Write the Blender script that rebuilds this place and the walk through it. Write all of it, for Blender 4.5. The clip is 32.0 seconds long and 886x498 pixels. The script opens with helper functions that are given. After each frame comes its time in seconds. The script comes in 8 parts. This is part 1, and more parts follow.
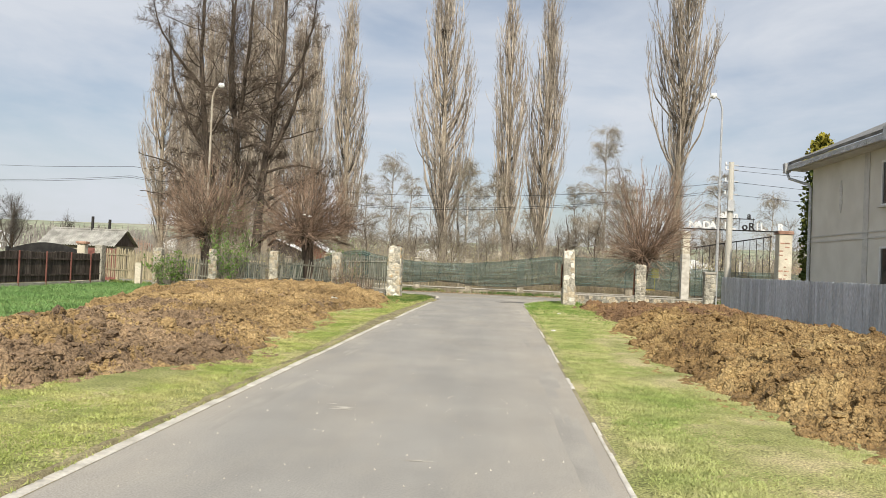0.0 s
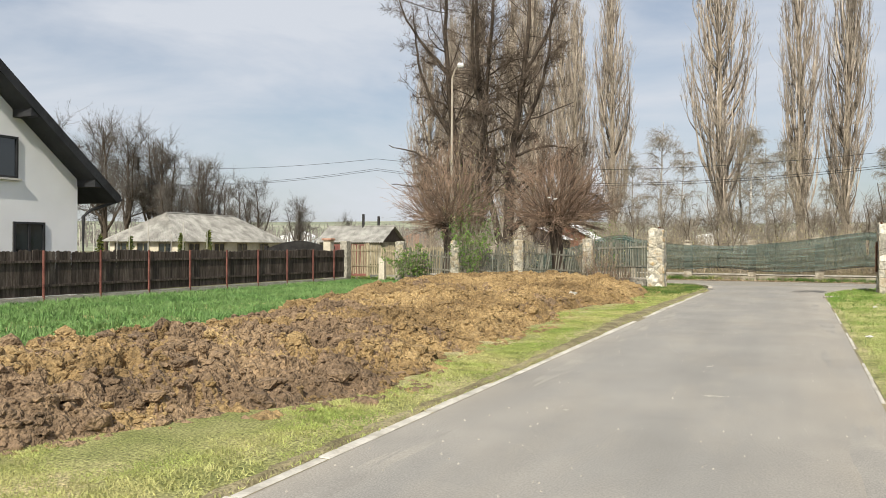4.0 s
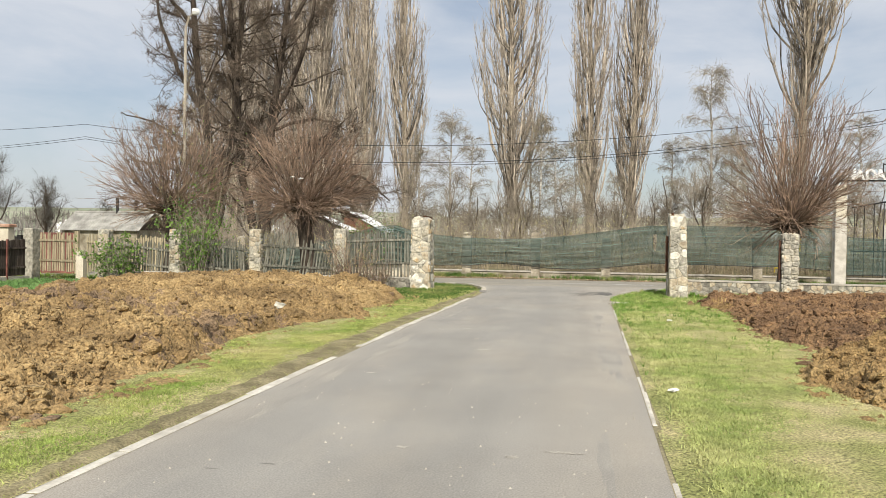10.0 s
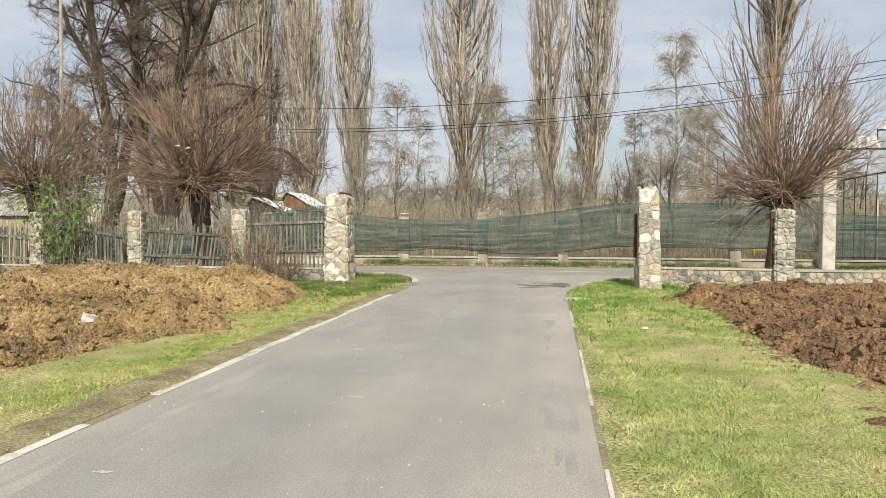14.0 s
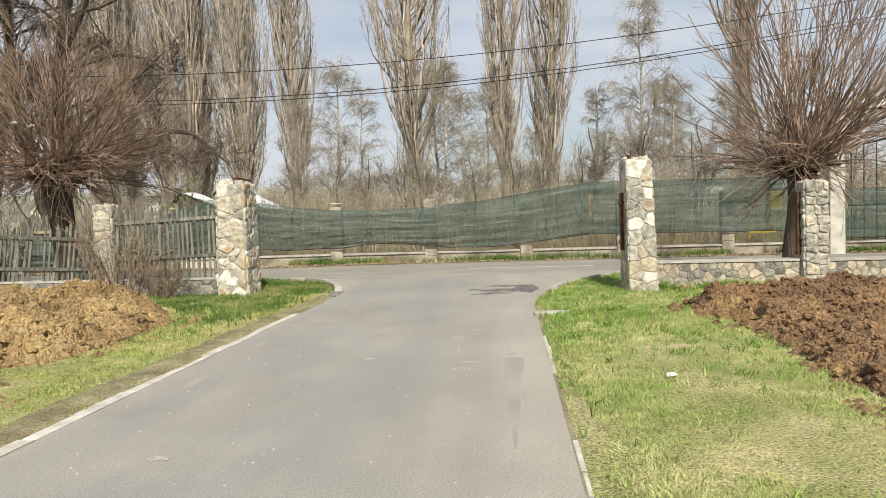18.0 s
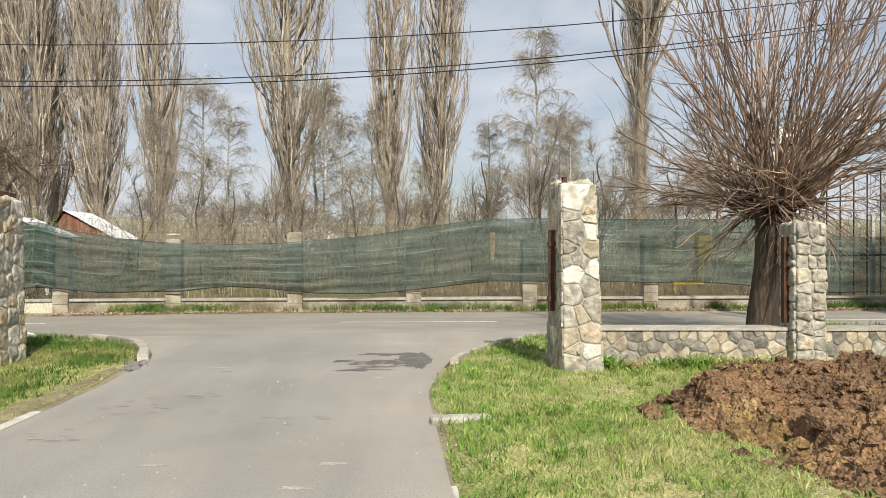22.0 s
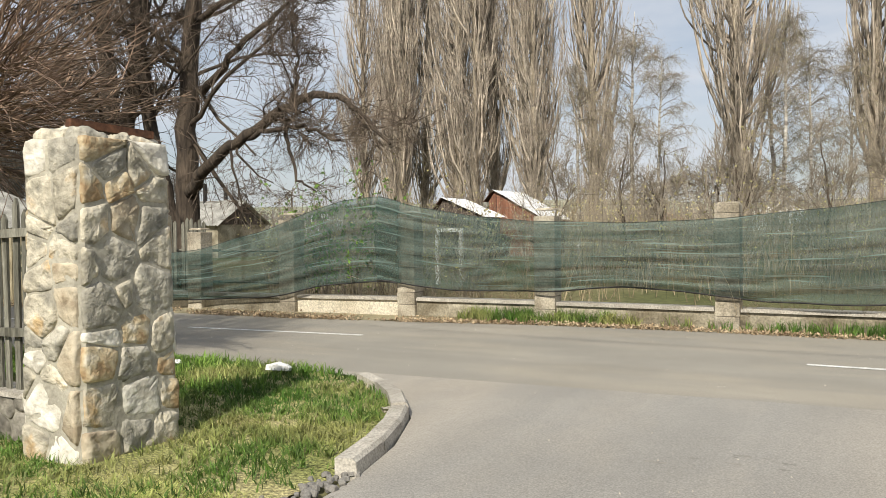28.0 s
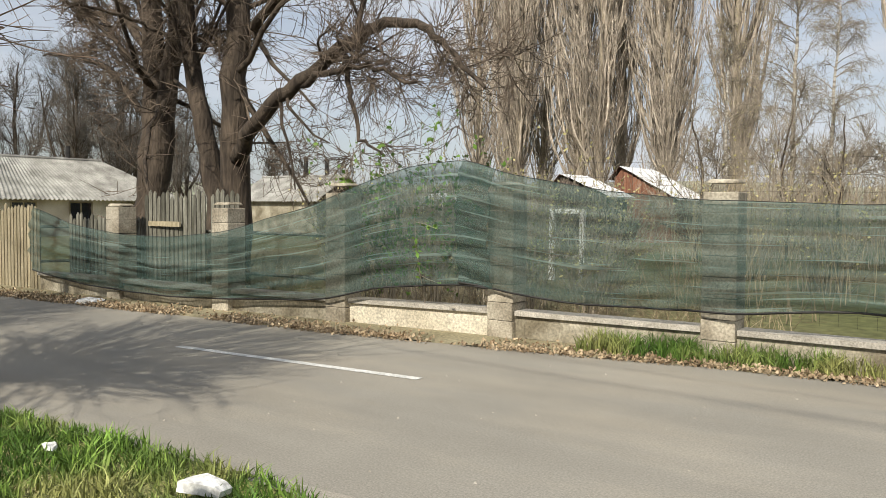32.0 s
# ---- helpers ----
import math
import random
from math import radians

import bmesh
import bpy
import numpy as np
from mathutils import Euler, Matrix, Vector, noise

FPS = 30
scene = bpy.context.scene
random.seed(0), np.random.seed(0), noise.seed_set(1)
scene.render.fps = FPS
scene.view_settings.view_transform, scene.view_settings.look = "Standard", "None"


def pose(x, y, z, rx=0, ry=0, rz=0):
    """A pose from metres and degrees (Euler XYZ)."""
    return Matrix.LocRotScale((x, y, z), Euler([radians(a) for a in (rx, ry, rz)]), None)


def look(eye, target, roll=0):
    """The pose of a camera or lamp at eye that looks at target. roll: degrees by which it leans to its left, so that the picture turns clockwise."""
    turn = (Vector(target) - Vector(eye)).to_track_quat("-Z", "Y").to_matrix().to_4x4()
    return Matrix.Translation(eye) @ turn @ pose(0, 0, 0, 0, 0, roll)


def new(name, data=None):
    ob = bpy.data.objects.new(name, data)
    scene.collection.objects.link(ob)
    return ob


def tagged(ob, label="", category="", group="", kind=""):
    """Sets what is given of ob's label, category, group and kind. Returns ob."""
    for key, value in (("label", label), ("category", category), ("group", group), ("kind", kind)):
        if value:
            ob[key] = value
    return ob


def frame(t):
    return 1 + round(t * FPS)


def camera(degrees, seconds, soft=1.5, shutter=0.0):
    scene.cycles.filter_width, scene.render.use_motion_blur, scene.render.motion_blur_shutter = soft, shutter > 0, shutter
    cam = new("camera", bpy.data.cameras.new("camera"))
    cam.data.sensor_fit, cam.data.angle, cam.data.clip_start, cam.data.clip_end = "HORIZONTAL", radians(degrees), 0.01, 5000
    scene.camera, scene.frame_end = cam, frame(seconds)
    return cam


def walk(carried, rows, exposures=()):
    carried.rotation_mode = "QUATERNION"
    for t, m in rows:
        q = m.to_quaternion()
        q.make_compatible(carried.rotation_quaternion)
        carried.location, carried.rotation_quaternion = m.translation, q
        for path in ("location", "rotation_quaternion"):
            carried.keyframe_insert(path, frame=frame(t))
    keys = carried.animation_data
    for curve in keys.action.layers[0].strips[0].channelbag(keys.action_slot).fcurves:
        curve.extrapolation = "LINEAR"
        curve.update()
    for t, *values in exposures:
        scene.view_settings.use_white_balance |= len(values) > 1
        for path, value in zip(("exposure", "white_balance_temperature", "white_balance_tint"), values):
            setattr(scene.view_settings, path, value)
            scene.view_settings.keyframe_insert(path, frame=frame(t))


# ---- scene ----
cam = camera(57.1, 32.0, soft=0.5)
PATH = [
    (0.0, -0.000, 0.000, 1.482, 91.08, -2.49, 3.80),
    (0.5, 0.109, 0.586, 1.504, 92.46, -2.40, 3.81),
    (1.0, 0.177, 1.115, 1.526, 90.90, -2.55, 7.34),
    (1.5, 0.201, 1.675, 1.526, 90.34, -1.53, 9.28),
    (2.0, 0.261, 2.235, 1.498, 90.46, -0.95, 11.95),
    (2.5, 0.290, 2.790, 1.477, 90.40, -1.13, 14.76),
    (3.0, 0.302, 3.302, 1.480, 89.98, -0.96, 16.34),
    (3.5, 0.294, 3.776, 1.476, 89.35, -1.04, 22.46),
    (5.5, -0.084, 5.886, 1.498, 90.70, 0.18, 23.86),
    (6.0, -0.135, 6.421, 1.487, 90.73, 0.09, 19.34),
    (6.5, -0.103, 6.955, 1.491, 89.91, -0.15, 7.49),
    (7.0, -0.066, 7.508, 1.512, 89.88, -0.51, 5.42),
    (7.5, -0.048, 8.043, 1.520, 90.15, -0.82, 11.57),
    (8.0, 0.046, 8.575, 1.503, 89.72, -0.35, 11.40),
    (8.5, 0.145, 9.039, 1.493, 89.67, -0.19, 11.42),
    (9.0, 0.305, 9.589, 1.494, 89.29, -0.46, 4.86),
    (9.5, 0.430, 10.137, 1.517, 89.05, -0.09, 6.07),
    (10.0, 0.478, 10.661, 1.533, 89.28, -0.86, 9.96),
    (10.5, 0.536, 11.190, 1.520, 89.21, -0.84, 13.64),
    (11.0, 0.481, 11.772, 1.506, 88.86, -0.54, 15.44),
    (11.5, 0.509, 12.324, 1.467, 88.73, 0.32, 12.76),
    (12.0, 0.566, 12.882, 1.457, 89.19, 0.54, 12.64),
    (12.5, 0.670, 13.494, 1.466, 89.37, 0.17, 7.57),
    (13.0, 0.766, 14.045, 1.483, 88.22, 0.16, 6.72),
    (13.5, 0.750, 14.553, 1.505, 88.15, -0.36, 6.53),
    (14.0, 0.714, 15.081, 1.514, 88.06, -0.26, 7.31),
    (14.5, 0.620, 15.618, 1.522, 88.81, -0.70, 12.10),
    (16.5, 0.486, 17.909, 1.517, 87.84, 2.13, 16.36),
    (17.0, 0.555, 18.483, 1.529, 87.49, 1.63, 9.75),
    (17.5, 0.676, 19.061, 1.506, 87.36, 2.14, 4.41),
    (18.0, 0.706, 19.616, 1.486, 87.30, 1.71, 4.43),
    (18.5, 0.665, 20.163, 1.476, 86.91, 1.53, 4.69),
    (19.0, 0.540, 20.724, 1.491, 87.56, 1.94, 14.22),
    (19.5, 0.415, 21.224, 1.522, 90.77, 0.77, 17.27),
    (20.0, 0.356, 21.799, 1.523, 90.57, 1.47, 17.45),
    (20.5, 0.352, 22.338, 1.511, 90.75, 1.23, 13.67),
    (21.0, 0.491, 22.880, 1.487, 90.24, 0.97, 2.98),
    (21.5, 0.603, 23.401, 1.474, 90.05, 0.19, -0.88),
    (22.0, 0.714, 23.973, 1.494, 89.86, -0.01, -3.71),
    (22.5, 0.793, 24.526, 1.523, 89.65, -0.15, -0.35),
    (23.0, 0.799, 25.060, 1.524, 89.76, 0.09, 1.38),
    (23.5, 0.847, 25.615, 1.489, 89.76, 1.81, 5.54),
    (24.0, 0.809, 26.184, 1.447, 89.86, 0.18, 9.97),
    (24.5, 0.824, 26.734, 1.440, 89.42, 0.57, 8.18),
    (26.5, 0.702, 29.105, 1.529, 89.40, 1.25, 21.05),
    (27.0, 0.633, 29.650, 1.491, 89.16, 1.01, 21.14),
    (27.5, 0.468, 30.221, 1.464, 88.95, 0.36, 24.99),
    (28.0, 0.284, 30.743, 1.487, 88.57, 0.52, 27.49),
    (28.5, 0.049, 31.263, 1.533, 88.50, -1.19, 35.65),
    (29.0, -0.240, 31.725, 1.544, 88.24, -0.87, 40.08),
    (29.5, -0.524, 32.304, 1.518, 87.94, -0.45, 40.01),
    (30.0, -0.831, 32.788, 1.490, 88.03, 0.18, 41.05),
    (30.5, -1.074, 33.339, 1.468, 87.50, 0.75, 37.55),
    (31.0, -1.298, 33.776, 1.469, 87.24, -0.23, 37.21),
    (31.5, -1.527, 34.263, 1.499, 87.24, -0.44, 36.09),
    (32.0, -1.739, 34.751, 1.487, 87.13, -0.53, 35.82),
]
walk(cam, [(t, pose(x, y, z, rx, ry, rz)) for t, x, y, z, rx, ry, rz in PATH])
scene.view_settings.exposure = 0.0

# ---- world and sun ----
SUN_TO = Vector((0.20, -1.0, 0.86)).normalized()
world = bpy.data.worlds.new("sky")
scene.world = world
world.use_nodes = True
wn, wl = world.node_tree.nodes, world.node_tree.links
wn.clear()
w_out, w_bg, w_sky = wn.new("ShaderNodeOutputWorld"), wn.new("ShaderNodeBackground"), wn.new("ShaderNodeTexSky")
w_sky.sky_type = "NISHITA"
w_sky.sun_disc = False
w_sky.sun_elevation = math.asin(SUN_TO.z)
w_sky.sun_rotation = math.atan2(SUN_TO.x, SUN_TO.y)
w_sky.air_density, w_sky.dust_density, w_sky.ozone_density = 1.0, 1.6, 1.0
w_co, w_map = wn.new("ShaderNodeTexCoord"), wn.new("ShaderNodeMapping")
w_map.inputs["Scale"].default_value = (1.0, 1.0, 3.4)
w_n1, w_ramp, w_mix = wn.new("ShaderNodeTexNoise"), wn.new("ShaderNodeValToRGB"), wn.new("ShaderNodeMix")
w_n1.inputs["Scale"].default_value, w_n1.inputs["Detail"].default_value, w_n1.inputs["Roughness"].default_value = 2.6, 7.0, 0.56
w_n1.inputs["Distortion"].default_value = 0.35
w_ramp.color_ramp.elements[0].position, w_ramp.color_ramp.elements[0].color = 0.33, (0.30, 0.30, 0.30, 1)
w_ramp.color_ramp.elements[1].position, w_ramp.color_ramp.elements[1].color = 0.62, (0.92, 0.92, 0.92, 1)
w_mix.data_type = "RGBA"
w_mix.inputs[7].default_value = (7.0, 7.35, 7.95, 1)
wl.new(w_co.outputs["Generated"], w_map.inputs["Vector"])
wl.new(w_map.outputs["Vector"], w_n1.inputs["Vector"])
wl.new(w_n1.outputs["Fac"], w_ramp.inputs["Fac"])
wl.new(w_ramp.outputs["Color"], w_mix.inputs[0])
wl.new(w_sky.outputs["Color"], w_mix.inputs[6])
wl.new(w_mix.outputs[2], w_bg.inputs["Color"])
wl.new(w_bg.outputs["Background"], w_out.inputs["Surface"])
w_bg.inputs["Strength"].default_value = 0.10

sun = new("sun", bpy.data.lights.new("sun", "SUN"))
sun.data.energy, sun.data.angle, sun.data.color = 5.0, radians(0.9), (1.0, 0.93, 0.80)
sun.matrix_world = look(SUN_TO * 50, (0, 0, 0))

# ---- materials ----


def make_mat(name, colors, scale=4.0, fine=40.0, rough=0.85, bump=0.3, bump_dist=0.01, metal=0.0, vary=0.0, island=0.0, stretch=(1, 1, 1), spread=(0.35, 0.65), fine_mix=0.35, spec=0.3, fine_stretch=None, crumb=0.0):
    """Two or three colours mixed by a large noise, a fine grain over them, and a bump of the same grain."""
    m = bpy.data.materials.new(name)
    m.use_nodes = True
    n, l = m.node_tree.nodes, m.node_tree.links
    b = n["Principled BSDF"]
    co, mp = n.new("ShaderNodeTexCoord"), n.new("ShaderNodeMapping")
    mp.inputs["Scale"].default_value = stretch
    l.new(co.outputs["Object"], mp.inputs["Vector"])
    big, small = n.new("ShaderNodeTexNoise"), n.new("ShaderNodeTexNoise")
    big.inputs["Scale"].default_value, big.inputs["Detail"].default_value = scale, 5.0
    small.inputs["Scale"].default_value, small.inputs["Detail"].default_value = fine, 6.0
    mp2 = n.new("ShaderNodeMapping")
    mp2.inputs["Scale"].default_value = fine_stretch or stretch
    l.new(co.outputs["Object"], mp2.inputs["Vector"])
    l.new(mp.outputs["Vector"], big.inputs["Vector"])
    l.new(mp2.outputs["Vector"], small.inputs["Vector"])
    ramp = n.new("ShaderNodeValToRGB")
    e = ramp.color_ramp.elements
    e[0].position, e[0].color = spread[0], (*colors[0], 1)
    e[1].position, e[1].color = spread[1], (*colors[-1], 1)
    for i, c in enumerate(colors[1:-1]):
        q = e.new(spread[0] + (spread[1] - spread[0]) * (i + 1) / (len(colors) - 1))
        q.color = (*c, 1)
    l.new(big.outputs["Fac"], ramp.inputs["Fac"])
    gr = n.new("ShaderNodeMapRange")
    gr.inputs[1].default_value, gr.inputs[2].default_value = 0.3, 0.7
    gr.inputs[3].default_value, gr.inputs[4].default_value = 1.0 - fine_mix, 1.0 + fine_mix
    l.new(small.outputs["Fac"], gr.inputs[0])
    last = gr.outputs[0]
    height = small.outputs["Fac"]
    if crumb:
        # broken crumbs: cells with a tone and a height of their own
        vo, cr, mc, ad = n.new("ShaderNodeTexVoronoi"), n.new("ShaderNodeMapRange"), n.new("ShaderNodeMath"), n.new("ShaderNodeMath")
        vo.inputs["Scale"].default_value = crumb
        warp = n.new("ShaderNodeVectorMath")
        warp.operation = "MULTIPLY_ADD"
        l.new(small.outputs["Color"], warp.inputs[0])
        warp.inputs[1].default_value = (0.05, 0.05, 0.05)
        l.new(co.outputs["Object"], warp.inputs[2])
        l.new(warp.outputs["Vector"], vo.inputs["Vector"])
        cr.inputs[3].default_value, cr.inputs[4].default_value = 0.80, 1.20
        sp = n.new("ShaderNodeSeparateColor")
        l.new(vo.outputs["Color"], sp.inputs[0])
        l.new(sp.outputs[0], cr.inputs[0])
        mc.operation = "MULTIPLY"
        l.new(last, mc.inputs[0])
        l.new(cr.outputs[0], mc.inputs[1])
        last = mc.outputs[0]
        ad.operation = "SUBTRACT"
        l.new(small.outputs["Fac"], ad.inputs[0])
        l.new(vo.outputs["Distance"], ad.inputs[1])
        height = ad.outputs[0]
    if vary or island:
        src = n.new("ShaderNodeObjectInfo").outputs["Random"] if vary else n.new("ShaderNodeNewGeometry").outputs["Random Per Island"]
        vr = n.new("ShaderNodeMapRange")
        amount = vary or island
        vr.inputs[3].default_value, vr.inputs[4].default_value = 1.0 - amount, 1.0 + amount
        l.new(src, vr.inputs[0])
        mu = n.new("ShaderNodeMath")
        mu.operation = "MULTIPLY"
        l.new(last, mu.inputs[0])
        l.new(vr.outputs[0], mu.inputs[1])
        last = mu.outputs[0]
    vm = n.new("ShaderNodeVectorMath")
    vm.operation = "SCALE"
    l.new(ramp.outputs["Color"], vm.inputs[0])
    l.new(last, vm.inputs["Scale"])
    l.new(vm.outputs["Vector"], b.inputs["Base Color"])
    b.inputs["Roughness"].default_value, b.inputs["Metallic"].default_value = rough, metal
    b.inputs["Specular IOR Level"].default_value = spec
    if bump:
        bp = n.new("ShaderNodeBump")
        bp.inputs["Strength"].default_value, bp.inputs["Distance"].default_value = bump, bump_dist
        l.new(height, bp.inputs["Height"])
        l.new(bp.outputs["Normal"], b.inputs["Normal"])
    return m


M = {}


def asphalt_mat(name, grey, dust, along_y, edges=()):
    """Worn asphalt: grey binder with streaks along the traffic, fine pale and dark chippings, and tan dust gathered where edges says (x from, x to)."""
    m = bpy.data.materials.new(name)
    m.use_nodes = True
    n, l = m.node_tree.nodes, m.node_tree.links
    b = n["Principled BSDF"]
    co = n.new("ShaderNodeTexCoord").outputs["Object"]

    def noise_at(scale, detail, stretch=(1, 1, 1), rough=0.55):
        mp, nz = n.new("ShaderNodeMapping"), n.new("ShaderNodeTexNoise")
        mp.inputs["Scale"].default_value = stretch
        nz.inputs["Scale"].default_value, nz.inputs["Detail"].default_value, nz.inputs["Roughness"].default_value = scale, detail, rough
        l.new(co, mp.inputs["Vector"])
        l.new(mp.outputs["Vector"], nz.inputs["Vector"])
        return nz.outputs["Fac"]

    def math(op, a, c, clamp=False):
        q = n.new("ShaderNodeMath")
        q.operation, q.use_clamp = op, clamp
        for k, v in enumerate((a, c)):
            if isinstance(v, (int, float)):
                q.inputs[k].default_value = v
            else:
                l.new(v, q.inputs[k])
        return q.outputs[0]

    def span(v, a, c, lo, hi):
        q = n.new("ShaderNodeMapRange")
        for k, w in enumerate((a, c, lo, hi)):
            q.inputs[k + 1].default_value = w
        l.new(v, q.inputs[0])
        return q.outputs[0]
    streak = noise_at(1.6, 4, (1, 0.07, 1) if along_y else (0.07, 1, 1))
    blotch = noise_at(0.55, 6, (1, 1, 1), 0.62)
    grain = noise_at(75, 4, (1, 1, 1), 0.7)
    tone = math("MULTIPLY", span(streak, 0.3, 0.7, 0.93, 1.07), span(blotch, 0.3, 0.7, 0.90, 1.10))
    tone = math("MULTIPLY", tone, span(grain, 0.32, 0.68, 0.72, 1.28))
    fac = span(noise_at(0.9, 6, (1, 0.35, 1) if along_y else (0.35, 1, 1), 0.65), 0.45, 0.75, 0.0, 0.75)
    for lo, hi in edges:
        sx = n.new("ShaderNodeSeparateXYZ")
        l.new(co, sx.inputs[0])
        near = math("MULTIPLY", span(sx.outputs[0], lo, hi, 0.0, 1.0), span(noise_at(1.4, 5, (1, 0.3, 1)), 0.3, 0.6, 0.25, 1.0))
        fac = math("MAXIMUM", fac, near)
    mix = n.new("ShaderNodeMix")
    mix.data_type = "RGBA"
    mix.inputs[6].default_value, mix.inputs[7].default_value = (*grey, 1), (*dust, 1)
    l.new(fac, mix.inputs[0])
    vm = n.new("ShaderNodeVectorMath")
    vm.operation = "SCALE"
    l.new(mix.outputs[2], vm.inputs[0])
    l.new(tone, vm.inputs["Scale"])
    l.new(vm.outputs["Vector"], b.inputs["Base Color"])
    b.inputs["Roughness"].default_value, b.inputs["Specular IOR Level"].default_value = 0.92, 0.25
    bp = n.new("ShaderNodeBump")
    bp.inputs["Strength"].default_value, bp.inputs["Distance"].default_value = 0.5, 0.004
    l.new(grain, bp.inputs["Height"])
    l.new(bp.outputs["Normal"], b.inputs["Normal"])
    return m


M["asphalt"] = asphalt_mat("worn_asphalt", (0.296, 0.284, 0.260), (0.375, 0.342, 0.292), True, ((-0.3, 0.9), (-2.1, -2.75)))
M["asphalt2"] = asphalt_mat("street_asphalt", (0.285, 0.268, 0.232), (0.39, 0.345, 0.272), False)
M["asphalt3"] = make_mat("mouth_asphalt", [(0.205, 0.196, 0.18), (0.245, 0.234, 0.212), (0.29, 0.27, 0.237)], 1.3, 90, 0.92, 0.5, 0.004, fine_mix=0.22)
M["patch"] = make_mat("damp_asphalt_patch", [(0.125, 0.119, 0.11), (0.19, 0.18, 0.167)], 5, 60, 0.8, 0.4, 0.004)
M["dust"] = make_mat("dusty_asphalt", [(0.285, 0.27, 0.243), (0.328, 0.31, 0.277), (0.375, 0.348, 0.302)], 2.5, 90, 0.95, 0.4, 0.003, fine_mix=0.2, stretch=(1, 0.4, 1))
M["mark"] = make_mat("road_paint", [(0.55, 0.55, 0.52), (0.78, 0.77, 0.74)], 8, 60, 0.8, 0.2, 0.002)
M["edging"] = make_mat("white_edging", [(0.43, 0.40, 0.345), (0.55, 0.52, 0.46), (0.63, 0.60, 0.54)], 4, 40, 0.9, 0.25, 0.004, vary=0.08, fine_mix=0.12)
M["concrete"] = make_mat("old_concrete", [(0.34, 0.315, 0.27), (0.48, 0.45, 0.395)], 5, 60, 0.9, 0.3, 0.005, vary=0.1)
M["soil_l"] = make_mat("ochre_soil", [(0.19, 0.128, 0.062), (0.325, 0.222, 0.105), (0.47, 0.335, 0.162)], 1.2, 24, 0.95, 1.0, 0.03, fine_mix=0.34, spread=(0.30, 0.66), crumb=34)
M["soil_grey"] = make_mat("grey_brown_soil", [(0.16, 0.112, 0.072), (0.255, 0.178, 0.111), (0.355, 0.25, 0.148)], 1.2, 24, 0.95, 1.0, 0.03, fine_mix=0.34, spread=(0.3, 0.66), crumb=34)
M["soil_red"] = make_mat("red_brown_soil", [(0.13, 0.081, 0.049), (0.22, 0.134, 0.074), (0.32, 0.197, 0.102)], 1.2, 24, 0.95, 1.0, 0.03, fine_mix=0.34, spread=(0.3, 0.66), crumb=34)
M["soil_r"] = make_mat("brown_soil", [(0.18, 0.115, 0.052), (0.295, 0.195, 0.086), (0.42, 0.30, 0.138)], 1.2, 24, 0.95, 1.0, 0.03, fine_mix=0.34, spread=(0.32, 0.66), crumb=34)
M["verge"] = make_mat("verge_earth", [(0.25, 0.27, 0.09), (0.37, 0.36, 0.15), (0.53, 0.46, 0.25)], 1.1, 48, 0.95, 1.0, 0.04, fine_mix=0.65)
M["trodden"] = make_mat("trodden_earth", [(0.18, 0.155, 0.085), (0.255, 0.22, 0.125), (0.33, 0.29, 0.17)], 2.6, 45, 0.95, 0.9, 0.02, fine_mix=0.45)
M["bare"] = make_mat("bare_earth", [(0.21, 0.185, 0.11), (0.33, 0.29, 0.185)], 1.2, 30, 0.95, 0.5, 0.01)
M["ground"] = make_mat("ground", [(0.10, 0.11, 0.04), (0.16, 0.15, 0.07), (0.20, 0.17, 0.10)], 0.12, 6, 0.95, 0.5, 0.02)
M["field"] = make_mat("field_earth", [(0.08, 0.13, 0.04), (0.12, 0.175, 0.06)], 0.7, 20, 0.95, 0.5, 0.02)
M["blade"] = make_mat("grass_blades", [(0.21, 0.30, 0.065), (0.35, 0.385, 0.125), (0.53, 0.475, 0.23)], 0.8, 5, 0.8, 0, island=0.36, spread=(0.28, 0.72), fine_mix=0.25)
M["blade_dry"] = make_mat("dry_grass_blades", [(0.245, 0.33, 0.09), (0.39, 0.42, 0.165), (0.55, 0.51, 0.27)], 0.8, 5, 0.8, 0, island=0.22, spread=(0.28, 0.72), fine_mix=0.25)
M["blade_field"] = make_mat("field_blades", [(0.115, 0.225, 0.065), (0.20, 0.32, 0.11)], 0.6, 5, 0.65, 0, island=0.25)
M["blade_lush"] = make_mat("lush_blades", [(0.095, 0.20, 0.026), (0.19, 0.30, 0.058), (0.38, 0.40, 0.15)], 1.2, 6, 0.6, 0, island=0.4, spread=(0.34, 0.64))
# richer green than lush_blades, darkened further with tree shade put into the colour
M["blade_deep"] = make_mat("deep_green_blades", [(0.048, 0.112, 0.015), (0.098, 0.168, 0.032), (0.25, 0.26, 0.09)], 1.2, 6, 0.6, 0, island=0.4, spread=(0.34, 0.64))
M["litter"] = make_mat("dead_leaves", [(0.25, 0.175, 0.105), (0.50, 0.40, 0.27)], 6, 30, 0.9, 0, island=0.4)
M["stone"] = make_mat("rubble_stone", [(0.27, 0.255, 0.21), (0.45, 0.415, 0.33), (0.57, 0.525, 0.425), (0.50, 0.37, 0.21)], 5, 16, 0.9, 0.9, 0.04, vary=0.16, fine_mix=0.26, spread=(0.35, 0.68))
M["stone_ochre"] = make_mat("ochre_stone", [(0.39, 0.27, 0.15), (0.50, 0.42, 0.28), (0.56, 0.52, 0.43)], 8, 16, 0.9, 0.8, 0.035, vary=0.12, fine_mix=0.22)
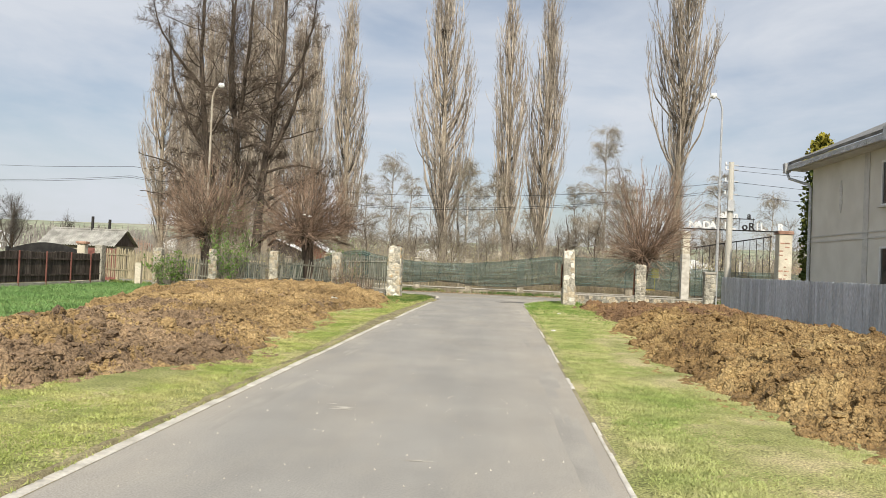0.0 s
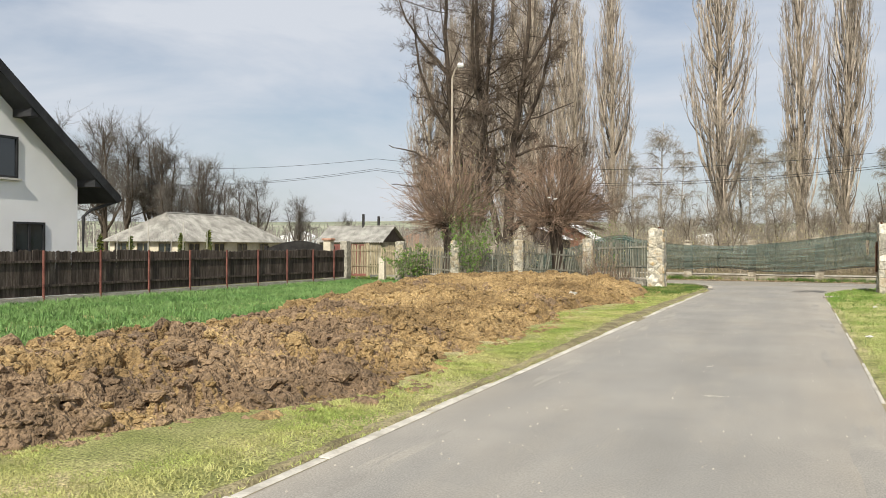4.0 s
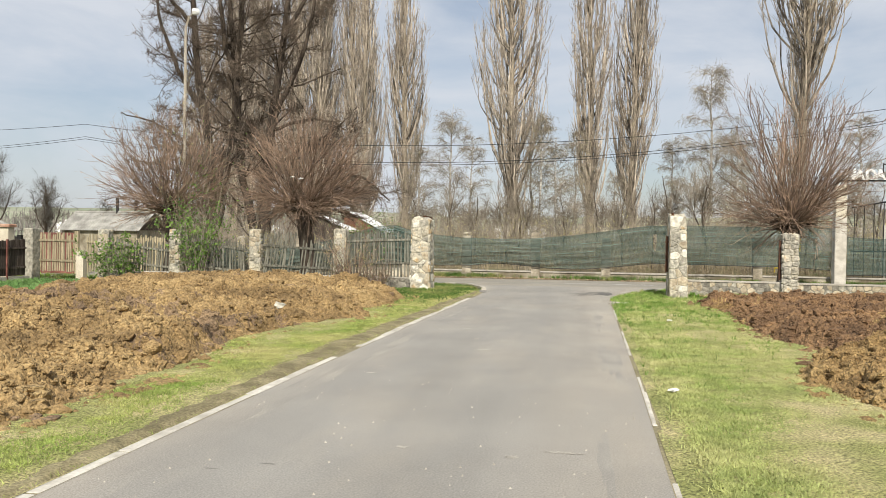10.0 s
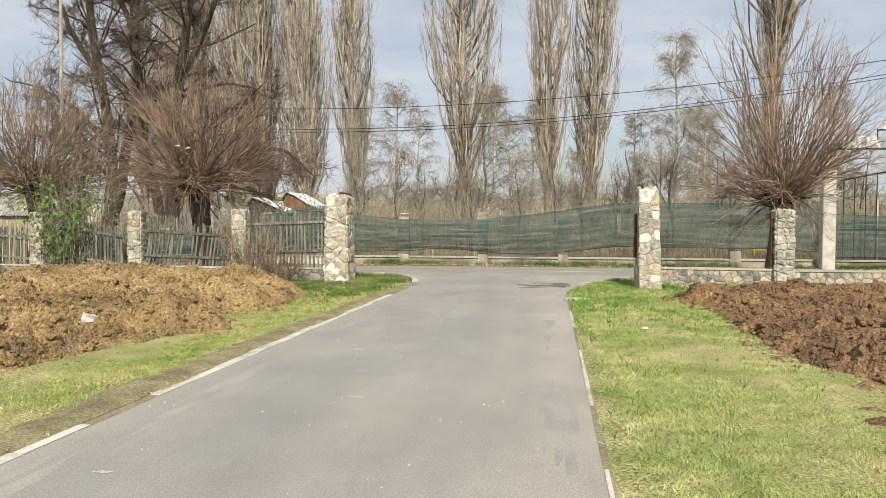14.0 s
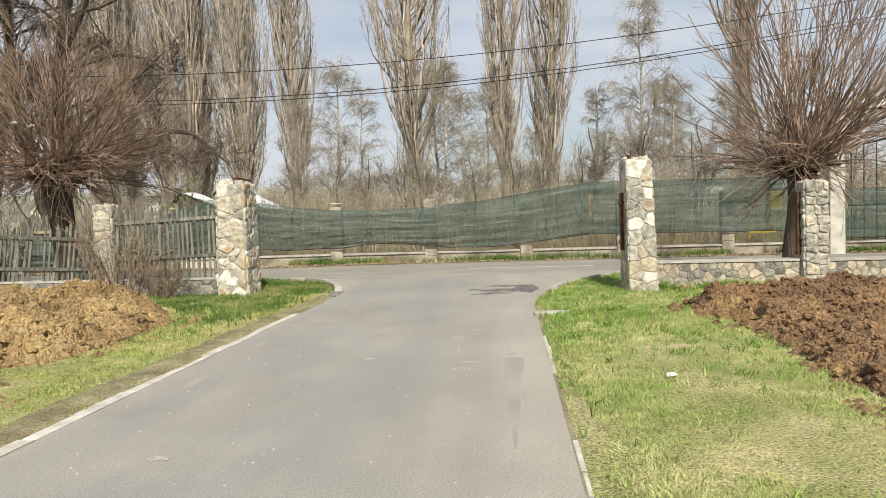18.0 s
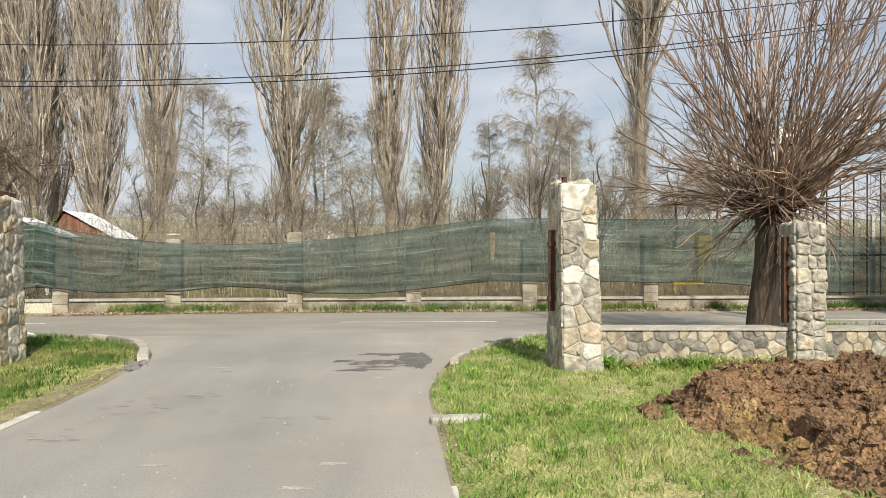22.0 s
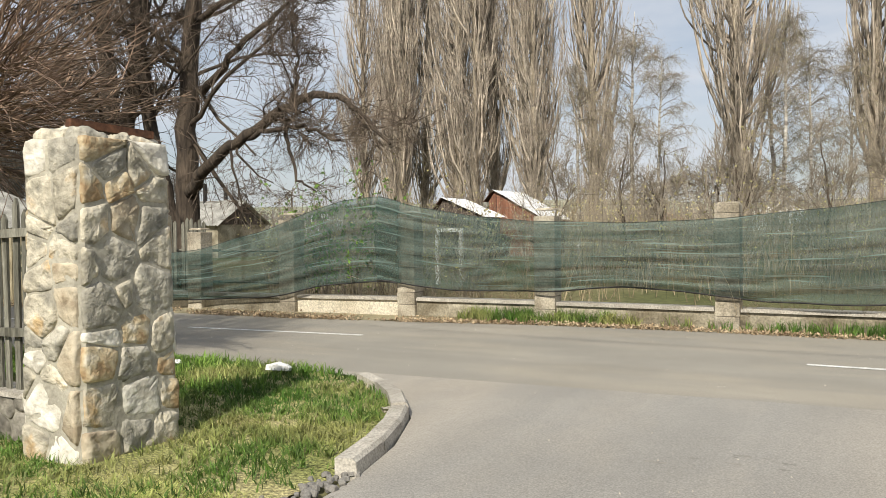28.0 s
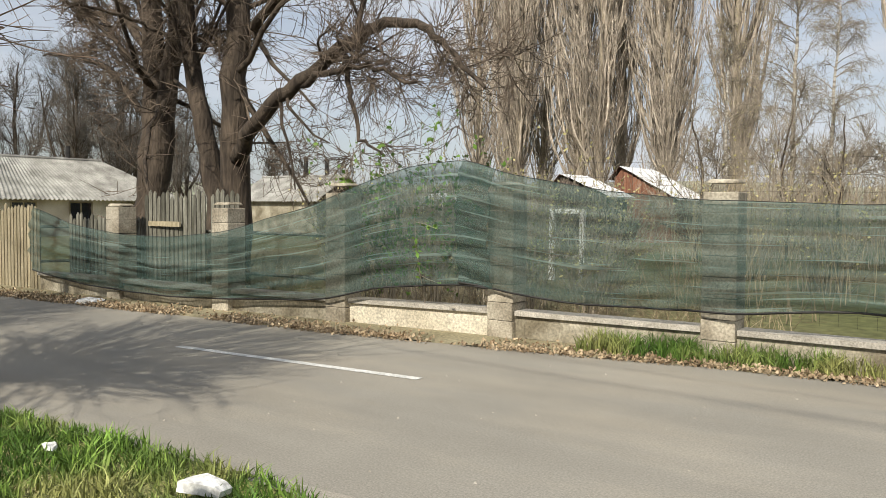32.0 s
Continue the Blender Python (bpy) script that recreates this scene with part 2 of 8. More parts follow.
M["stone_grey"] = make_mat("grey_stone", [(0.25, 0.24, 0.205), (0.39, 0.37, 0.31), (0.50, 0.47, 0.395)], 9, 16, 0.9, 0.9, 0.035, vary=0.18, fine_mix=0.22)
M["stone_dark"] = make_mat("dark_grey_stone", [(0.15, 0.14, 0.12), (0.25, 0.235, 0.20), (0.34, 0.32, 0.275)], 7, 16, 0.9, 0.9, 0.03, vary=0.2, fine_mix=0.22)
M["stone_white"] = make_mat("limewashed_stone", [(0.46, 0.43, 0.36), (0.66, 0.63, 0.55), (0.74, 0.71, 0.63)], 6, 16, 0.9, 0.7, 0.03, vary=0.1, fine_mix=0.18)
M["stone_tan"] = make_mat("tan_stone", [(0.33, 0.27, 0.19), (0.45, 0.39, 0.29), (0.54, 0.48, 0.37)], 6, 16, 0.9, 0.8, 0.03, vary=0.14, fine_mix=0.2)
M["mortar"] = make_mat("lime_mortar", [(0.34, 0.32, 0.265), (0.46, 0.435, 0.36)], 5, 30, 0.95, 0.6, 0.014, fine_mix=0.18)
M["mortar_old"] = make_mat("old_grey_mortar", [(0.19, 0.18, 0.15), (0.30, 0.285, 0.24)], 5, 30, 0.95, 0.6, 0.014, fine_mix=0.2)
M["picket"] = make_mat("weathered_picket", [(0.095, 0.092, 0.072), (0.155, 0.15, 0.122), (0.24, 0.235, 0.195)], 3, 30, 0.9, 0.5, 0.004, vary=0.28, stretch=(6, 6, 0.6))
M["brownwood"] = make_mat("dark_fence_board", [(0.045, 0.035, 0.029), (0.078, 0.060, 0.050), (0.125, 0.102, 0.086)], 3, 30, 0.85, 0.5, 0.004, vary=0.3, stretch=(6, 6, 0.6))
M["palewood"] = make_mat("pale_paling", [(0.26, 0.22, 0.14), (0.40, 0.35, 0.24)], 3, 30, 0.9, 0.5, 0.004, vary=0.25, stretch=(6, 6, 0.6))
M["greyboard"] = make_mat("grey_sheet", [(0.40, 0.43, 0.46), (0.52, 0.55, 0.58)], 1.5, 20, 0.6, 0.2, 0.004, vary=0.14, stretch=(4, 4, 0.4), spec=0.4)
M["rust"] = make_mat("rusty_iron", [(0.055, 0.028, 0.018), (0.12, 0.055, 0.03)], 8, 40, 0.8, 0.4, 0.003, spec=0.3)
M["redpost"] = make_mat("red_painted_post", [(0.14, 0.055, 0.045), (0.24, 0.10, 0.08)], 5, 40, 0.7, 0.2, 0.002)
M["bark_grey"] = make_mat("grey_bark", [(0.24, 0.20, 0.15), (0.37, 0.32, 0.245)], 5, 22, 0.95, 0.8, 0.03, stretch=(1, 1, 0.25))
M["bark_dark"] = make_mat("dark_bark", [(0.042, 0.033, 0.026), (0.105, 0.082, 0.062)], 5, 18, 0.95, 1.0, 0.04, stretch=(1, 1, 0.22))
M["twig_poplar"] = make_mat("poplar_twigs", [(0.235, 0.197, 0.158), (0.47, 0.41, 0.34)], 0.5, 3, 0.9, 0, island=0.55)
M["twig_red"] = make_mat("reddish_twigs", [(0.15, 0.104, 0.076), (0.33, 0.235, 0.17)], 0.8, 3, 0.85, 0, island=0.5)
M["twig_dark"] = make_mat("dark_twigs", [(0.092, 0.071, 0.054), (0.185, 0.144, 0.110)], 0.6, 3, 0.9, 0, island=0.3)
M["twig_ash"] = make_mat("ash_grey_twigs", [(0.075, 0.067, 0.058), (0.165, 0.148, 0.128)], 0.5, 3, 0.9, 0, island=0.35)
M["twig_grey"] = make_mat("grey_twigs", [(0.20, 0.172, 0.135), (0.36, 0.312, 0.25)], 0.4, 3, 0.9, 0, island=0.3)
M["birch"] = make_mat("birch_bark", [(0.16, 0.14, 0.12), (0.46, 0.43, 0.38), (0.60, 0.57, 0.52)], 3, 14, 0.9, 0.3, 0.006, stretch=(1, 1, 2.5))
M["catkin"] = make_mat("yellow_buds", [(0.34, 0.32, 0.13), (0.47, 0.42, 0.22)], 1, 5, 0.8, 0, island=0.3)
M["straw"] = make_mat("dry_stems", [(0.20, 0.16, 0.10), (0.35, 0.29, 0.19)], 0.5, 4, 0.9, 0, island=0.35)
M["straw_yellow"] = make_mat("yellow_straw", [(0.40, 0.32, 0.13), (0.62, 0.52, 0.27)], 0.8, 4, 0.8, 0, island=0.3)
M["leaf"] = make_mat("young_leaves", [(0.075, 0.155, 0.026), (0.17, 0.28, 0.05)], 2, 8, 0.6, 0, island=0.3)
M["thuja"] = make_mat("conifer_needles", [(0.045, 0.075, 0.018), (0.14, 0.15, 0.032)], 2.5, 12, 0.8, 0, island=0.3)
M["thuja_tip"] = make_mat("yellow_needles", [(0.20, 0.19, 0.03), (0.36, 0.31, 0.05)], 2.5, 12, 0.8, 0, island=0.3)
M["plaster_grey"] = make_mat("grey_render", [(0.62, 0.59, 0.52), (0.69, 0.66, 0.59)], 1.2, 60, 0.92, 0.3, 0.004, fine_mix=0.08)
M["plaster_white"] = make_mat("white_render", [(0.82, 0.83, 0.84), (0.88, 0.89, 0.90)], 1.0, 60, 0.9, 0.2, 0.003, fine_mix=0.04)
M["plaster_cream"] = make_mat("cream_plaster", [(0.50, 0.45, 0.35), (0.66, 0.61, 0.50)], 1.5, 40, 0.92, 0.3, 0.004)
M["postblock"] = make_mat("stained_block", [(0.23, 0.20, 0.15), (0.37, 0.33, 0.26), (0.45, 0.41, 0.33)], 3, 40, 0.92, 0.4, 0.006, vary=0.12)
M["wallplaster"] = make_mat("stained_plaster", [(0.17, 0.145, 0.10), (0.29, 0.26, 0.195), (0.42, 0.385, 0.305)], 1.6, 30, 0.92, 0.4, 0.006)
M["band"] = make_mat("pale_trim", [(0.52, 0.50, 0.46), (0.60, 0.58, 0.54)], 4, 50, 0.9, 0.2, 0.004)
M["asbestos"] = make_mat("fibre_cement_roof", [(0.20, 0.195, 0.178), (0.29, 0.284, 0.26), (0.38, 0.372, 0.342)], 1.4, 14, 0.95, 0.3, 0.006, fine_mix=0.2)
M["tin"] = make_mat("bright_tin_roof", [(0.72, 0.73, 0.74), (0.82, 0.83, 0.84)], 1.0, 20, 0.5, 0.1, 0.004, spec=0.5)
M["gutter"] = make_mat("galvanised_gutter", [(0.42, 0.43, 0.44), (0.56, 0.57, 0.58)], 3, 30, 0.5, 0.1, 0.002, metal=0.4)
M["roof_dark"] = make_mat("anthracite_roof", [(0.020, 0.021, 0.023), (0.035, 0.036, 0.04)], 2, 30, 0.6, 0.1, 0.003)
M["roof_grey"] = make_mat("grey_roof_sheet", [(0.16, 0.16, 0.16), (0.26, 0.26, 0.25)], 2, 30, 0.7, 0.2, 0.004)
M["redshed"] = make_mat("faded_red_boards", [(0.17, 0.075, 0.045), (0.26, 0.13, 0.085)], 2, 25, 0.9, 0.3, 0.004, stretch=(5, 5, 0.6), vary=0.2)
M["white"] = make_mat("white_paint", [(0.72, 0.72, 0.70), (0.82, 0.82, 0.80)], 3, 40, 0.8, 0.1, 0.002)
M["paper"] = make_mat("crumpled_paper", [(0.74, 0.74, 0.72), (0.84, 0.84, 0.83)], 8, 30, 0.9, 0.3, 0.005)
M["pole"] = make_mat("pale_pole", [(0.46, 0.44, 0.39), (0.58, 0.56, 0.51)], 2, 40, 0.85, 0.2, 0.003, stretch=(3, 3, 0.5))
M["lamp_pole"] = make_mat("painted_steel", [(0.34, 0.29, 0.22), (0.46, 0.42, 0.35)], 2, 30, 0.7, 0.1, 0.002)
M["wire"] = make_mat("cable", [(0.02, 0.02, 0.022), (0.03, 0.03, 0.032)], 2, 10, 0.6, 0)
M["yellow"] = make_mat("yellow_paint", [(0.62, 0.46, 0.05), (0.75, 0.58, 0.10)], 4, 30, 0.6, 0.1, 0.002)
M["brick"] = make_mat("red_brick", [(0.29, 0.16, 0.11), (0.42, 0.27, 0.20)], 6, 40, 0.9, 0.4, 0.006, vary=0.25)
M["black"] = make_mat("dark_metal", [(0.015, 0.014, 0.014), (0.035, 0.033, 0.032)], 4, 30, 0.6, 0.1, 0.002)
# far hill and wood colours are paled, so distance haze sits in the colour
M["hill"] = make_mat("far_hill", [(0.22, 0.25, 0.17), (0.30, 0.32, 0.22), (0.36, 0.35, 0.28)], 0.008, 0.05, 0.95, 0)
M["farwood"] = make_mat("far_wood", [(0.17, 0.155, 0.14), (0.25, 0.23, 0.21)], 0.03, 0.4, 0.95, 0, island=0.2)


def glass_mat():
    m = bpy.data.materials.new("window_glass")
    m.use_nodes = True
    b = m.node_tree.nodes["Principled BSDF"]
    b.inputs["Base Color"].default_value = (0.02, 0.025, 0.03, 1)
    b.inputs["Roughness"].default_value = 0.06
    b.inputs["Specular IOR Level"].default_value = 0.9
    return m


def net_mat():
    """Knitted shade cloth: a thin green weave that lets part of the light and view through."""
    m = bpy.data.materials.new("green_shade_net")
    m.use_nodes = True
    n, l = m.node_tree.nodes, m.node_tree.links
    n.clear()
    out, mix, tr, df, tl, add = (n.new("ShaderNode" + k) for k in ("OutputMaterial", "MixShader", "BsdfTransparent", "BsdfDiffuse", "BsdfTranslucent", "MixShader"))
    co, mp, nz, rp = n.new("ShaderNodeTexCoord"), n.new("ShaderNodeMapping"), n.new("ShaderNodeTexNoise"), n.new("ShaderNodeMapRange")
    mp.inputs["Scale"].default_value = (0.22, 5.0, 1.0)
    nz.inputs["Scale"].default_value, nz.inputs["Detail"].default_value = 1.6, 3.0
    l.new(co.outputs["UV"], mp.inputs["Vector"])
    l.new(mp.outputs["Vector"], nz.inputs["Vector"])
    # long pale streaks in the colour stand in for light catching the folds
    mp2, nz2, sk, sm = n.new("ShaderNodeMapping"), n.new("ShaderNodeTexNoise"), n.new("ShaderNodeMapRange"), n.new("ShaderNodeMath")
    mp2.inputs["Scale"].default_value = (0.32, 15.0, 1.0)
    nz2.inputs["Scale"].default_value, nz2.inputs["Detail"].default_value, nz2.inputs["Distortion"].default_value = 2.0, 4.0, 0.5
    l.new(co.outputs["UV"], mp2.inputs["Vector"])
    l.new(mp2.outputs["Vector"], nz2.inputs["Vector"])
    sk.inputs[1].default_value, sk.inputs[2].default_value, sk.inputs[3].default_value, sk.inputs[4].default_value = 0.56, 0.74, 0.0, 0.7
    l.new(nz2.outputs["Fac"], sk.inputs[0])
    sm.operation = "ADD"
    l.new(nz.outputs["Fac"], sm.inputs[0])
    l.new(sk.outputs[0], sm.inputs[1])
    l.new(nz.outputs["Fac"], rp.inputs[0])
    rp.inputs[1].default_value, rp.inputs[2].default_value, rp.inputs[3].default_value, rp.inputs[4].default_value = 0.3, 0.75, 0.72, 0.50
    l.new(rp.outputs[0], mix.inputs[0])
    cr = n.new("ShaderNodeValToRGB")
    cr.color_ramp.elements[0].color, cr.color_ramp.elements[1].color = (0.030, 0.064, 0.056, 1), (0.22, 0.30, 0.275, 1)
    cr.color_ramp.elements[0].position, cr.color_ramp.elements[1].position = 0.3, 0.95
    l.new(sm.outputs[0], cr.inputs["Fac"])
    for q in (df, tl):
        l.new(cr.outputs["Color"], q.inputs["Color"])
    add.inputs[0].default_value = 0.35
    l.new(df.outputs[0], add.inputs[1])
    l.new(tl.outputs[0], add.inputs[2])
    l.new(tr.outputs[0], mix.inputs[1])
    l.new(add.outputs[0], mix.inputs[2])
    l.new(mix.outputs[0], out.inputs["Surface"])
    return m


M["glass"] = glass_mat()
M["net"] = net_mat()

# ---- geometry helpers ----
rng = np.random.default_rng(7)


class Geo:
    """Collects vertices and faces for one mesh."""

    def __init__(self):
        self.v, self.f, self.n = [], [], 0

    def add(self, verts, faces):
        verts = np.asarray(verts, float).reshape(-1, 3)
        self.f.append([[i + self.n for i in q] for q in faces])
        self.v.append(verts)
        self.n += len(verts)
        return self

    def box(self, lo, hi, m=None, taper=1.0):
        (x0, y0, z0), (x1, y1, z1) = lo, hi
        cx, cy = (x0 + x1) / 2, (y0 + y1) / 2
        vs = [(x0, y0, z0), (x1, y0, z0), (x1, y1, z0), (x0, y1, z0)]
        vs += [(cx + (x - cx) * taper, cy + (y - cy) * taper, z1) for x, y, z in vs[:4]]
        vs = np.array(vs, float)
        if m is not None:
            vs = np.array([m @ Vector(p) for p in vs])
        return self.add(vs, [(3, 2, 1, 0), (4, 5, 6, 7), (0, 1, 5, 4), (1, 2, 6, 5), (2, 3, 7, 6), (3, 0, 4, 7)])

    def bevel_box(self, lo, hi, b=0.01, m=None):
        """A box with chamfered upright edges and top."""
        (x0, y0, z0), (x1, y1, z1) = lo, hi

        def ring(i, z):
            return [(x0 + i + b, y0 + i, z), (x1 - i - b, y0 + i, z), (x1 - i, y0 + i + b, z), (x1 - i, y1 - i - b, z),
                    (x1 - i - b, y1 - i, z), (x0 + i + b, y1 - i, z), (x0 + i, y1 - i - b, z), (x0 + i, y0 + i + b, z)]
        vs = np.array(ring(0, z0) + ring(0, z1 - b) + ring(b, z1), float)
        if m is not None:
            vs = np.array([m @ Vector(p) for p in vs])
        fs = [tuple(range(7, -1, -1)), tuple(range(16, 24))]
        for r in (0, 8):
            fs += [(r + k, r + (k + 1) % 8, r + 8 + (k + 1) % 8, r + 8 + k) for k in range(8)]
        return self.add(vs, fs)

    def tube(self, pts, radii, sides=6, cap=True):
        pts = np.asarray(pts, float)
        k = len(pts)
        radii = np.broadcast_to(np.asarray(radii, float), (k,))
        tan = np.gradient(pts, axis=0)
        tan /= np.maximum(np.linalg.norm(tan, axis=1), 1e-9)[:, None]
        ref = np.array([0.0, 0, 1]) if abs(tan[0][2]) < 0.9 else np.array([1.0, 0, 0])
        a = np.cross(tan, ref)
        a /= np.maximum(np.linalg.norm(a, axis=1), 1e-9)[:, None]
        b = np.cross(tan, a)
        ang = np.arange(sides) * 2 * np.pi / sides
        ring = a[:, None] * np.cos(ang)[None, :, None] + b[:, None] * np.sin(ang)[None, :, None]
        vs = (pts[:, None] + ring * radii[:, None, None]).reshape(-1, 3)
        fs = []
        for i in range(k - 1):
            for s in range(sides):
                t = (s + 1) % sides
                fs.append((i * sides + s, i * sides + t, (i + 1) * sides + t, (i + 1) * sides + s))
        if cap:
            fs.append(tuple(range(sides - 1, -1, -1)))
            fs.append(tuple((k - 1) * sides + s for s in range(sides)))
        return self.add(vs, fs)

    def prism(self, outline, axis_lo, axis_hi, place):
        """An outline (2D) drawn from axis_lo to axis_hi; place(u, v, w) gives the point."""
        k = len(outline)
        vs = [place(u, v, axis_lo) for u, v in outline] + [place(u, v, axis_hi) for u, v in outline]
        fs = [tuple(range(k - 1, -1, -1)), tuple(range(k, 2 * k))]
        fs += [(i, (i + 1) % k, k + (i + 1) % k, k + i) for i in range(k)]
        return self.add(vs, fs)

    def mesh(self, name, smooth=False):
        me = bpy.data.meshes.new(name)
        v = np.concatenate(self.v) if self.v else np.zeros((0, 3))
        me.from_pydata(v.tolist(), [], [q for g in self.f for q in g])
        if smooth:
            me.polygons.foreach_set("use_smooth", np.ones(len(me.polygons), bool))
        me.update()
        return me


def fast_mesh(name, verts, faces, smooth=False):
    """A mesh from arrays of vertices (n, 3) and faces (m, k)."""
    me = bpy.data.meshes.new(name)
    verts, faces = np.asarray(verts, np.float32), np.asarray(faces, np.int32)
    me.vertices.add(len(verts))
    me.vertices.foreach_set("co", verts.ravel())
    me.loops.add(faces.size)
    me.loops.foreach_set("vertex_index", faces.ravel())
    me.polygons.add(len(faces))
    me.polygons.foreach_set("loop_start", np.arange(len(faces), dtype=np.int32) * faces.shape[1])
    me.polygons.foreach_set("use_smooth", np.full(len(faces), smooth))
    me.update(calc_edges=True)
    me.validate()
    return me


def place_of(ob):
    """The world matrix of an object, worked out through its parents."""
    return ob.matrix_basis if ob.parent is None else place_of(ob.parent) @ ob.matrix_parent_inverse @ ob.matrix_basis


def part(name, geo, material, parent=None, label="", smooth=False, at=None):
    """Links one mesh object, under a thing or a part if parent is given. geo: Geo or mesh, in world places unless at is given."""
    me = geo.mesh(name, smooth) if isinstance(geo, Geo) else geo
    if material is not None and not me.materials:
        me.materials.append(material)
    ob = new(name, me)
    if at is not None:
        ob.matrix_basis = at
    if parent is not None:
        ob.parent = parent
        ob.matrix_parent_inverse = place_of(parent).inverted()
    if label:
        ob["label"] = label
    return ob


def thing(name, label, category, at=(0, 0, 0), group="", kind=""):
    """An empty at a thing's base, which parents its parts."""
    ob = new(name)
    ob.empty_display_size = 0.2
    ob.matrix_basis = at if isinstance(at, Matrix) else Matrix.Translation(at)
    return tagged(ob, label, category, group, kind)


def hash2(ix, iy, seed):
    h = np.sin(ix * 127.1 + iy * 311.7 + seed * 74.7) * 43758.5453
    return h - np.floor(h)


def vnoise(x, y, f, seed=0):
    """Smooth value noise in 0..1."""
    x, y = x * f, y * f
    ix, iy = np.floor(x), np.floor(y)
    u, v = x - ix, y - iy
    u, v = u * u * (3 - 2 * u), v * v * (3 - 2 * v)
    a, b = hash2(ix, iy, seed), hash2(ix + 1, iy, seed)
    c, d = hash2(ix, iy + 1, seed), hash2(ix + 1, iy + 1, seed)
    return (a * (1 - u) + b * u) * (1 - v) + (c * (1 - u) + d * u) * v


def clods(x, y, f, seed=0):
    """Rounded lumps of differing size, 0..1."""
    x, y = x * f, y * f
    ix, iy = np.floor(x), np.floor(y)
    best = np.zeros_like(x)
    for dx in (-1, 0, 1):
        for dy in (-1, 0, 1):
            jx, jy = ix + dx, iy + dy
            px, py = jx + hash2(jx, jy, seed), jy + hash2(jx, jy, seed + 5)
            r = 0.35 + 0.5 * hash2(jx, jy, seed + 9)
            d2 = ((x - px) ** 2 + (y - py) ** 2) / r ** 2
            best = np.maximum(best, np.sqrt(np.clip(1 - d2, 0, 1)) * r)
    return best


def grid_faces(nx, ny):
    i = np.arange(nx - 1)[:, None] * ny + np.arange(ny - 1)[None]
    return np.stack([i, i + ny, i + ny + 1, i + 1], -1).reshape(-1, 4)


def rods(starts, dirs, lengths, radius, seg=3, curl=None, wob=0.08, sides=3, tip=0.25):
    """Many thin tapered rods at once: arrays of vertices and quad faces."""
    n = len(starts)
    dirs = dirs / np.maximum(np.linalg.norm(dirs, axis=1), 1e-9)[:, None]
    radius = np.broadcast_to(np.asarray(radius, float), (n,))
    pts, p, d = [starts], starts.copy(), dirs.copy()
    for s in range(seg):
        step = (lengths / seg)[:, None]
        if curl is not None:
            d = d + curl / seg
        d = d + rng.normal(0, wob, d.shape)
        d /= np.linalg.norm(d, axis=1)[:, None]
        p = p + d * step
        pts.append(p)
    pts = np.stack(pts, 1)
    ref = np.where(np.abs(dirs[:, 2:3]) < 0.9, np.array([[0, 0, 1.0]]), np.array([[1.0, 0, 0]]))
    a = np.cross(dirs, ref)
    a /= np.linalg.norm(a, axis=1)[:, None]
    b = np.cross(dirs, a)
    ang = np.arange(sides) * 2 * np.pi / sides
    ring = a[:, None] * np.cos(ang)[None, :, None] + b[:, None] * np.sin(ang)[None, :, None]
    rad = radius[:, None] * np.linspace(1, tip, seg + 1)[None]
    vs = pts[:, :, None] + ring[:, None] * rad[:, :, None, None]
    base = (np.arange(n) * (seg + 1) * sides)[:, None, None]
    k = np.arange(seg)[None, :, None] * sides
    s = np.arange(sides)[None, None]
    t = (s + 1) % sides
    fs = np.stack([base + k + s, base + k + t, base + k + sides + t, base + k + sides + s], -1).reshape(-1, 4)
    return vs.reshape(-1, 3), fs, pts


def along(pts, count, lo=0.15):
    """Random places on rods: indices, positions and local directions."""
    n, k = pts.shape[:2]
    i = rng.integers(0, n, count)
    u = (lo + (1 - lo) * rng.random(count)) * (k - 1)
    j = np.minimum(u.astype(int), k - 2)
    w = (u - j)[:, None]
    a, b = pts[i, j], pts[i, j + 1]
    d = b - a
    return i, a * (1 - w) + b * w, d / np.maximum(np.linalg.norm(d, axis=1), 1e-9)[:, None]


def join_arrays(*sets):
    vs, fs, n = [], [], 0
    for v, f in sets:
        vs.append(v)
        fs.append(f + n)
        n += len(v)
    return np.concatenate(vs), np.concatenate(fs)


def leaf_quads(places, size, spread=1.0):
    """Small bent leaves, two triangles each, at the given places."""
    n = len(places)
    a = rng.normal(size=(n, 3))
    a /= np.linalg.norm(a, axis=1)[:, None]
    b = np.cross(a, rng.normal(size=(n, 3)))
    b /= np.linalg.norm(b, axis=1)[:, None]
    s = size * (0.6 + 0.8 * rng.random((n, 1)))
    v = np.stack([places, places + a * s * 0.5 + b * s * 0.32, places + a * s, places + a * s * 0.5 - b * s * 0.32], 1)
    return v.reshape(-1, 3), np.arange(n * 4).reshape(n, 4)


def edge_at(table, y):
    t = np.array(table)
    return np.interp(y, t[:, 0], t[:, 1])

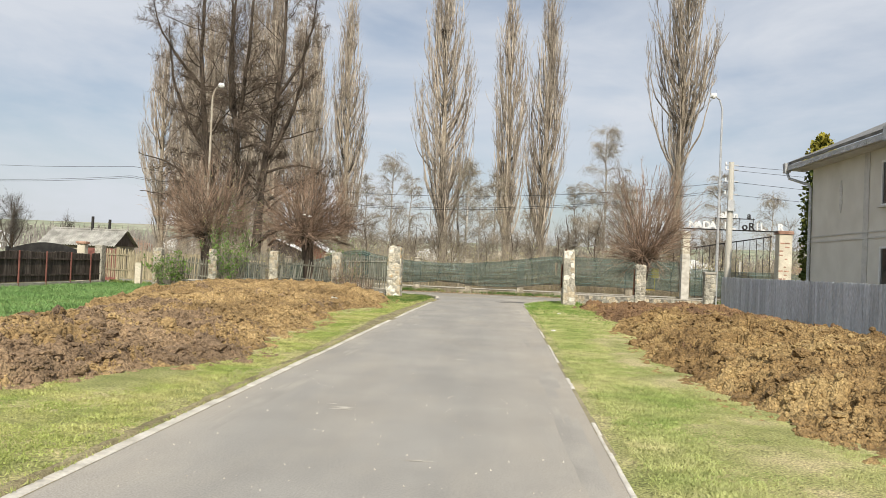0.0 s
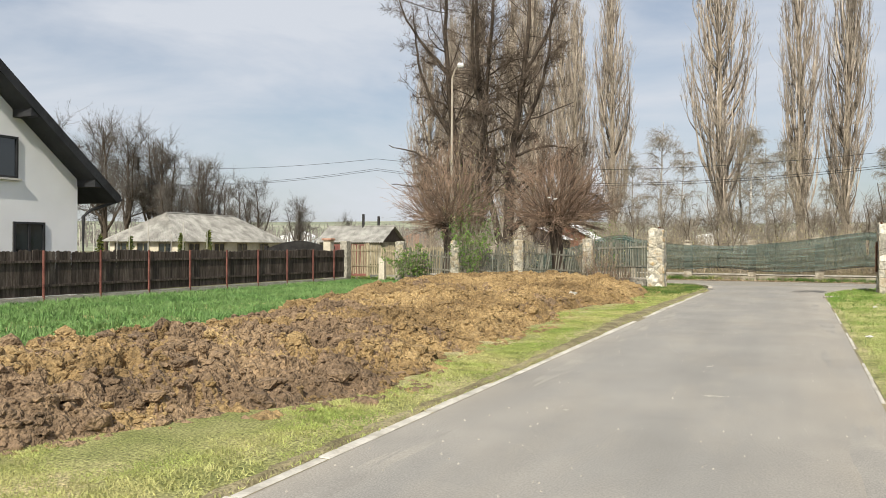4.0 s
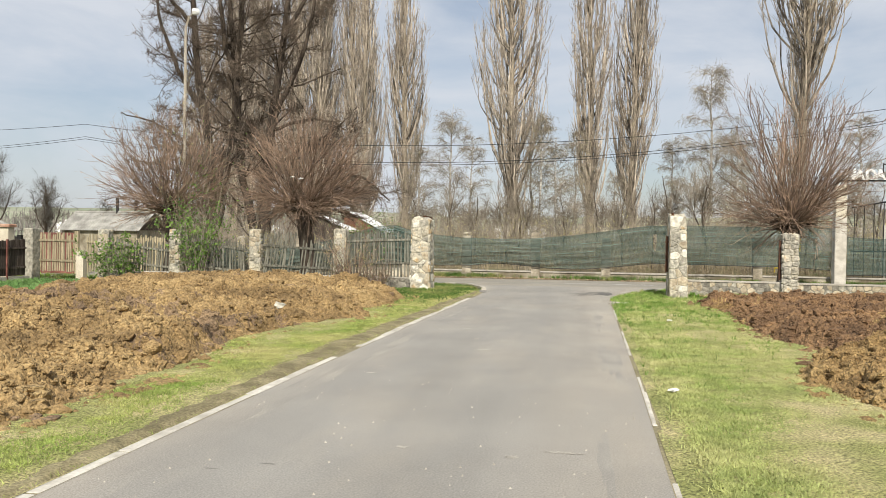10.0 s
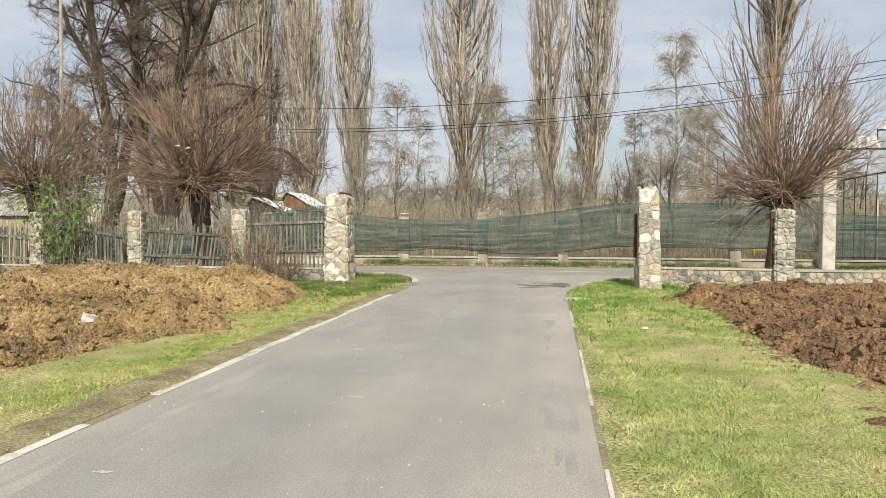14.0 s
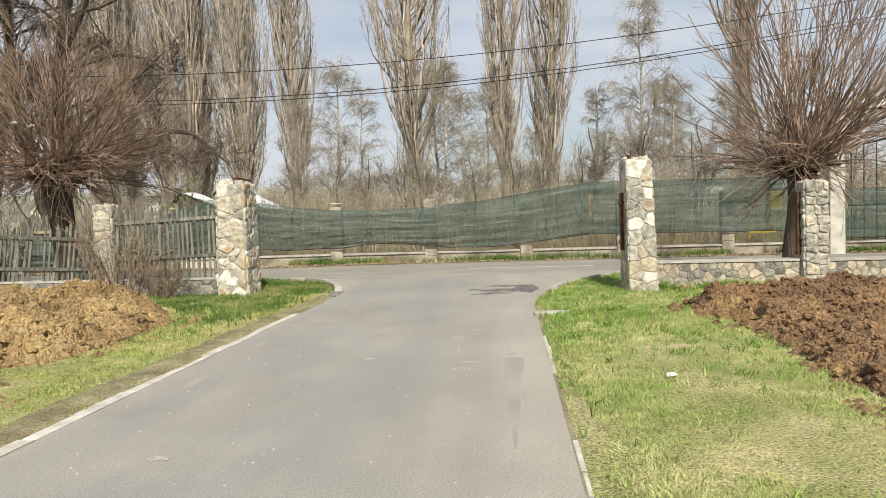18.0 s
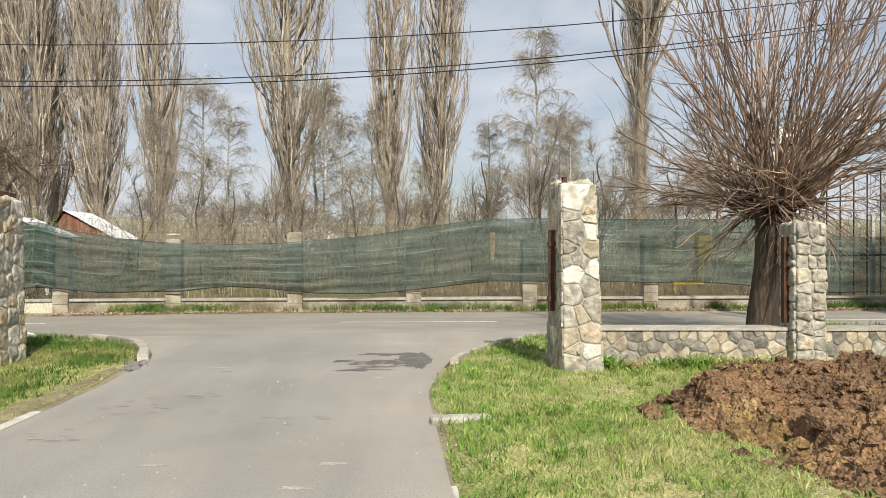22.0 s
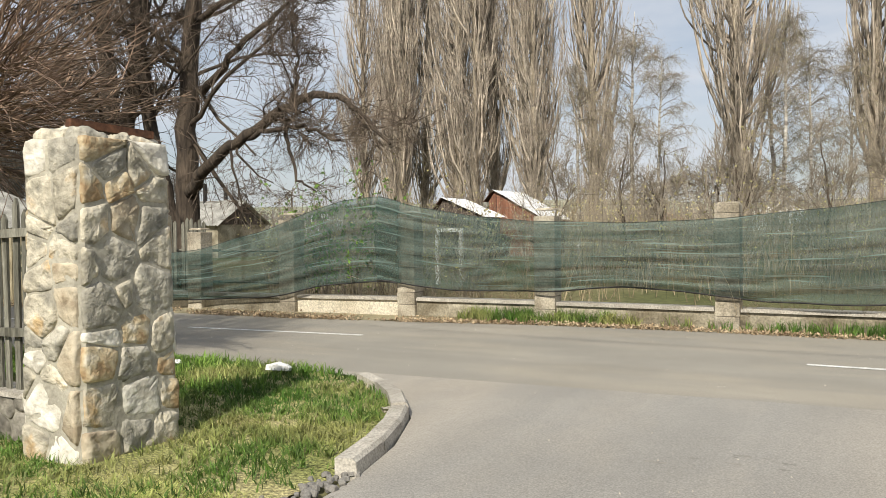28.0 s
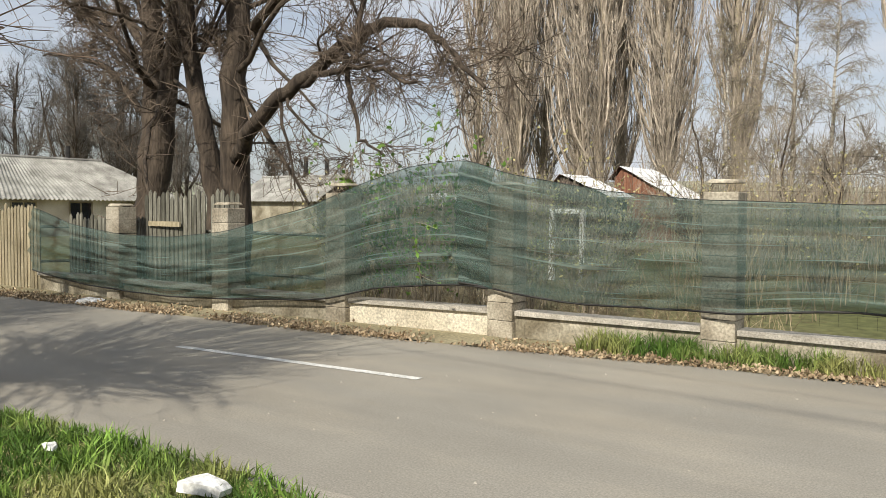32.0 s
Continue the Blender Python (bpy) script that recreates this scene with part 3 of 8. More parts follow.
# ---- ground, roads and verges ----
LANE_L = [(-12, -2.85), (0, -2.78), (10, -2.70), (20, -2.62), (31, -2.44), (33, -2.40), (34.2, -2.45)]
LANE_R = [(-12, 0.82), (0, 0.90), (11, 1.00), (20, 1.07), (30, 1.10), (32.3, 1.10), (33.7, 1.31)]
FAR_EDGE = [(-60, 40.2), (-20, 41.1), (-14.5, 41.3), (-11, 41.6), (-8.5, 41.75), (-6, 42.1), (-4, 42.5), (-2, 42.6), (10, 42.55), (60, 42.6)]
NEAR_L = [(-60, 35.6), (-20, 36.7), (-12, 37.3), (-7.6, 37.55), (-5.2, 37.75)]
KERB_L = [(-2.36, 34.1), (-2.42, 34.8), (-2.58, 35.5), (-2.88, 36.25), (-3.25, 36.78), (-3.72, 37.25), (-4.35, 37.62), (-5.2, 37.78)]
KERB_R = [(1.31, 33.7), (1.48, 34.5), (1.73, 35.3), (2.12, 36.1), (2.59, 36.8), (3.2, 37.5), (3.9, 38.0), (4.7, 38.35)]


def far_height(x, y):
    d = np.hypot(x, y)
    r = np.clip((d - 260) / 700, 0, 1)
    return 36 * r * r * (3 - 2 * r) * (0.55 + 0.45 * vnoise(x, y, 0.0035, 3)) * np.where(y > -200, 1, 0.5)


def ground_sheet():
    c = np.concatenate([-np.geomspace(1600, 60, 26), np.linspace(-55, 55, 45), np.geomspace(60, 1600, 26)])
    cy = c + 30
    x, y = np.meshgrid(c, cy, indexing="ij")
    z = -0.03 + far_height(x, y)
    me = fast_mesh("ground", np.stack([x, y, z], -1).reshape(-1, 3), grid_faces(len(c), len(cy)), True)
    me.materials.append(M["ground"])
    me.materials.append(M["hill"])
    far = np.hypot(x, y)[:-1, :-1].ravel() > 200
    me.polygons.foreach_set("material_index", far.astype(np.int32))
    return tagged(new("ground", me), "flat rough grassland rising to low far hills", "ground", kind="structure")


ground_sheet()


def strip_mesh(name, left, right, z):
    """A sheet between two lines of equally many points."""
    k = len(left)
    mid = 5
    vs, g = [], []
    for a, b in zip(left, right):
        for i in range(mid):
            w = i / (mid - 1)
            vs.append((a[0] * (1 - w) + b[0] * w, a[1] * (1 - w) + b[1] * w, z))
    return fast_mesh(name, np.array(vs), grid_faces(k, mid))


ys = np.linspace(-12, 33.95, 60)
lane = part("road", strip_mesh("road", [(edge_at(LANE_L, y), y) for y in ys], [(edge_at(LANE_R, y), y) for y in ys], 0.0), M["asphalt"])
tagged(lane, "narrow worn grey asphalt lane with dusty edges", "road", kind="structure")
# the mouth of the lane, between the two curved kerbs
mouth = Geo()
lft, rgt = [(-2.42, 33.7)] + KERB_L, [(1.31, 33.7)] + KERB_R
for i in range(len(KERB_L)):
    a, b, c, d = lft[i], rgt[i], rgt[i + 1], lft[i + 1]
    lift = 0.003 if i else -0.003
    mouth.add([(*a, lift), (*b, lift), (*c, 0.003), (*d, 0.003)], [(0, 1, 2, 3)])
xs = np.linspace(-60, 60, 81)
xs = np.unique(np.concatenate([xs, [-5.2, 4.7]]))
near_y = np.where(xs < -5.2, np.interp(xs, *np.array(NEAR_L).T), np.where(xs < 4.7, 37.6 + (xs + 5.2) / 9.9 * 0.6, 38.35 + (xs - 4.7) * 0.004))
far_y = np.interp(xs, *np.array(FAR_EDGE).T)
street = part("road_street", strip_mesh("street", [(x, y) for x, y in zip(xs, near_y)], [(x, y) for x, y in zip(xs, far_y)], 0.0), M["asphalt2"])
tagged(street, "grey asphalt village street crossing the lane", "road", kind="structure")
part("road_mouth", mouth, M["asphalt"])
tagged(bpy.data.objects["road_mouth"], "flared asphalt mouth where lane meets street", "road", kind="structure")

# centre line dashes
for i, (x0, x1) in enumerate(((-22, -19), (-15.4, -12.4), (-9.0, -6.0), (-0.28, 2.85), (8.6, 11.7), (17, 20))):
    g = Geo()
    ya, yb = (float(np.interp(q, [-22, -9, -6, 0, 20], [39.0, 40.05, 40.33, 40.2, 40.0])) for q in (x0, x1))
    g.add([(x0, ya - 0.05, 0.004), (x1, yb - 0.05, 0.004), (x1, yb + 0.05, 0.004), (x0, ya + 0.05, 0.004)], [(0, 1, 2, 3)])
    tagged(part("road_marking", g, M["mark"]), "worn white painted centre line dash", "road marking", "centre line dashes")


def blot(name, cx, cy, rx, ry, z, seed, material, label, lobes=0.45):
    """An uneven flat stain with a ragged outline."""
    k = 60
    a = np.arange(k) * 2 * np.pi / k
    r = 1 + lobes * (vnoise(np.cos(a) * 2 + seed, np.sin(a) * 2, 1.3, seed) - 0.5) * 2 + 0.25 * (vnoise(np.cos(a) * 6 + seed, np.sin(a) * 6, 1.5, seed) - 0.5)
    vs = np.stack([cx + rx * r * np.cos(a), cy + ry * r * np.sin(a), np.full(k, z)], 1)
    g = Geo()
    g.add(np.vstack([[(cx, cy, z)], vs]), [(0, 1 + i, 1 + (i + 1) % k) for i in range(k)])
    return tagged(part(name, g, material), label, "road patch", kind="structure")


blot("road_patch", 1.05, 34.75, 0.20, 0.72, 0.0045, 2, M["patch"], "damp dark tar patch on the asphalt", 0.25)
blot("road_patch", 0.72, 35.3, 0.42, 0.14, 0.005, 5, M["patch"], "damp dark tar patch on the asphalt", 0.6)
blot("road_patch", 0.35, 33.9, 0.30, 0.10, 0.0048, 9, M["patch"], "damp dark tar patch on the asphalt", 0.7)
r_tar = np.random.default_rng(41)
for k in range(34):
    w = r_tar.uniform(0.03, 0.13)
    blot("road_patch", 0.62 + r_tar.normal(0, 0.28), 34.65 + r_tar.normal(0, 0.42), w, w * r_tar.uniform(0.25, 0.7), 0.0052 + k * 0.00003, 140 + k, M["patch"], "ragged damp tar spot on the asphalt", 0.75)
k = 0
for x, y, rx, ry, n in ((-1.5, 31.7, 0.9, 0.3, 14), (-1.1, 32.3, 0.8, 0.3, 9), (-1.8, 30.6, 0.6, 0.4, 9), (-0.2, 31.2, 0.6, 0.4, 8), (0.55, 34.3, 0.35, 0.25, 10), (-1.8, 15.4, 0.2, 0.6, 2), (-0.4, 36.2, 0.6, 0.3, 8), (-1.3, 25.5, 0.7, 2.0, 3)):
    for _ in range(n):
        k += 1
        w = rng.uniform(0.015, 0.06)
        blot("road_patch", x + rng.normal(0, rx * 0.5), y + rng.normal(0, ry * 0.5), w, w * rng.uniform(0.25, 0.6), 0.0045 if y > 33.6 else 0.0015, 11 + k, M["asphalt3"], "small dark tar smear on the asphalt", 0.6)
for k in range(26):
    y = rng.uniform(4, 37)
    blot("pale_scuff", rng.uniform(-2.0, 0.8), y, rng.uniform(0.03, 0.12), rng.uniform(0.02, 0.05), 0.002 if y < 33.5 else 0.005, 30 + k, M["concrete"], "small pale scuff on the asphalt", 0.6)

for k in range(16):
    y = rng.uniform(3, 30)
    edge, s = ((LANE_L, 1), (LANE_R, -1))[k % 2]
    blot("dust_streak", edge_at(edge, y) + s * rng.uniform(0.16, 0.42), y, rng.uniform(0.04, 0.10), rng.uniform(0.6, 1.8), 0.0004 + k * 0.00003, 90 + k, M["dust"], "pale dust washed along the lane's edge", 0.5)

# earth bed under the edging stones
for name, table, side in (("ground_bed_left", LANE_L, -1), ("ground_bed_right", LANE_R, 1)):
    yy = np.linspace(-3, 34, 75)
    a = np.array([edge_at(table, q) for q in yy])
    bed = strip_mesh(name, [(x - side * 0.004, q) for x, q in zip(a, yy)], [(x + side * (0.18 if side < 0 else 0.09), q) for x, q in zip(a, yy)], 0.0022)
    tagged(part(name, bed, M["bare"]), "bare earth bed beside the lane", "ground", kind="structure")

# white edging stones, sunk flush along both sides of the lane
def edging(name, table, y0, y1, side, width, gaps, label, lost=0.05):
    top = tagged(thing(name, label, "edging", (edge_at(table, y0), y0, 0)), kind="structure")
    y = y0
    while y < y1:
        ln = rng.uniform(0.55, 1.05)
        if not any(a < y + ln / 2 < b for a, b in gaps) and rng.random() > lost:
            xa, xb = edge_at(table, y), edge_at(table, y + ln)
            w = width * rng.uniform(0.8, 1.1)
            o = rng.uniform(-0.006, 0.006)
            h = rng.uniform(0.004, 0.013)
            x0, x1 = (xa - w, xb - w) if side < 0 else (xa, xb)
            g = Geo()
            c = 0.012
            e = ln - rng.uniform(0.004, 0.016)
            lo = [(x0 + o, y, -0.05), (x0 + w + o, y, -0.05), (x1 + w + o, y + e, -0.05), (x1 + o, y + e, -0.05)]
            mid = [(p[0], p[1], h - 0.006) for p in lo]
            hi = [(lo[0][0] + c, y + c, h), (lo[1][0] - c, y + c, h), (lo[2][0] - c, y + e - c, h), (lo[3][0] + c, y + e - c, h)]
            fs = [(8, 9, 10, 11)]
            for r in (0, 4):
                fs += [(r + k, r + (k + 1) % 4, r + 4 + (k + 1) % 4, r + 4 + k) for k in range(4)]
            g.add(lo + mid + hi, fs)
            part("edging_stone", g, M["edging"], top)
        y += ln
    return top


edging("trim_lane_edging", LANE_L, -3, 30.9, -1, 0.135, ((-3, 3.2), (28.6, 28.9)), "row of flush whitewashed edging stones")
edging("trim_lane_edging_2", LANE_R, -3, 29.8, 1, 0.045, ((-3, 4.2), (8.0, 9.6), (12.3, 13.0), (16.2, 16.6), (18.4, 18.7), (22.5, 23.0), (26, 26.6)), "row of worn flush whitewashed edging stones", 0.22)


def kerb(name, line, width, height, label):
    """A curved kerb of short concrete stones along a line."""
    top = tagged(thing(name, label, "kerb", (*line[0], 0)), kind="structure")
    pts = np.array(line)
    s = np.concatenate([[0], np.cumsum(np.linalg.norm(np.diff(pts, axis=0), axis=1))])
    n = max(2, round(s[-1] / 0.55))
    cut = np.linspace(0, s[-1], n + 1)
    for a, b in zip(cut[:-1], cut[1:]):
        p, q = (np.array([np.interp(t, s, pts[:, 0]), np.interp(t, s, pts[:, 1])]) for t in (a + 0.008, b - 0.008))
        d = (q - p) / np.linalg.norm(q - p)
        nrm = np.array([-d[1], d[0]]) * (1 if name.endswith("left") else -1)
        h = height + rng.uniform(-0.012, 0.012)
        prof = [(0.0, -0.06), (0.012, h - 0.025), (0.035, h), (width, h - 0.004), (width, -0.06)]
        g = Geo()
        g.prism(prof, 0, 1, lambda u, v, w: (*(p + (q - p) * w + nrm * u), v))
        part("kerbstone", g, M["concrete"], top)
    return top


kerb("kerb_left", KERB_L[1:6] + [(-4.02, 37.46)], 0.15, 0.105, "curved grey concrete kerb round the grass corner")
kerb("kerb_right", KERB_R[1:], 0.12, 0.06, "low worn concrete kerb at the corner")
# crumbled end of the curved kerb
rng = np.random.default_rng(23)
top = thing("kerb_rubble", "crumbled end of the concrete kerb", "rubble", (-2.45, 34.5, 0))
for q in range(60):
    a, w = rng.uniform(34.0, 34.85), rng.uniform(0.010, 0.032)
    bx = -2.48 + rng.normal(0, 0.07) - (a - 34.2) * 0.05
    part("fragment", Geo().bevel_box((-w, -w * 0.8, -w * 0.6), (w, w * 0.8, w * rng.uniform(0.4, 0.9)), w * 0.3, pose(bx, a, 0.010, rng.uniform(-25, 25), rng.uniform(-25, 25), rng.uniform(0, 180))), M["asphalt3"], top)
g = Geo()
g.bevel_box((-0.27, -0.075, -0.03), (0.27, 0.075, 0.06), 0.02, pose(1.32, 30.88, 0, 2, 1, 8))
tagged(part("concrete_slab", g, M["concrete"]), "loose broken concrete kerbstone lying in the grass", "concrete slab")


def verge(name, x0, x1, y0, y1, material, label, inside, base=0.008, amp=0.05, step=0.09, seed=1):
    """A slightly uneven earth sheet where inside(x, y) holds, its rim dipping under the neighbours."""
    xs, ys = np.arange(x0, x1 + step, step), np.arange(y0, y1 + step, step)
    x, y = np.meshgrid(xs, ys, indexing="ij")
    keep = inside(x, y)
    z = base + amp * (vnoise(x, y, 0.9, seed) * 0.6 + vnoise(x, y, 3.0, seed + 1) * 0.4) * np.clip(keep / 1.3, 0, 1)
    z = np.where(keep > 0, z, -0.006)
    f = grid_faces(len(xs), len(ys))
    ok = (keep.ravel()[f] > -0.05).all(1)
    me = fast_mesh(name, np.stack([x, y, z], -1).reshape(-1, 3), f[ok], True)
    me.materials.append(material)
    return tagged(new(name, me), label, "ground", kind="structure")


def left_in(x, y):
    """Distance inside the left verge, beyond the lane's left edge and short of the street."""
    lane_x = np.interp(y, *np.array(LANE_L).T) - 0.06
    d = np.minimum(lane_x - x, np.interp(x, *np.array(NEAR_L).T) - y)
    k = np.array(KERB_L)
    curve = np.interp(y, k[:, 1], k[:, 0]) - 0.16
    return np.where(y > 34.1, np.minimum(d, curve - x), d)


def right_in(x, y):
    lane_x = np.interp(y, *np.array(LANE_R).T) + 0.02
    k = np.array(KERB_R)
    curve = np.interp(y, k[:, 1], k[:, 0]) + 0.12
    d = np.where(y > 33.7, x - curve, x - lane_x)
    return np.minimum(d, 38.3 - y)


verge("ground_verge_left", -13, -2.0, -6, 38.0, M["verge"], "patchy grass verge on bare earth", left_in, seed=4)
verge("ground_verge_right", 0.8, 10.0, -6, 38.6, M["verge"], "dry yellow-green grass verge", right_in, seed=8)
verge("ground_field", -17, -7.5, 0, 34.0, M["field"], "green sown field", lambda x, y: np.minimum(np.minimum(-7.6 - x, x + 16.7), np.minimum(33.8 - y, y - 0.2)), base=0.01, amp=0.05, seed=12)
verge("ground_far_verge", -24, 26, 40.6, 43.4, M["bare"], "leaf-strewn earth strip below the wall", lambda x, y: np.minimum(y - np.interp(x, *np.array(FAR_EDGE).T), 43.3 - y), base=0.004, amp=0.05, seed=15)


def bare_strip():
    """Trodden earth along the lane's left edging."""
    ys = np.linspace(3, 34, 520)
    a = np.array([edge_at(LANE_L, y) - 0.09 for y in ys])
    w = np.interp(ys, [3, 12, 15, 18, 22, 26, 30, 34], [0.05, 0.06, 0.10, 0.22, 0.32, 0.30, 0.26, 0.12]) * (0.75 + 0.5 * vnoise(ys, ys * 0, 0.6, 5)) + 0.05 * vnoise(ys, ys * 0, 5, 6) + 0.06 * vnoise(ys, ys * 0, 13, 7)
    vs = []
    for y, x, q in zip(ys, a, w):
        vs += [(x + 0.0, y, 0.006), (x - q * 0.25, y, 0.033), (x - q * 0.65, y, 0.038), (x - q * 1.4, y, 0.0)]
    me = fast_mesh("bare_strip", np.array(vs), grid_faces(len(ys), 4), True)
    me.materials.append(M["trodden"])
    return tagged(new("ground_trodden_strip", me), "strip of trodden brown earth beside the edging", "ground", kind="structure")


bare_strip()

# ---- soil heaps ----
HEAP_LF = [(6.6, -6.2), (8, -5.0), (9.5, -4.2), (11, -3.55), (12, -3.4), (13.8, -3.95), (16, -3.85), (20, -4.0), (22, -4.5), (23.5, -4.3), (25.5, -3.6), (26.2, -3.6), (27, -4.2), (29, -3.9), (31, -4.05), (32.2, -4.6), (33.2, -5.6)]
HEAP_LB = [(6.6, -7.5), (8, -9.0), (12, -8.3), (16, -9.0), (20, -10.2), (26, -11.8), (31, -12.4), (33.2, -11.0)]
HEAP_RF = [(5.4, 4.4), (6.5, 3.3), (8.6, 2.9), (11.3, 2.6), (15.4, 2.75), (18, 3.1), (19.2, 2.95), (20.3, 2.85), (21, 3.3), (21.7, 3.45), (22.8, 3.75), (23.7, 3.5), (25, 3.25), (27, 3.5), (28.2, 3.6), (29.6, 3.35), (30.6, 3.1), (31.4, 3.3), (32.4, 3.9), (33.5, 4.7)]
HEAP_RB = [(5.4, 7.6), (12, 8.6), (30, 8.5), (33.5, 8.2)]


def blocks(x, y, f, seed):
    """Broken lumps: tilted cells of uneven height with cracks between them, about -1..1, and the crack's depth 0..1."""
    wx = x * f + 0.9 * (vnoise(x, y, f * 1.7, seed + 60) - 0.5)
    wy = y * f + 0.9 * (vnoise(x, y, f * 1.7, seed + 61) - 0.5)
    ix, iy = np.floor(wx), np.floor(wy)
    d1, d2, top = np.full(x.shape, 9.0), np.full(x.shape, 9.0), np.zeros(x.shape)
    for dx in (-1, 0, 1):
        for dy in (-1, 0, 1):
            jx, jy = ix + dx, iy + dy
            ex, ey = wx - jx - hash2(jx, jy, seed), wy - jy - hash2(jx, jy, seed + 5)
            d = np.sqrt(ex * ex + ey * ey)
            lift = hash2(jx, jy, seed + 9) * 2 - 1 + 1.5 * (hash2(jx, jy, seed + 11) - 0.5) * ex + 1.5 * (hash2(jx, jy, seed + 13) - 0.5) * ey - 0.55 * d
            near = d < d1
            d2 = np.where(near, d1, np.minimum(d2, d))
            top = np.where(near, lift, top)
            d1 = np.where(near, d, d1)
    return top, np.exp(-((d2 - d1) / 0.13) ** 2)


def heap_height(x, y, front, back, top, seed, side):
    f, b = np.interp(y, *np.array(front).T), np.interp(y, *np.array(back).T)
    f = f + 0.22 * (vnoise(x, y, 1.4, seed + 20) - 0.5) * 2 + 0.16 * (vnoise(x, y, 4.5, seed + 21) - 0.5)
    u = (f - x) if side < 0 else (x - f)
    w = (x - b) if side < 0 else (b - x)
    ends = np.minimum(y - front[0][0], front[-1][0] - y)
    d = np.minimum(np.minimum(u, w * 0.8), ends * 0.9)
    top = top * np.interp(y, [27, 30.5, 33.5], [1, 0.62, 0.5]) if side > 0 else top
    body = top * (1 - np.exp(-np.clip(d, 0, None) / 0.9)) * (0.62 + 0.6 * vnoise(x, y, 0.35, seed))
    lump = 0.20 * (vnoise(x, y, 1.1, seed + 40) - 0.25) + 0.05
    rough = vnoise(x, y, 0.8, seed + 31)
    for fq, amp in ((2.1, 0.085 * rough * 1.6), (4.6, 0.05), (10.5, 0.022)):
        t, crack = blocks(x, y, fq, seed + int(fq * 10))
        lump = lump + amp * (t - 0.9 * crack)
    lump = lump + 0.02 * (vnoise(x, y, 21, seed + 3) - 0.5)
    return np.where(d > 0, np.maximum(body + lump * np.clip(d / 0.35, 0.1, 1), 0.012), -0.06), d


def heap(name, front, back, top, seed, side, material, label, other, share, step=0.036):
    y0, y1 = front[0][0] - 0.2, front[-1][0] + 0.2
    allx = [p[1] for p in front + back]
    xs, ys = np.arange(min(allx) - 0.4, max(allx) + 0.4, step), np.arange(y0, y1, step)
    x, y = np.meshgrid(xs, ys, indexing="ij")
    z, d = heap_height(x, y, front, back, top, seed, side)
    z = z + rng.normal(0, 0.006, z.shape) * (d > 0)
    x, y = x + rng.normal(0, 0.005, x.shape), y + rng.normal(0, 0.005, y.shape)
    f = grid_faces(len(xs), len(ys))
    ok = (d.ravel()[f] > -0.12).any(1)
    me = fast_mesh(name, np.stack([x, y, z], -1).reshape(-1, 3), f[ok], False)
    top_ob = thing(name, label, "soil heap", (xs.mean(), ys.mean(), 0))

    def second(px, py):
        """Where a second, darker earth is turned up, thicker where share(y) is high."""
        return (0.55 * vnoise(px, py, 0.55, seed + 50) + 0.33 * vnoise(px, py, 2.6, seed + 51) + 0.12 * rng.random(len(px)) < share(py)).astype(np.int32)
    ii = f[ok][:, 0]
    for q in (material, other):
        me.materials.append(q)
    me.polygons.foreach_set("material_index", second(x.ravel()[ii], y.ravel()[ii]))
    part("soil_body", me, None, top_ob)
    # loose clods over the heap and spilled along its foot
    n = 19000
    cy = rng.uniform(y0, y1, n)
    ff, bb = np.interp(cy, *np.array(front).T), np.interp(cy, *np.array(back).T)
    cx = ff + (bb - ff) * (rng.random(n) ** 1.6 * 1.04 - 0.04)
    cz, dd = heap_height(cx, cy, front, back, top, seed, side)
    size = np.where(rng.random(n) < 0.022, rng.uniform(0.05, 0.11, n), 0.010 + 0.045 * rng.random(n) ** 2.6)
    ico = bmesh.new()
    bmesh.ops.create_icosphere(ico, subdivisions=1, radius=1)
    ico.verts.ensure_lookup_table()
    iv = np.array([v.co[:] for v in ico.verts])
    fi = np.array([[v.index for v in q.verts] for q in ico.faces])
    ico.free()
    jit = 1 + rng.normal(0, 0.17, (n, len(iv), 1))
    sc = size[:, None, None] * (0.6 + 0.8 * rng.random((n, 1, 3))) * np.array([1.15, 1.15, 0.8])
    v = iv[None] * jit * sc
    v += np.stack([cx, cy, np.maximum(cz, 0) + size * 0.05], 1)[:, None]
    faces = (fi[None] + (np.arange(n) * len(iv))[:, None, None]).reshape(-1, 3)
    cm = fast_mesh("clod_scatter", v.reshape(-1, 3), faces)
    for q in (material, other):
        cm.materials.append(q)
    cm.polygons.foreach_set("material_index", np.repeat(second(cx, cy), len(fi)))
    ob = part("clod_scatter", cm, None, top_ob)
    ob["kind"] = "stuff"
    return top_ob


heap("soil_heap", HEAP_LF, HEAP_LB, 0.45, 3, -1, M["soil_l"], "long freshly dug heap of ochre clay with grey clods", M["soil_grey"], lambda y: np.interp(y, [6, 14, 19, 24, 30], [0.54, 0.47, 0.38, 0.34, 0.24]))
heap("soil_heap", HEAP_RF, HEAP_RB, 0.50, 41, 1, M["soil_r"], "freshly dug heap of reddish brown clay", M["soil_red"], lambda y: np.interp(y, [6, 12, 18, 23, 28, 33], [0.24, 0.28, 0.38, 0.55, 0.72, 0.80]))

# ---- masonry ----


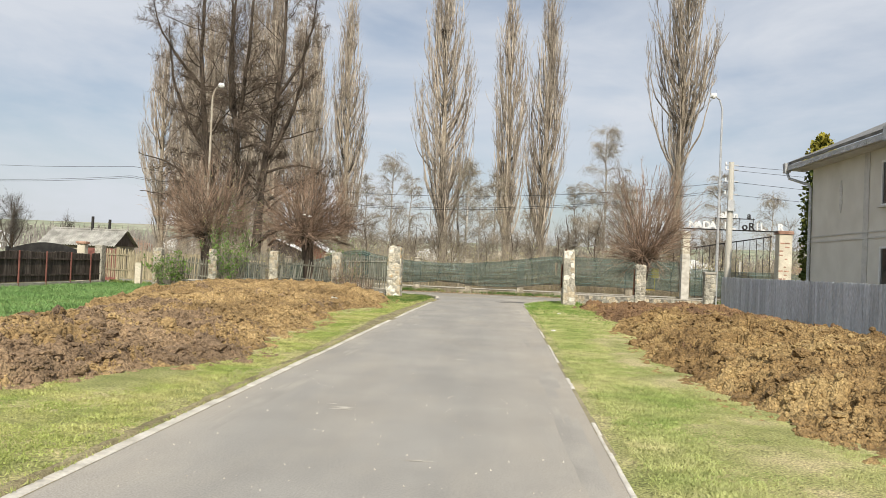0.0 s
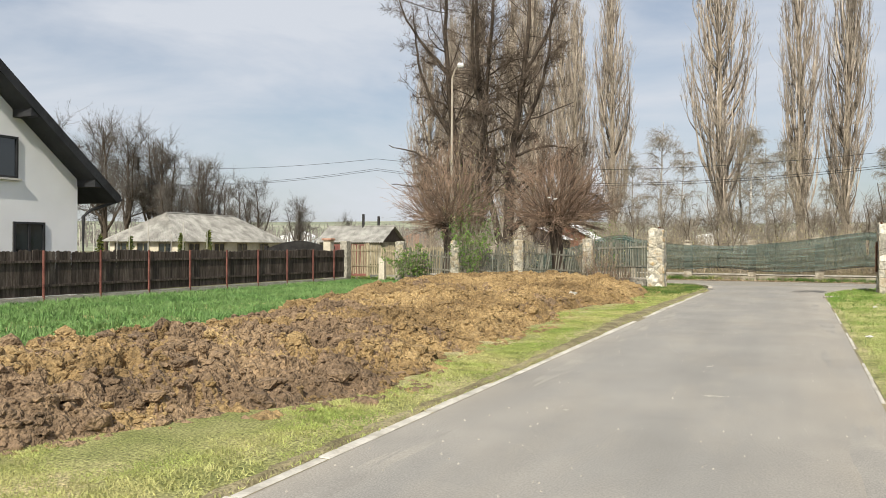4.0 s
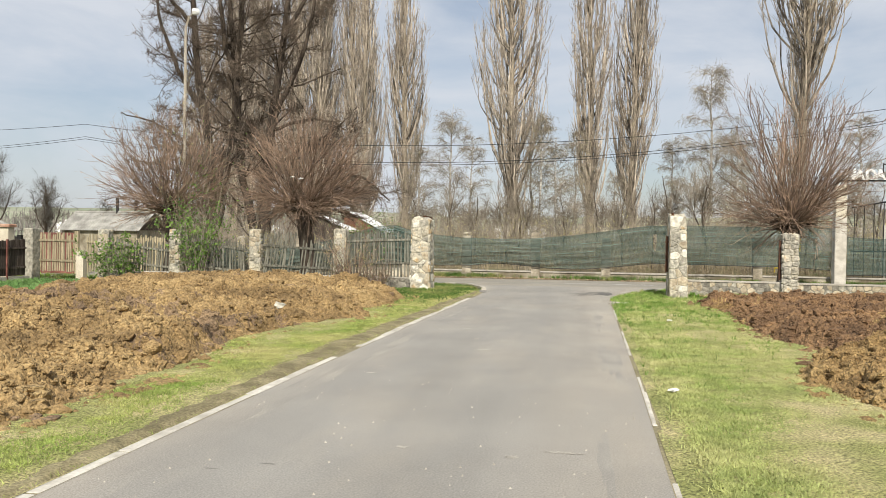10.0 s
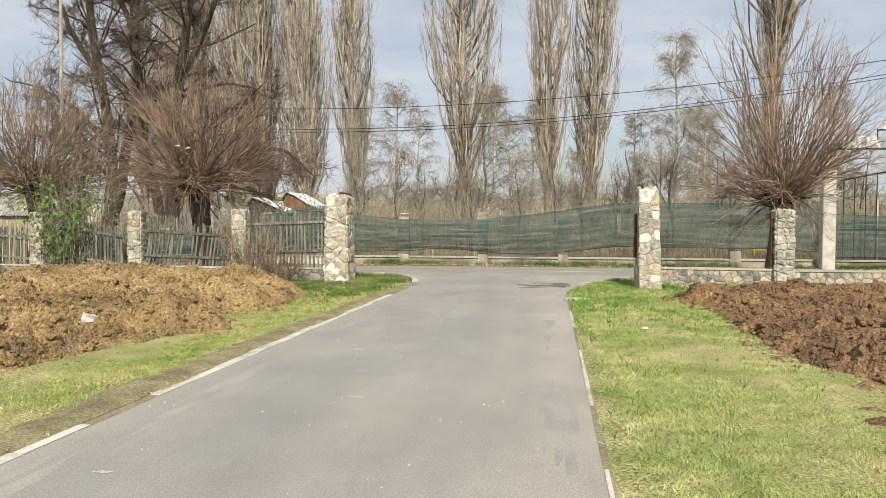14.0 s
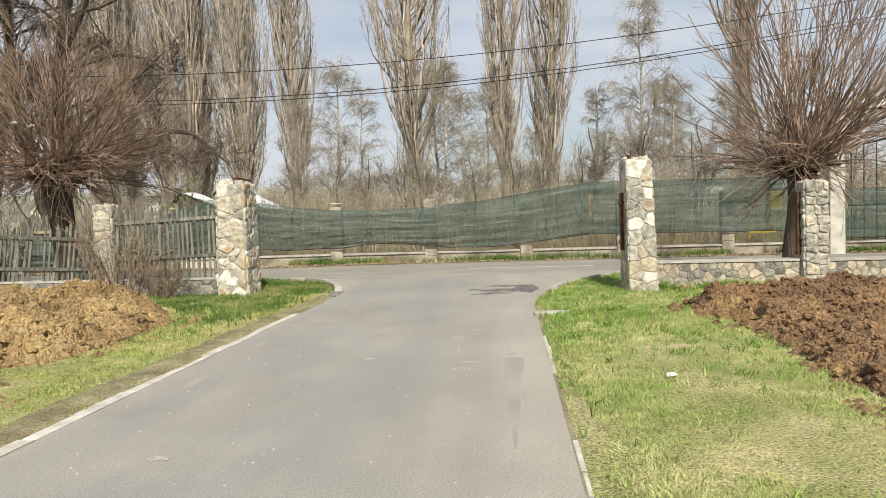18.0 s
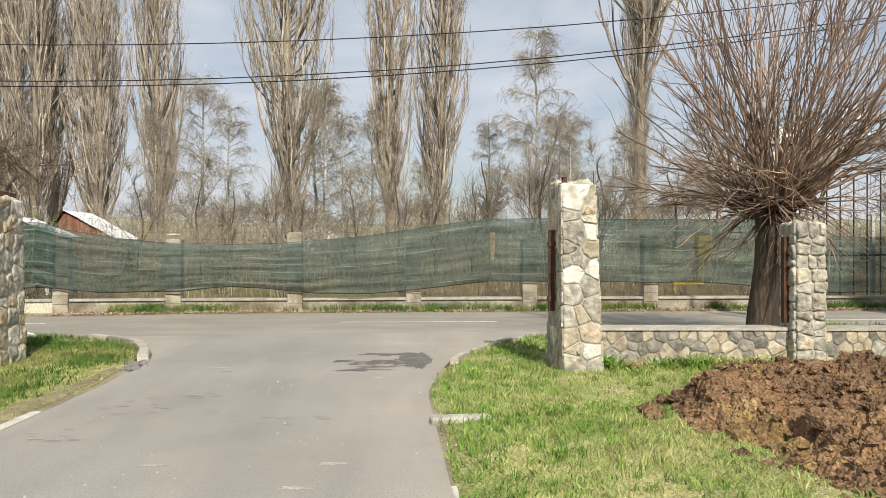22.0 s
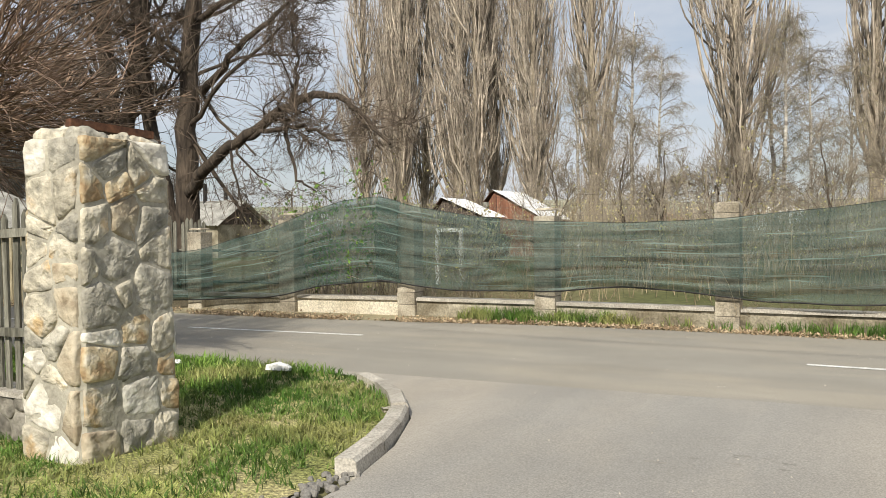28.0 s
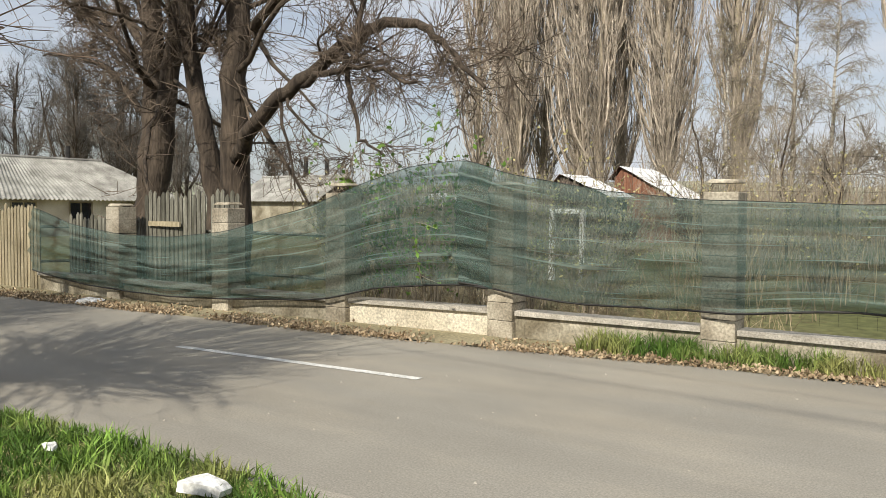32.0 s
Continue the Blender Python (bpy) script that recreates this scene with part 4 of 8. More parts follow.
def clip_poly(poly, px, py, nx, ny):
    """The part of a convex outline on the side of (px, py) against the normal."""
    out = []
    for i in range(len(poly)):
        a, b = poly[i], poly[(i + 1) % len(poly)]
        da, db = (a[0] - px) * nx + (a[1] - py) * ny, (b[0] - px) * nx + (b[1] - py) * ny
        if da <= 0:
            out.append(a)
        if da * db < 0:
            t = da / (da - db)
            out.append((a[0] + (b[0] - a[0]) * t, a[1] + (b[1] - a[1]) * t))
    return out


def rubble_cells(w, h, cw, ch, seed, wild=0.42):
    """Irregular stone outlines of very different size that fill a w by h face."""
    r = np.random.default_rng(seed)
    pts, y = [], 0.0
    while y < h:
        row = ch * r.uniform(0.6, 1.5)
        if h - y - row < ch * 0.5:
            row = h - y
        x = 0.0
        while x < w:
            c = cw * r.uniform(0.55, 1.6)
            if w - x - c < cw * 0.5:
                c = w - x
            pts.append((x + c * (0.5 + r.uniform(-wild, wild) * 0.45), y + row * (0.5 + r.uniform(-wild, wild) * 0.7), min(c, row)))
            x += c
        y += row
    cells = []
    for i, p in enumerate(pts):
        poly = [(0, 0), (w, 0), (w, h), (0, h)]
        for k, q in enumerate(pts):
            if k == i or abs(q[0] - p[0]) > 4 * cw or abs(q[1] - p[1]) > 4 * ch:
                continue
            d2 = (q[0] - p[0]) ** 2 + (q[1] - p[1]) ** 2
            t = min(0.8, max(0.2, 0.5 + 0.22 * (p[2] ** 2 - q[2] ** 2) / d2))
            poly = clip_poly(poly, p[0] + (q[0] - p[0]) * t, p[1] + (q[1] - p[1]) * t, q[0] - p[0], q[1] - p[1])
            if len(poly) < 3:
                break
        if len(poly) >= 3:
            cells.append(poly)
    return cells


def stone_geo(poly, gap, depth, place, r, corner=0.13):
    """One rounded bulging stone over an outline; place(u, v, d) puts it on the face, d outwards."""
    soft = np.array(poly)
    for cut in (corner, 0.25):
        nxt = np.roll(soft, -1, axis=0)
        soft = np.stack([soft * (1 - cut) + nxt * cut, soft * cut + nxt * (1 - cut)], 1).reshape(-1, 2)
    c = soft.mean(axis=0)
    d = np.linalg.norm(soft - c, axis=1)[:, None]
    ring0 = c + (soft - c) * np.maximum(0.4, 1 - gap / np.maximum(d, 1e-4))
    k = len(ring0)
    tilt = r.normal(0, 0.5, 2)
    ring0 = ring0 + r.normal(0, 0.003, ring0.shape)
    wave = r.normal(0, 0.10, 4)
    ang = np.arctan2(ring0[:, 1] - c[1], ring0[:, 0] - c[0])
    lump = wave[0] * np.cos(ang * 2) + wave[1] * np.sin(ang * 2) + wave[2] * np.cos(ang * 3) + wave[3] * np.sin(ang)
    rings = [np.array([place(u, v, -0.04) for u, v in ring0])]
    for sc, dp in ((0.985, 0.45), (0.92, 0.85), (0.76, 1.0), (0.40, 1.02)):
        q = c + (ring0 - c) * sc
        off = depth * dp * (1 + (q - c) @ tilt * 2.0 + lump) + r.normal(0, depth * 0.11, k)
        rings.append(np.array([place(u, v, o) for (u, v), o in zip(q, off)]))
    vs = np.vstack(rings + [np.array([place(c[0], c[1], depth * 1.06)])])
    fs = []
    for ri in range(0, 4 * k, k):
        fs += [(ri + i, ri + (i + 1) % k, ri + k + (i + 1) % k, ri + k + i) for i in range(k)]
    fs += [(4 * k + i, 4 * k + (i + 1) % k, 5 * k) for i in range(k)]
    return Geo().add(vs, fs)


STONES = ("stone", "stone", "stone_grey", "stone", "stone", "stone_ochre", "stone")


def stone_post(name, x0, x1, y0, y1, h, label, category, seed, cw=0.2, ch=0.17, taper=0.9, depth=0.03, group="", faces="NSEW", wild=0.42, cap=False, lean=0.0, ragged=True, mats=STONES, proud=0.5, corner=0.12):
    """A rubble pillar: a mortar core and stones set in its faces and top."""
    r = np.random.default_rng(seed)
    top = thing(name, label, category, ((x0 + x1) / 2, (y0 + y1) / 2, 0), group)
    cx, cy = (x0 + x1) / 2, (y0 + y1) / 2

    def shrink(z):
        return 1 - (1 - taper) * z / h

    core = Geo()
    zs = np.linspace(-0.08, h - 0.06, 5)
    for za, zb in zip(zs[:-1], zs[1:]):
        ring = []
        for z in (za, zb):
            s = shrink(z)
            e, b = depth * proud, 0.03
            oct_ = ((x0 + b, y0 - e), (x1 - b, y0 - e), (x1 + e, y0 + b), (x1 + e, y1 - b), (x1 - b, y1 + e), (x0 + b, y1 + e), (x0 - e, y1 - b), (x0 - e, y0 + b))
            ring += [(cx + (x - cx) * s + lean * z, cy + (y - cy) * s, z) for x, y in oct_]
        core.add(ring, [tuple(range(7, -1, -1)), tuple(range(8, 16))] + [(q, (q + 1) % 8, 8 + (q + 1) % 8, 8 + q) for q in range(8)])
    part("mortar_core", core, M["mortar"], top)
    sides = {"S": ((x0, y0), (1, 0), (0, -1), x1 - x0), "N": ((x1, y1), (-1, 0), (0, 1), x1 - x0),
             "E": ((x1, y0), (0, 1), (1, 0), y1 - y0), "W": ((x0, y1), (0, -1), (-1, 0), y1 - y0)}
    for si, side in enumerate("SNEW"):
        if side not in faces:
            continue
        (ox, oy), (ux, uy), (nx, ny), w = sides[side]

        def place(u, v, d):
            s = shrink(v)
            x, y = ox + ux * u, oy + uy * u
            return (cx + (x - cx) * s + nx * d + lean * v, cy + (y - cy) * s + ny * d, v)
        for poly in rubble_cells(w, h, cw, ch, seed * 7 + si, wild):
            part("stone", stone_geo(poly, r.choice((0.004, 0.006, 0.009, 0.013)), depth * r.uniform(0.8, 1.7), place, r, corner), M[mats[r.integers(len(mats))]], top, smooth=True)
    if cap:
        g = Geo().bevel_box((x0 - 0.05, y0 - 0.05, h - 0.05), (x1 + 0.05, y1 + 0.05, h + 0.03), 0.015)
        part("cap", g, M["concrete"], top)
    else:
        s = taper
        for poly in rubble_cells((x1 - x0) * s, (y1 - y0) * s, 0.2, 0.2, seed * 7 + 5):
            up = r.uniform(0.0, 0.07) if ragged else 0.0

            def place(u, v, d):
                return (cx - (x1 - x0) * s / 2 + u + lean * h, cy - (y1 - y0) * s / 2 + v, h - 0.07 + up + d)
            part("stone", stone_geo(poly, 0.006, 0.07, place, r), M[STONES[r.integers(5)]], top, smooth=True)
    return top


pillar_l = stone_post("gate_pillar", -4.61, -4.07, 34.18, 34.99, 2.10, "broad rubble stone gate pillar with broken top", "gate pillar", 5, 0.26, 0.20, 0.88, 0.026, "gate pillars", wild=0.42, mats=("stone", "stone_grey", "stone_white", "stone", "stone_tan", "stone_ochre", "stone", "stone_grey"), proud=0.80, corner=0.10)
g = Geo().box((-0.035, -0.30, -0.02), (0.035, 0.30, 0.03), pose(-4.19, 34.56, 2.165, -3, 0, -8))
part("iron_bar", g, M["rust"], pillar_l, "rusty iron bar laid on top")
pillar_r = stone_post("gate_pillar", 2.73, 3.20, 33.35, 34.28, 2.24, "tall rubble stone gate pillar with rusty hinge plate", "gate pillar", 9, 0.205, 0.20, 0.86, 0.011, "gate pillars", lean=-0.02, wild=0.62, proud=0.1, corner=0.05, mats=("stone_tan", "stone_grey", "stone_white", "stone_grey", "stone_tan", "stone"))
g = Geo().box((2.635, 33.72, 0.72), (2.70, 33.78, 1.70))
g.box((2.62, 33.70, 1.50), (2.72, 33.80, 1.56)).box((2.62, 33.70, 0.84), (2.72, 33.80, 0.90))
part("hinge_plate", g, M["rust"], pillar_r, "rusty brown iron hinge plate")
g = Geo().tube([(2.80, 33.6, 2.2), (2.79, 33.6, 2.33)], 0.035, 8)
part("iron_stub", g, M["rust"], pillar_r)
GREYS = ("stone_grey", "stone_grey", "stone", "stone_grey")
for x, h, sd in ((-6.85, 1.78, 21), (-9.57, 1.74, 22), (-12.22, 1.70, 23), (-14.68, 1.66, 24)):
    stone_post("fence_post", x - 0.17, x + 0.17, 34.34, 34.66, h, "squat lichened rubble stone fence post", "fence post", sd, 0.16, 0.16, 0.95, 0.02, "stone posts of the picket fence", ragged=False, mats=("stone_tan", "stone_grey", "stone_grey", "stone"))
stone_post("stone_post", 5.68, 6.06, 33.66, 34.06, 1.80, "dressed grey stone post with rusty iron plate", "stone post", 31, 0.16, 0.15, 0.97, 0.022, "", wild=0.18, ragged=False, mats=GREYS)
g = Geo().box((5.60, 33.80, 0.55), (5.69, 33.88, 1.62))
tagged(part("iron_plate", g, M["rust"], bpy.data.objects["stone_post"]), "rusty iron plate")
stone_post("capped_post", 8.50, 8.90, 33.85, 34.25, 1.62, "grey stone post with overhanging concrete cap", "stone post", 33, 0.18, 0.15, 0.97, 0.022, "", wild=0.18, cap=True, mats=GREYS)


def rubble_wall(name, xa, ya, xb, yb, h, thick, label, seed, cw=0.26, ch=0.17, depth=0.022, stones=("stone_dark",)):
    """A low wall of rubble between two points, stones in the face towards the lane."""
    r = np.random.default_rng(seed)
    top = tagged(thing(name, label, "wall", ((xa + xb) / 2, (ya + yb) / 2, 0)), kind="structure")
    p, q = np.array((xa, ya)), np.array((xb, yb))
    ln = np.linalg.norm(q - p)
    d = (q - p) / ln
    nrm = np.array((d[1], -d[0]))
    core = Geo()
    core.prism([(-thick, -0.05), (0, -0.05), (0, h), (-thick, h)], 0, ln, lambda u, v, w: (*(p + d * w + nrm * u), v))
    part("mortar_core", core, M["mortar_old"], top)
    cope = Geo()
    cope.prism([(-thick - 0.02, h), (0.03, h), (0.025, h + 0.035), (-thick - 0.015, h + 0.04)], 0, ln, lambda u, v, w: (*(p + d * w + nrm * u), v + 0.012 * math.sin(w * 5)))
    part("coping", cope, M["concrete"], top)
    for poly in rubble_cells(ln, h, cw, ch, seed):
        part("stone", stone_geo(poly, 0.008, depth * r.uniform(0.6, 1.4), lambda u, v, o: (*(p + d * u + nrm * o), v), r), M[stones[r.integers(len(stones))]], top, smooth=True)
    return top


rubble_wall("wall_right_low", 3.2, 33.95, 5.68, 33.80, 0.46, 0.28, "low pale rubble wall between stone posts", 51, 0.17, 0.13, 0.010, ("stone_tan", "stone_grey", "stone_dark", "stone_tan"))
rubble_wall("wall_right_low_2", 6.08, 33.86, 8.50, 34.0, 0.44, 0.28, "low pale rubble wall half buried in soil", 52, 0.17, 0.13, 0.010, ("stone_tan", "stone_grey", "stone_dark", "stone_tan"))
for k, (a, b) in enumerate(((-14.50, -12.41), (-12.03, -9.76), (-9.38, -7.04), (-6.66, -4.60))):
    rubble_wall("wall_picket_%d" % (k + 1), a, 34.40, b, 34.40, 0.34, 0.22, "low mossy rubble plinth under the picket fence", 60 + k)

# ---- picket fences ----


def picket_panel(x0, x1, y, z0, z1, seed, sag=0.0, missing=0.0, material="picket", spacing=0.098, width=0.052, label="", group="picket fence panels", lean=0.0, rails=(0.28, 0.80)):
    """One fence panel: two rails and pointed pickets, each a part."""
    r = np.random.default_rng(seed)
    top = thing("picket_fence", label, "fence", ((x0 + x1) / 2, y, z0), group)
    w = x1 - x0
    hgt = z1 - z0

    def drop(x):
        return -sag * (x - x0) / w
    for k, f in enumerate(rails):
        za, zb = z0 + hgt * f + r.uniform(-0.04, 0.04), z0 + hgt * f + drop(x1) + r.uniform(-0.06, 0.06)
        g = Geo()
        g.prism([(-0.018, -0.03), (0.018, -0.03), (0.018, 0.03), (-0.018, 0.03)], 0, 1, lambda u, v, t: (x0 + w * t, y - 0.026 + u, za + (zb - za) * t + v))
        part("rail", g, M[material], top)
    x = x0 + 0.04
    while x < x1 - 0.03:
        if r.random() > missing:
            wd, h = width * r.uniform(0.8, 1.15), hgt * r.uniform(0.93, 1.03)
            a, zz = lean + r.normal(0, 0.012 + abs(lean) * 0.15), z0 + drop(x) + r.uniform(-0.03, 0.02)
            pr = [(-wd / 2, 0), (wd / 2, 0), (wd / 2, h - wd * 0.9), (wd * r.uniform(-0.15, 0.15), h), (-wd / 2, h - wd * 0.9)]
            g = Geo()
            yo = y - 0.004 + r.uniform(-0.008, 0.006)
            g.prism(pr, 0, 0.02, lambda u, v, t: (x + u + a * v, yo + t, zz + v))
            part("picket", g, M[material], top)
        x += spacing * r.uniform(0.85, 1.2)
    return top


picket_panel(-6.66, -4.59, 34.46, 0.36, 1.72, 1, label="weathered grey picket fence panel with pointed tops")
picket_panel(-9.38, -7.04, 34.48, 0.34, 1.46, 2, sag=0.06, lean=0.14, missing=0.04, label="weathered grey picket fence panel leaning sideways")
picket_panel(-12.03, -9.76, 34.48, 0.34, 1.62, 3, sag=0.30, lean=-0.03, missing=0.12, label="sagging grey picket fence panel overgrown by a shrub")
picket_panel(-14.50, -12.41, 34.48, 0.34, 1.42, 4, sag=0.14, lean=0.05, missing=0.15, label="broken dark picket fence panel behind a bush")
picket_panel(-15.35, -14.86, 34.50, 0.30, 1.52, 5, material="palewood", width=0.05, label="pale paling fence panel")
picket_panel(-17.05, -15.75, 34.52, 0.30, 1.56, 6, material="palewood", width=0.05, spacing=0.08, label="pale paling fence panel")
g = Geo().box((-15.68, 34.42, 0), (-15.42, 34.62, 0.98))
tagged(part("gate_stub", g, M["plaster_cream"]), "short cream plastered gate stub", "post")
g = Geo().bevel_box((-17.42, 34.2, 0), (-17.08, 34.6, 1.68), 0.02)
tagged(part("concrete_post", g, M["stone_grey"]), "square grey concrete gate post", "post")
brick_post = thing("brick_post", "slim cream and red brick gate post with cap", "post", (-17.85, 34.0, 0))
part("shaft", Geo().bevel_box((-18.02, 33.85, 0), (-17.68, 34.15, 1.72), 0.01), M["plaster_cream"], brick_post)
part("cap", Geo().bevel_box((-18.08, 33.79, 1.70), (-17.62, 34.21, 1.80), 0.03), M["brick"], brick_post)

# dark board fence along the field
bf = thing("board_fence", "dark brown weathered board fence on a concrete footing", "fence", (-16.85, 24, 0))
part("footing", Geo().box((-16.95, 8, -0.05), (-16.72, 33.6, 0.17)), M["concrete"], bf)
for y in np.arange(8.2, 33.5, 0.118):
    h = 1.30 + 0.025 * math.sin(y * 2.1) + rng.uniform(-0.02, 0.02)
    g = Geo()
    t = rng.normal(0, 0.006)
    g.prism([(-0.056, 0.20), (0.056, 0.20), (0.056, h - 0.01), (0.0, h + 0.012), (-0.056, h - 0.01)], 0, 0.022, lambda u, v, w: (-16.83 + w, y + u + t * v, v))
    part("board", g, M["brownwood"], bf)
for z in (0.45, 1.05):
    part("rail", Geo().box((-16.80, 8.1, z - 0.03), (-16.76, 33.5, z + 0.03)), M["brownwood"], bf)
for y in (9.9, 11.7, 13.5, 15.3, 17.05, 18.8, 20.6, 22.37, 24.1, 25.86, 27.55, 29.3, 31.05, 32.6):
    part("post", Geo().box((-16.755, y - 0.022, 0), (-16.71, y + 0.022, 1.33)), M["redpost"], bf, "red painted steel post")

# dark arched metal gate beyond the board fence
gate = thing("metal_gate", "dark solid metal gate with arched top", "gate", (-20.6, 36.0, 0))
arch = [(-22.4, 0.1), (-18.9, 0.1)] + [(-18.9 - 3.5 * t, 1.34 + 0.36 * math.sin(math.pi * t)) for t in np.linspace(0, 1, 15)]
part("leaf", Geo().prism(arch, 35.97, 36.03, lambda u, v, w: (u, w, v)), M["black"], gate)
part("post", Geo().box((-22.5, 35.9, 0), (-22.35, 36.1, 1.45)), M["black"], gate)
part("post", Geo().box((-18.95, 35.9, 0), (-18.8, 36.1, 1.45)), M["black"], gate)

# grey sheet fence towards the house on the other side
gf = thing("sheet_fence", "tall blue-grey upright sheet fence", "fence", (9.1, 22, 0))
y = 6.5
while y < 33.6:
    w = rng.uniform(0.16, 0.24)
    h = 1.46 + rng.uniform(-0.012, 0.012)
    g = Geo()
    o = rng.uniform(-0.012, 0.012)
    g.prism([(0.0, 0), (w * 0.25, -0.022), (w * 0.75, -0.022), (w - 0.006, 0), (w - 0.006, 0.012), (0, 0.012)], 0.02, h, lambda u, v, t: (9.08 + v + o, y + u, t))
    part("sheet", g, M["greyboard"], gf)
    y += w
for yy in np.arange(7.5, 33.6, 2.6):
    part("post", Geo().box((9.12, yy - 0.03, 0), (9.18, yy + 0.03, 1.40)), M["black"], gf)

# ---- far wall, posts, wire and green net along the street ----
POSTS = [-13.43, -10.97, -8.95, -6.65, -4.2, -1.47, 1.25, 3.97, 6.86, 9.6, 14.45, 17.3]


def wall_y(x):
    return float(np.interp(x, [-60, -17, -11, -9, -7, -5, 3, 60], [41.2, 42.0, 42.25, 42.45, 42.72, 42.86, 42.9, 43.0]))


def wall_bay(xa, xb, k):
    r = np.random.default_rng(200 + k)
    top = tagged(thing("wall_bay_%d" % (k + 1), "low cracked cream plaster wall with concrete rail on top", "wall", ((xa + xb) / 2, wall_y((xa + xb) / 2), 0)), kind="structure")
    p, q = np.array((xa, wall_y(xa))), np.array((xb, wall_y(xb)))
    ln = np.linalg.norm(q - p)
    d = (q - p) / ln
    nrm = np.array((d[1], -d[0]))
    h = 0.27
    g = Geo()
    g.prism([(-0.2, -0.05), (0, -0.05), (0, h), (-0.2, h)], 0, ln, lambda u, v, w: (*(p + d * w + nrm * u), v))
    part("plaster", g, M["plaster_cream" if k == 3 else "wallplaster"], top)
    g = Geo()
    g.prism([(-0.24, h), (0.045, h), (0.045, h + 0.055), (-0.24, h + 0.055)], 0.01, ln - 0.01, lambda u, v, w: (*(p + d * w + nrm * u), v + 0.004 * math.sin(w * 4)))
    part("rail", g, M["concrete"], top)
    if 3 < k < 9:
        for poly in rubble_cells(ln * 0.9, h - 0.04, 0.35, 0.3, 300 + k):
            part("stone", stone_geo(poly, 0.008, 0.006, lambda u, v, o: (*(p + d * (u + 0.1) + nrm * o), v), r), M["wallplaster"], top, smooth=True)
    return top


def street_post(x, k):
    y = wall_y(x)
    top = thing("wall_post", "square cream block post in the street wall", "wall post", (x, y, 0), "posts of the street wall")
    r = np.random.default_rng(400 + k)
    h = (1.50 if x < -10.5 else 1.78) + r.uniform(-0.03, 0.03)
    z = 0.0
    while z < h - 0.1:
        b = min(0.21, h - z)
        o = r.uniform(-0.006, 0.006)
        part("block", Geo().bevel_box((x - 0.17 + o, y - 0.07, z), (x + 0.17 + o, y + 0.25, z + b - 0.008), 0.008), M["postblock"], top)
        z += b
    part("cap", Geo().bevel_box((x - 0.155, y - 0.055, h - 0.008), (x + 0.155, y + 0.235, h + 0.03), 0.025), M["postblock"], top)
    return top


ends = [-15.6] + POSTS + [20.0]
for k, (a, b) in enumerate(zip(ends[:-1], ends[1:])):
    wall_bay(a + (0.17 if k else 0), b - 0.17, k)
for k, x in enumerate(POSTS):
    if x not in (9.6, 14.45):
        street_post(x, k)

# wire mesh behind the net
wm = Geo()
for z in np.arange(0.55, 2.0, 0.16):
    pts = [(x, wall_y(x) + 0.05, z + 0.01 * math.sin(x * 3)) for x in np.arange(-8.9, 20, 1.0)]
    wm.tube(pts, 0.0012, 3, False)
for x in np.arange(-8.9, 12.5, 0.16):
    wm.tube([(x, wall_y(x) + 0.05, 0.42), (x, wall_y(x) + 0.05, 2.0)], 0.001, 3, False)
tagged(part("wire_mesh", wm, M["wire"]), "thin rusty wire mesh fence above the wall", "wire fence", kind="stuff")


